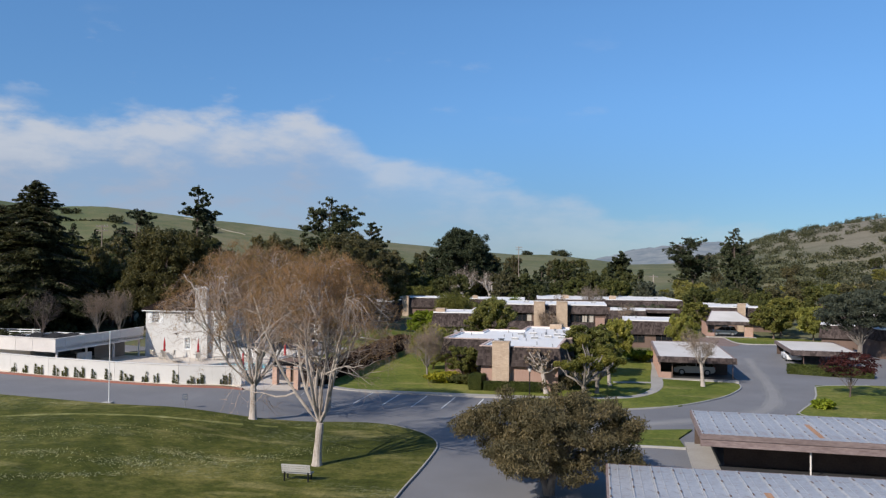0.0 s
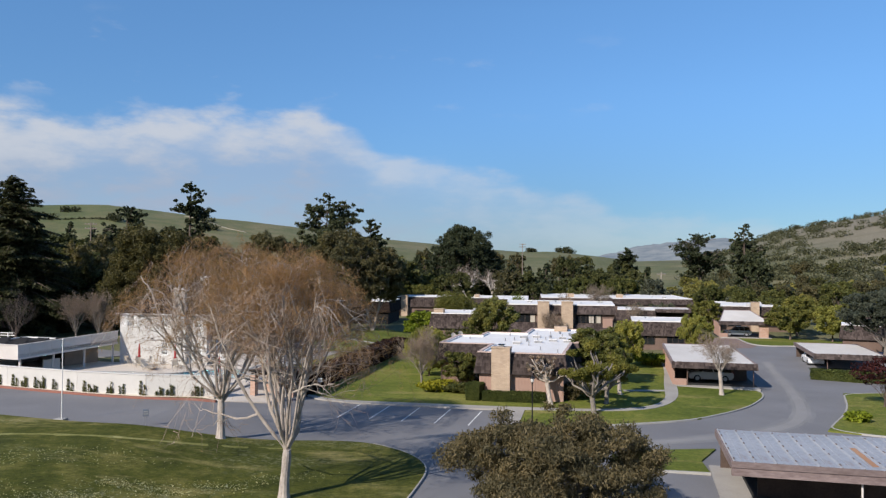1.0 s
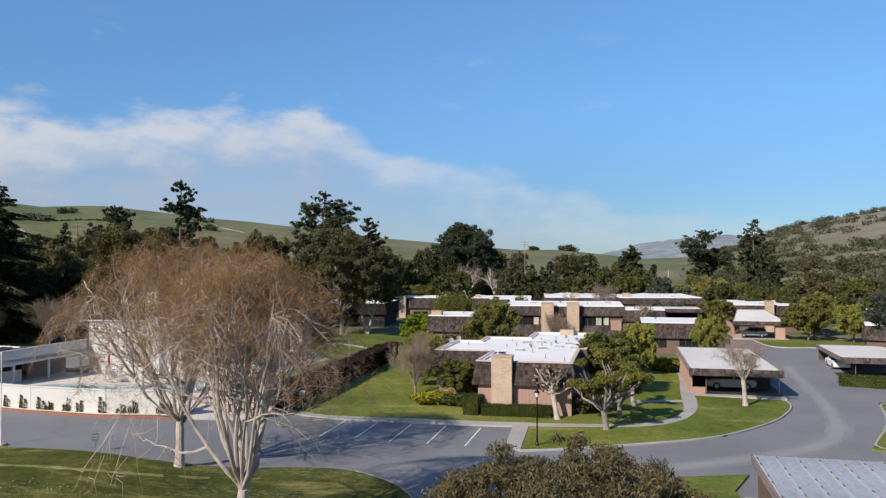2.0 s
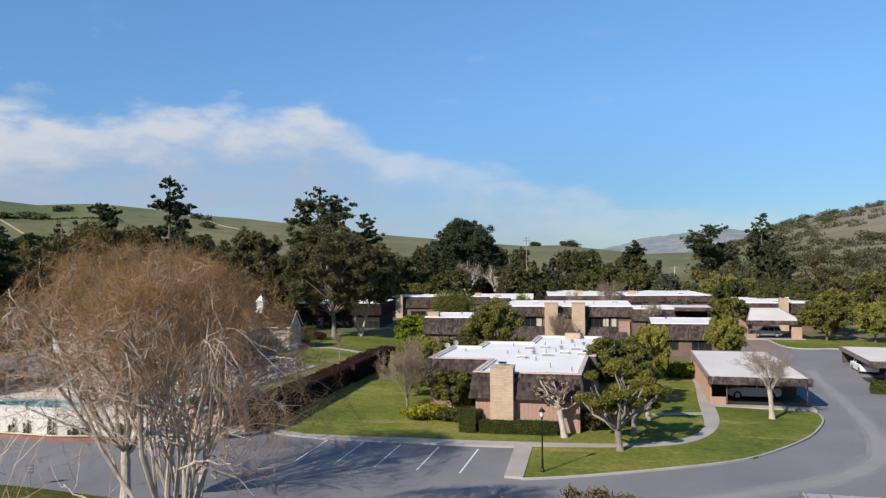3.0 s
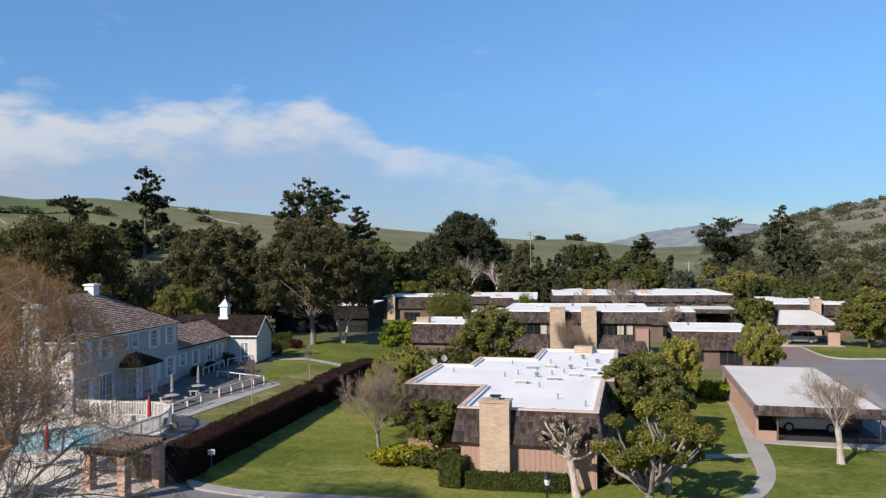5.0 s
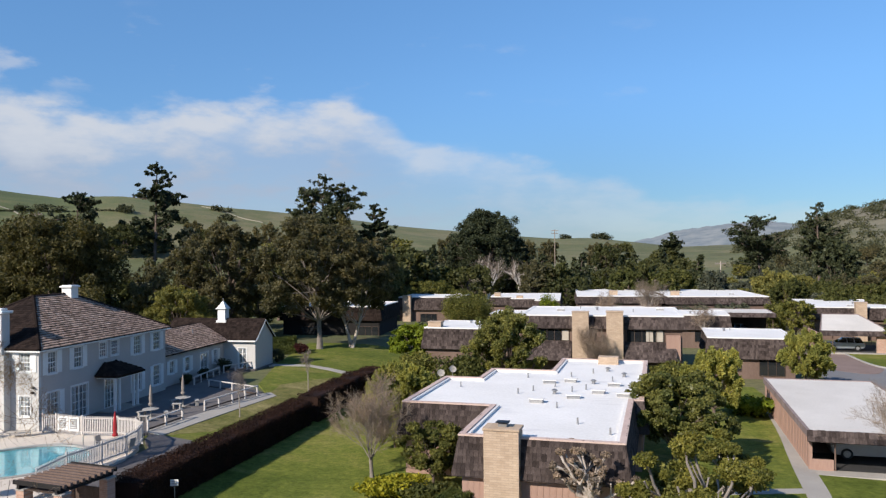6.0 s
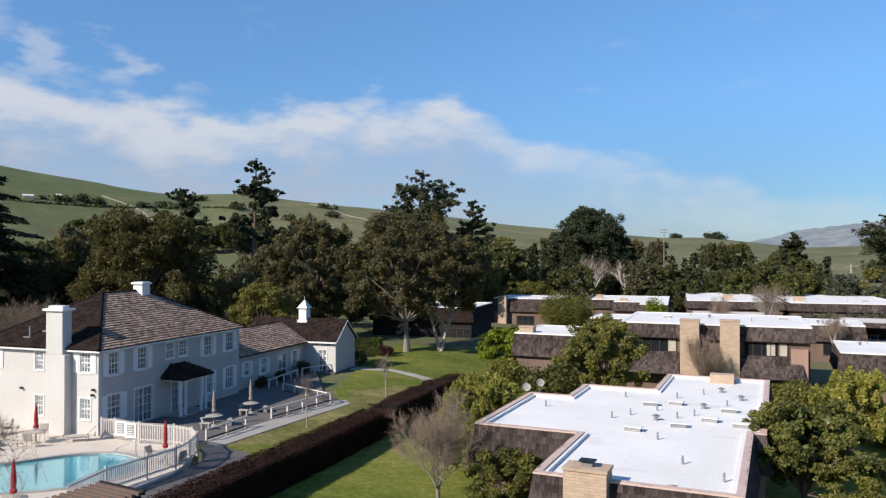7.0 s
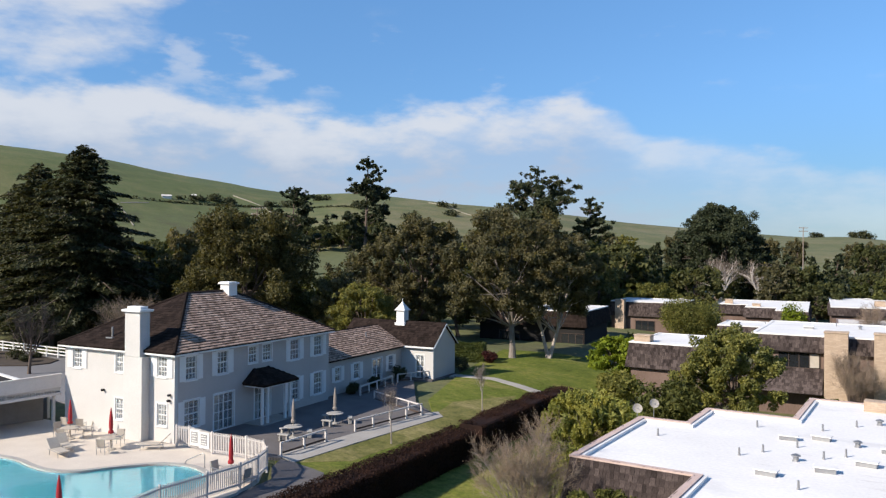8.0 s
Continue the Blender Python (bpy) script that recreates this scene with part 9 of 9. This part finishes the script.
def rail_fence(pts, z):
    f = thing("rail_fence", 0, 0, 0, 0, "white three-rail fence behind the pool house", "fence")
    for a, b in zip(pts, pts[1:]):
        a, b = Vector(a), Vector(b)
        L = (b - a).length
        m = pose(a.x, a.y, z, 0, 0, math.degrees(math.atan2(b.y - a.y, b.x - a.x)))
        for k in (0.35, 0.72, 1.08):
            part("rail", box(0, -0.03, k, L, 0.03, k + 0.12), M_WHITE, f, "", m)
        for i in range(int(L / 2.2) + 1):
            part("post", box(i * 2.2 - 0.06, -0.07, -0.2, i * 2.2 + 0.06, 0.07, 1.25), M_WHITE, f, "", m)


rail_fence([(-108, 109.6), (-88, 108.8), (-73.5, 107.6)], 1.05)


def dish(x, y, z, turn):
    d = thing("satellite_dish", x, y, z, turn, "grey satellite dish on a short mast", "satellite dish", "satellite dishes")
    part("mast", rod((0, 0, -1.6), (0, 0, 0.1), 0.03), M_METAL, d)
    bm = lathe([(0.02, 0.0), (0.16, 0.024), (0.29, 0.09), (0.3, 0.1), (0.16, 0.036), (0.01, 0.012)], 16)
    part("reflector", bm, M_CONCRETE, d, "pale grey dish", pose(0, 0, 0.2, 60, 0, 0))
    part("feed_arm", rod((0, 0, 0.2), (0, -0.5, 0.35), 0.015), M_METAL, d)


dish(-8.7, 97.3, 3.6, 20)
dish(-8.0, 98.8, 3.7, 30)

sheet("drive", [(-75, 93), (-62, 92.5), (-50, 91), (-47, 95), (-58, 100), (-66, 106), (-74, 109), (-95, 109.5), (-95, 101)], 0.0, M_ASPHALT, "grey drive behind the pool house", "drive")
sheet("planting_bed", [(-95, 102.4), (-82, 101.2), (-74.5, 100.6), (-72.2, 102), (-71.6, 104.2), (-73, 106.4), (-77.5, 107.4), (-95, 108.6)], 0.1, M_SOIL, "dark planting bed beside the drive", "flower bed")
for k, (x, y, w, h) in enumerate(((-74.6, 103.6, 1.6, 0.9), (-77.4, 104.4, 2.2, 1.3), (-80.6, 103.4, 1.8, 1.0), (-76.4, 106.2, 1.4, 0.8), (-83.5, 105.2, 2.4, 1.5))):
    shrub(x, y, w, w * 0.8, h, L_CEDAR, 900, 0.08, 190 + k, "dark low shrub in the planting bed", z=lie(x, y) + 0.08)
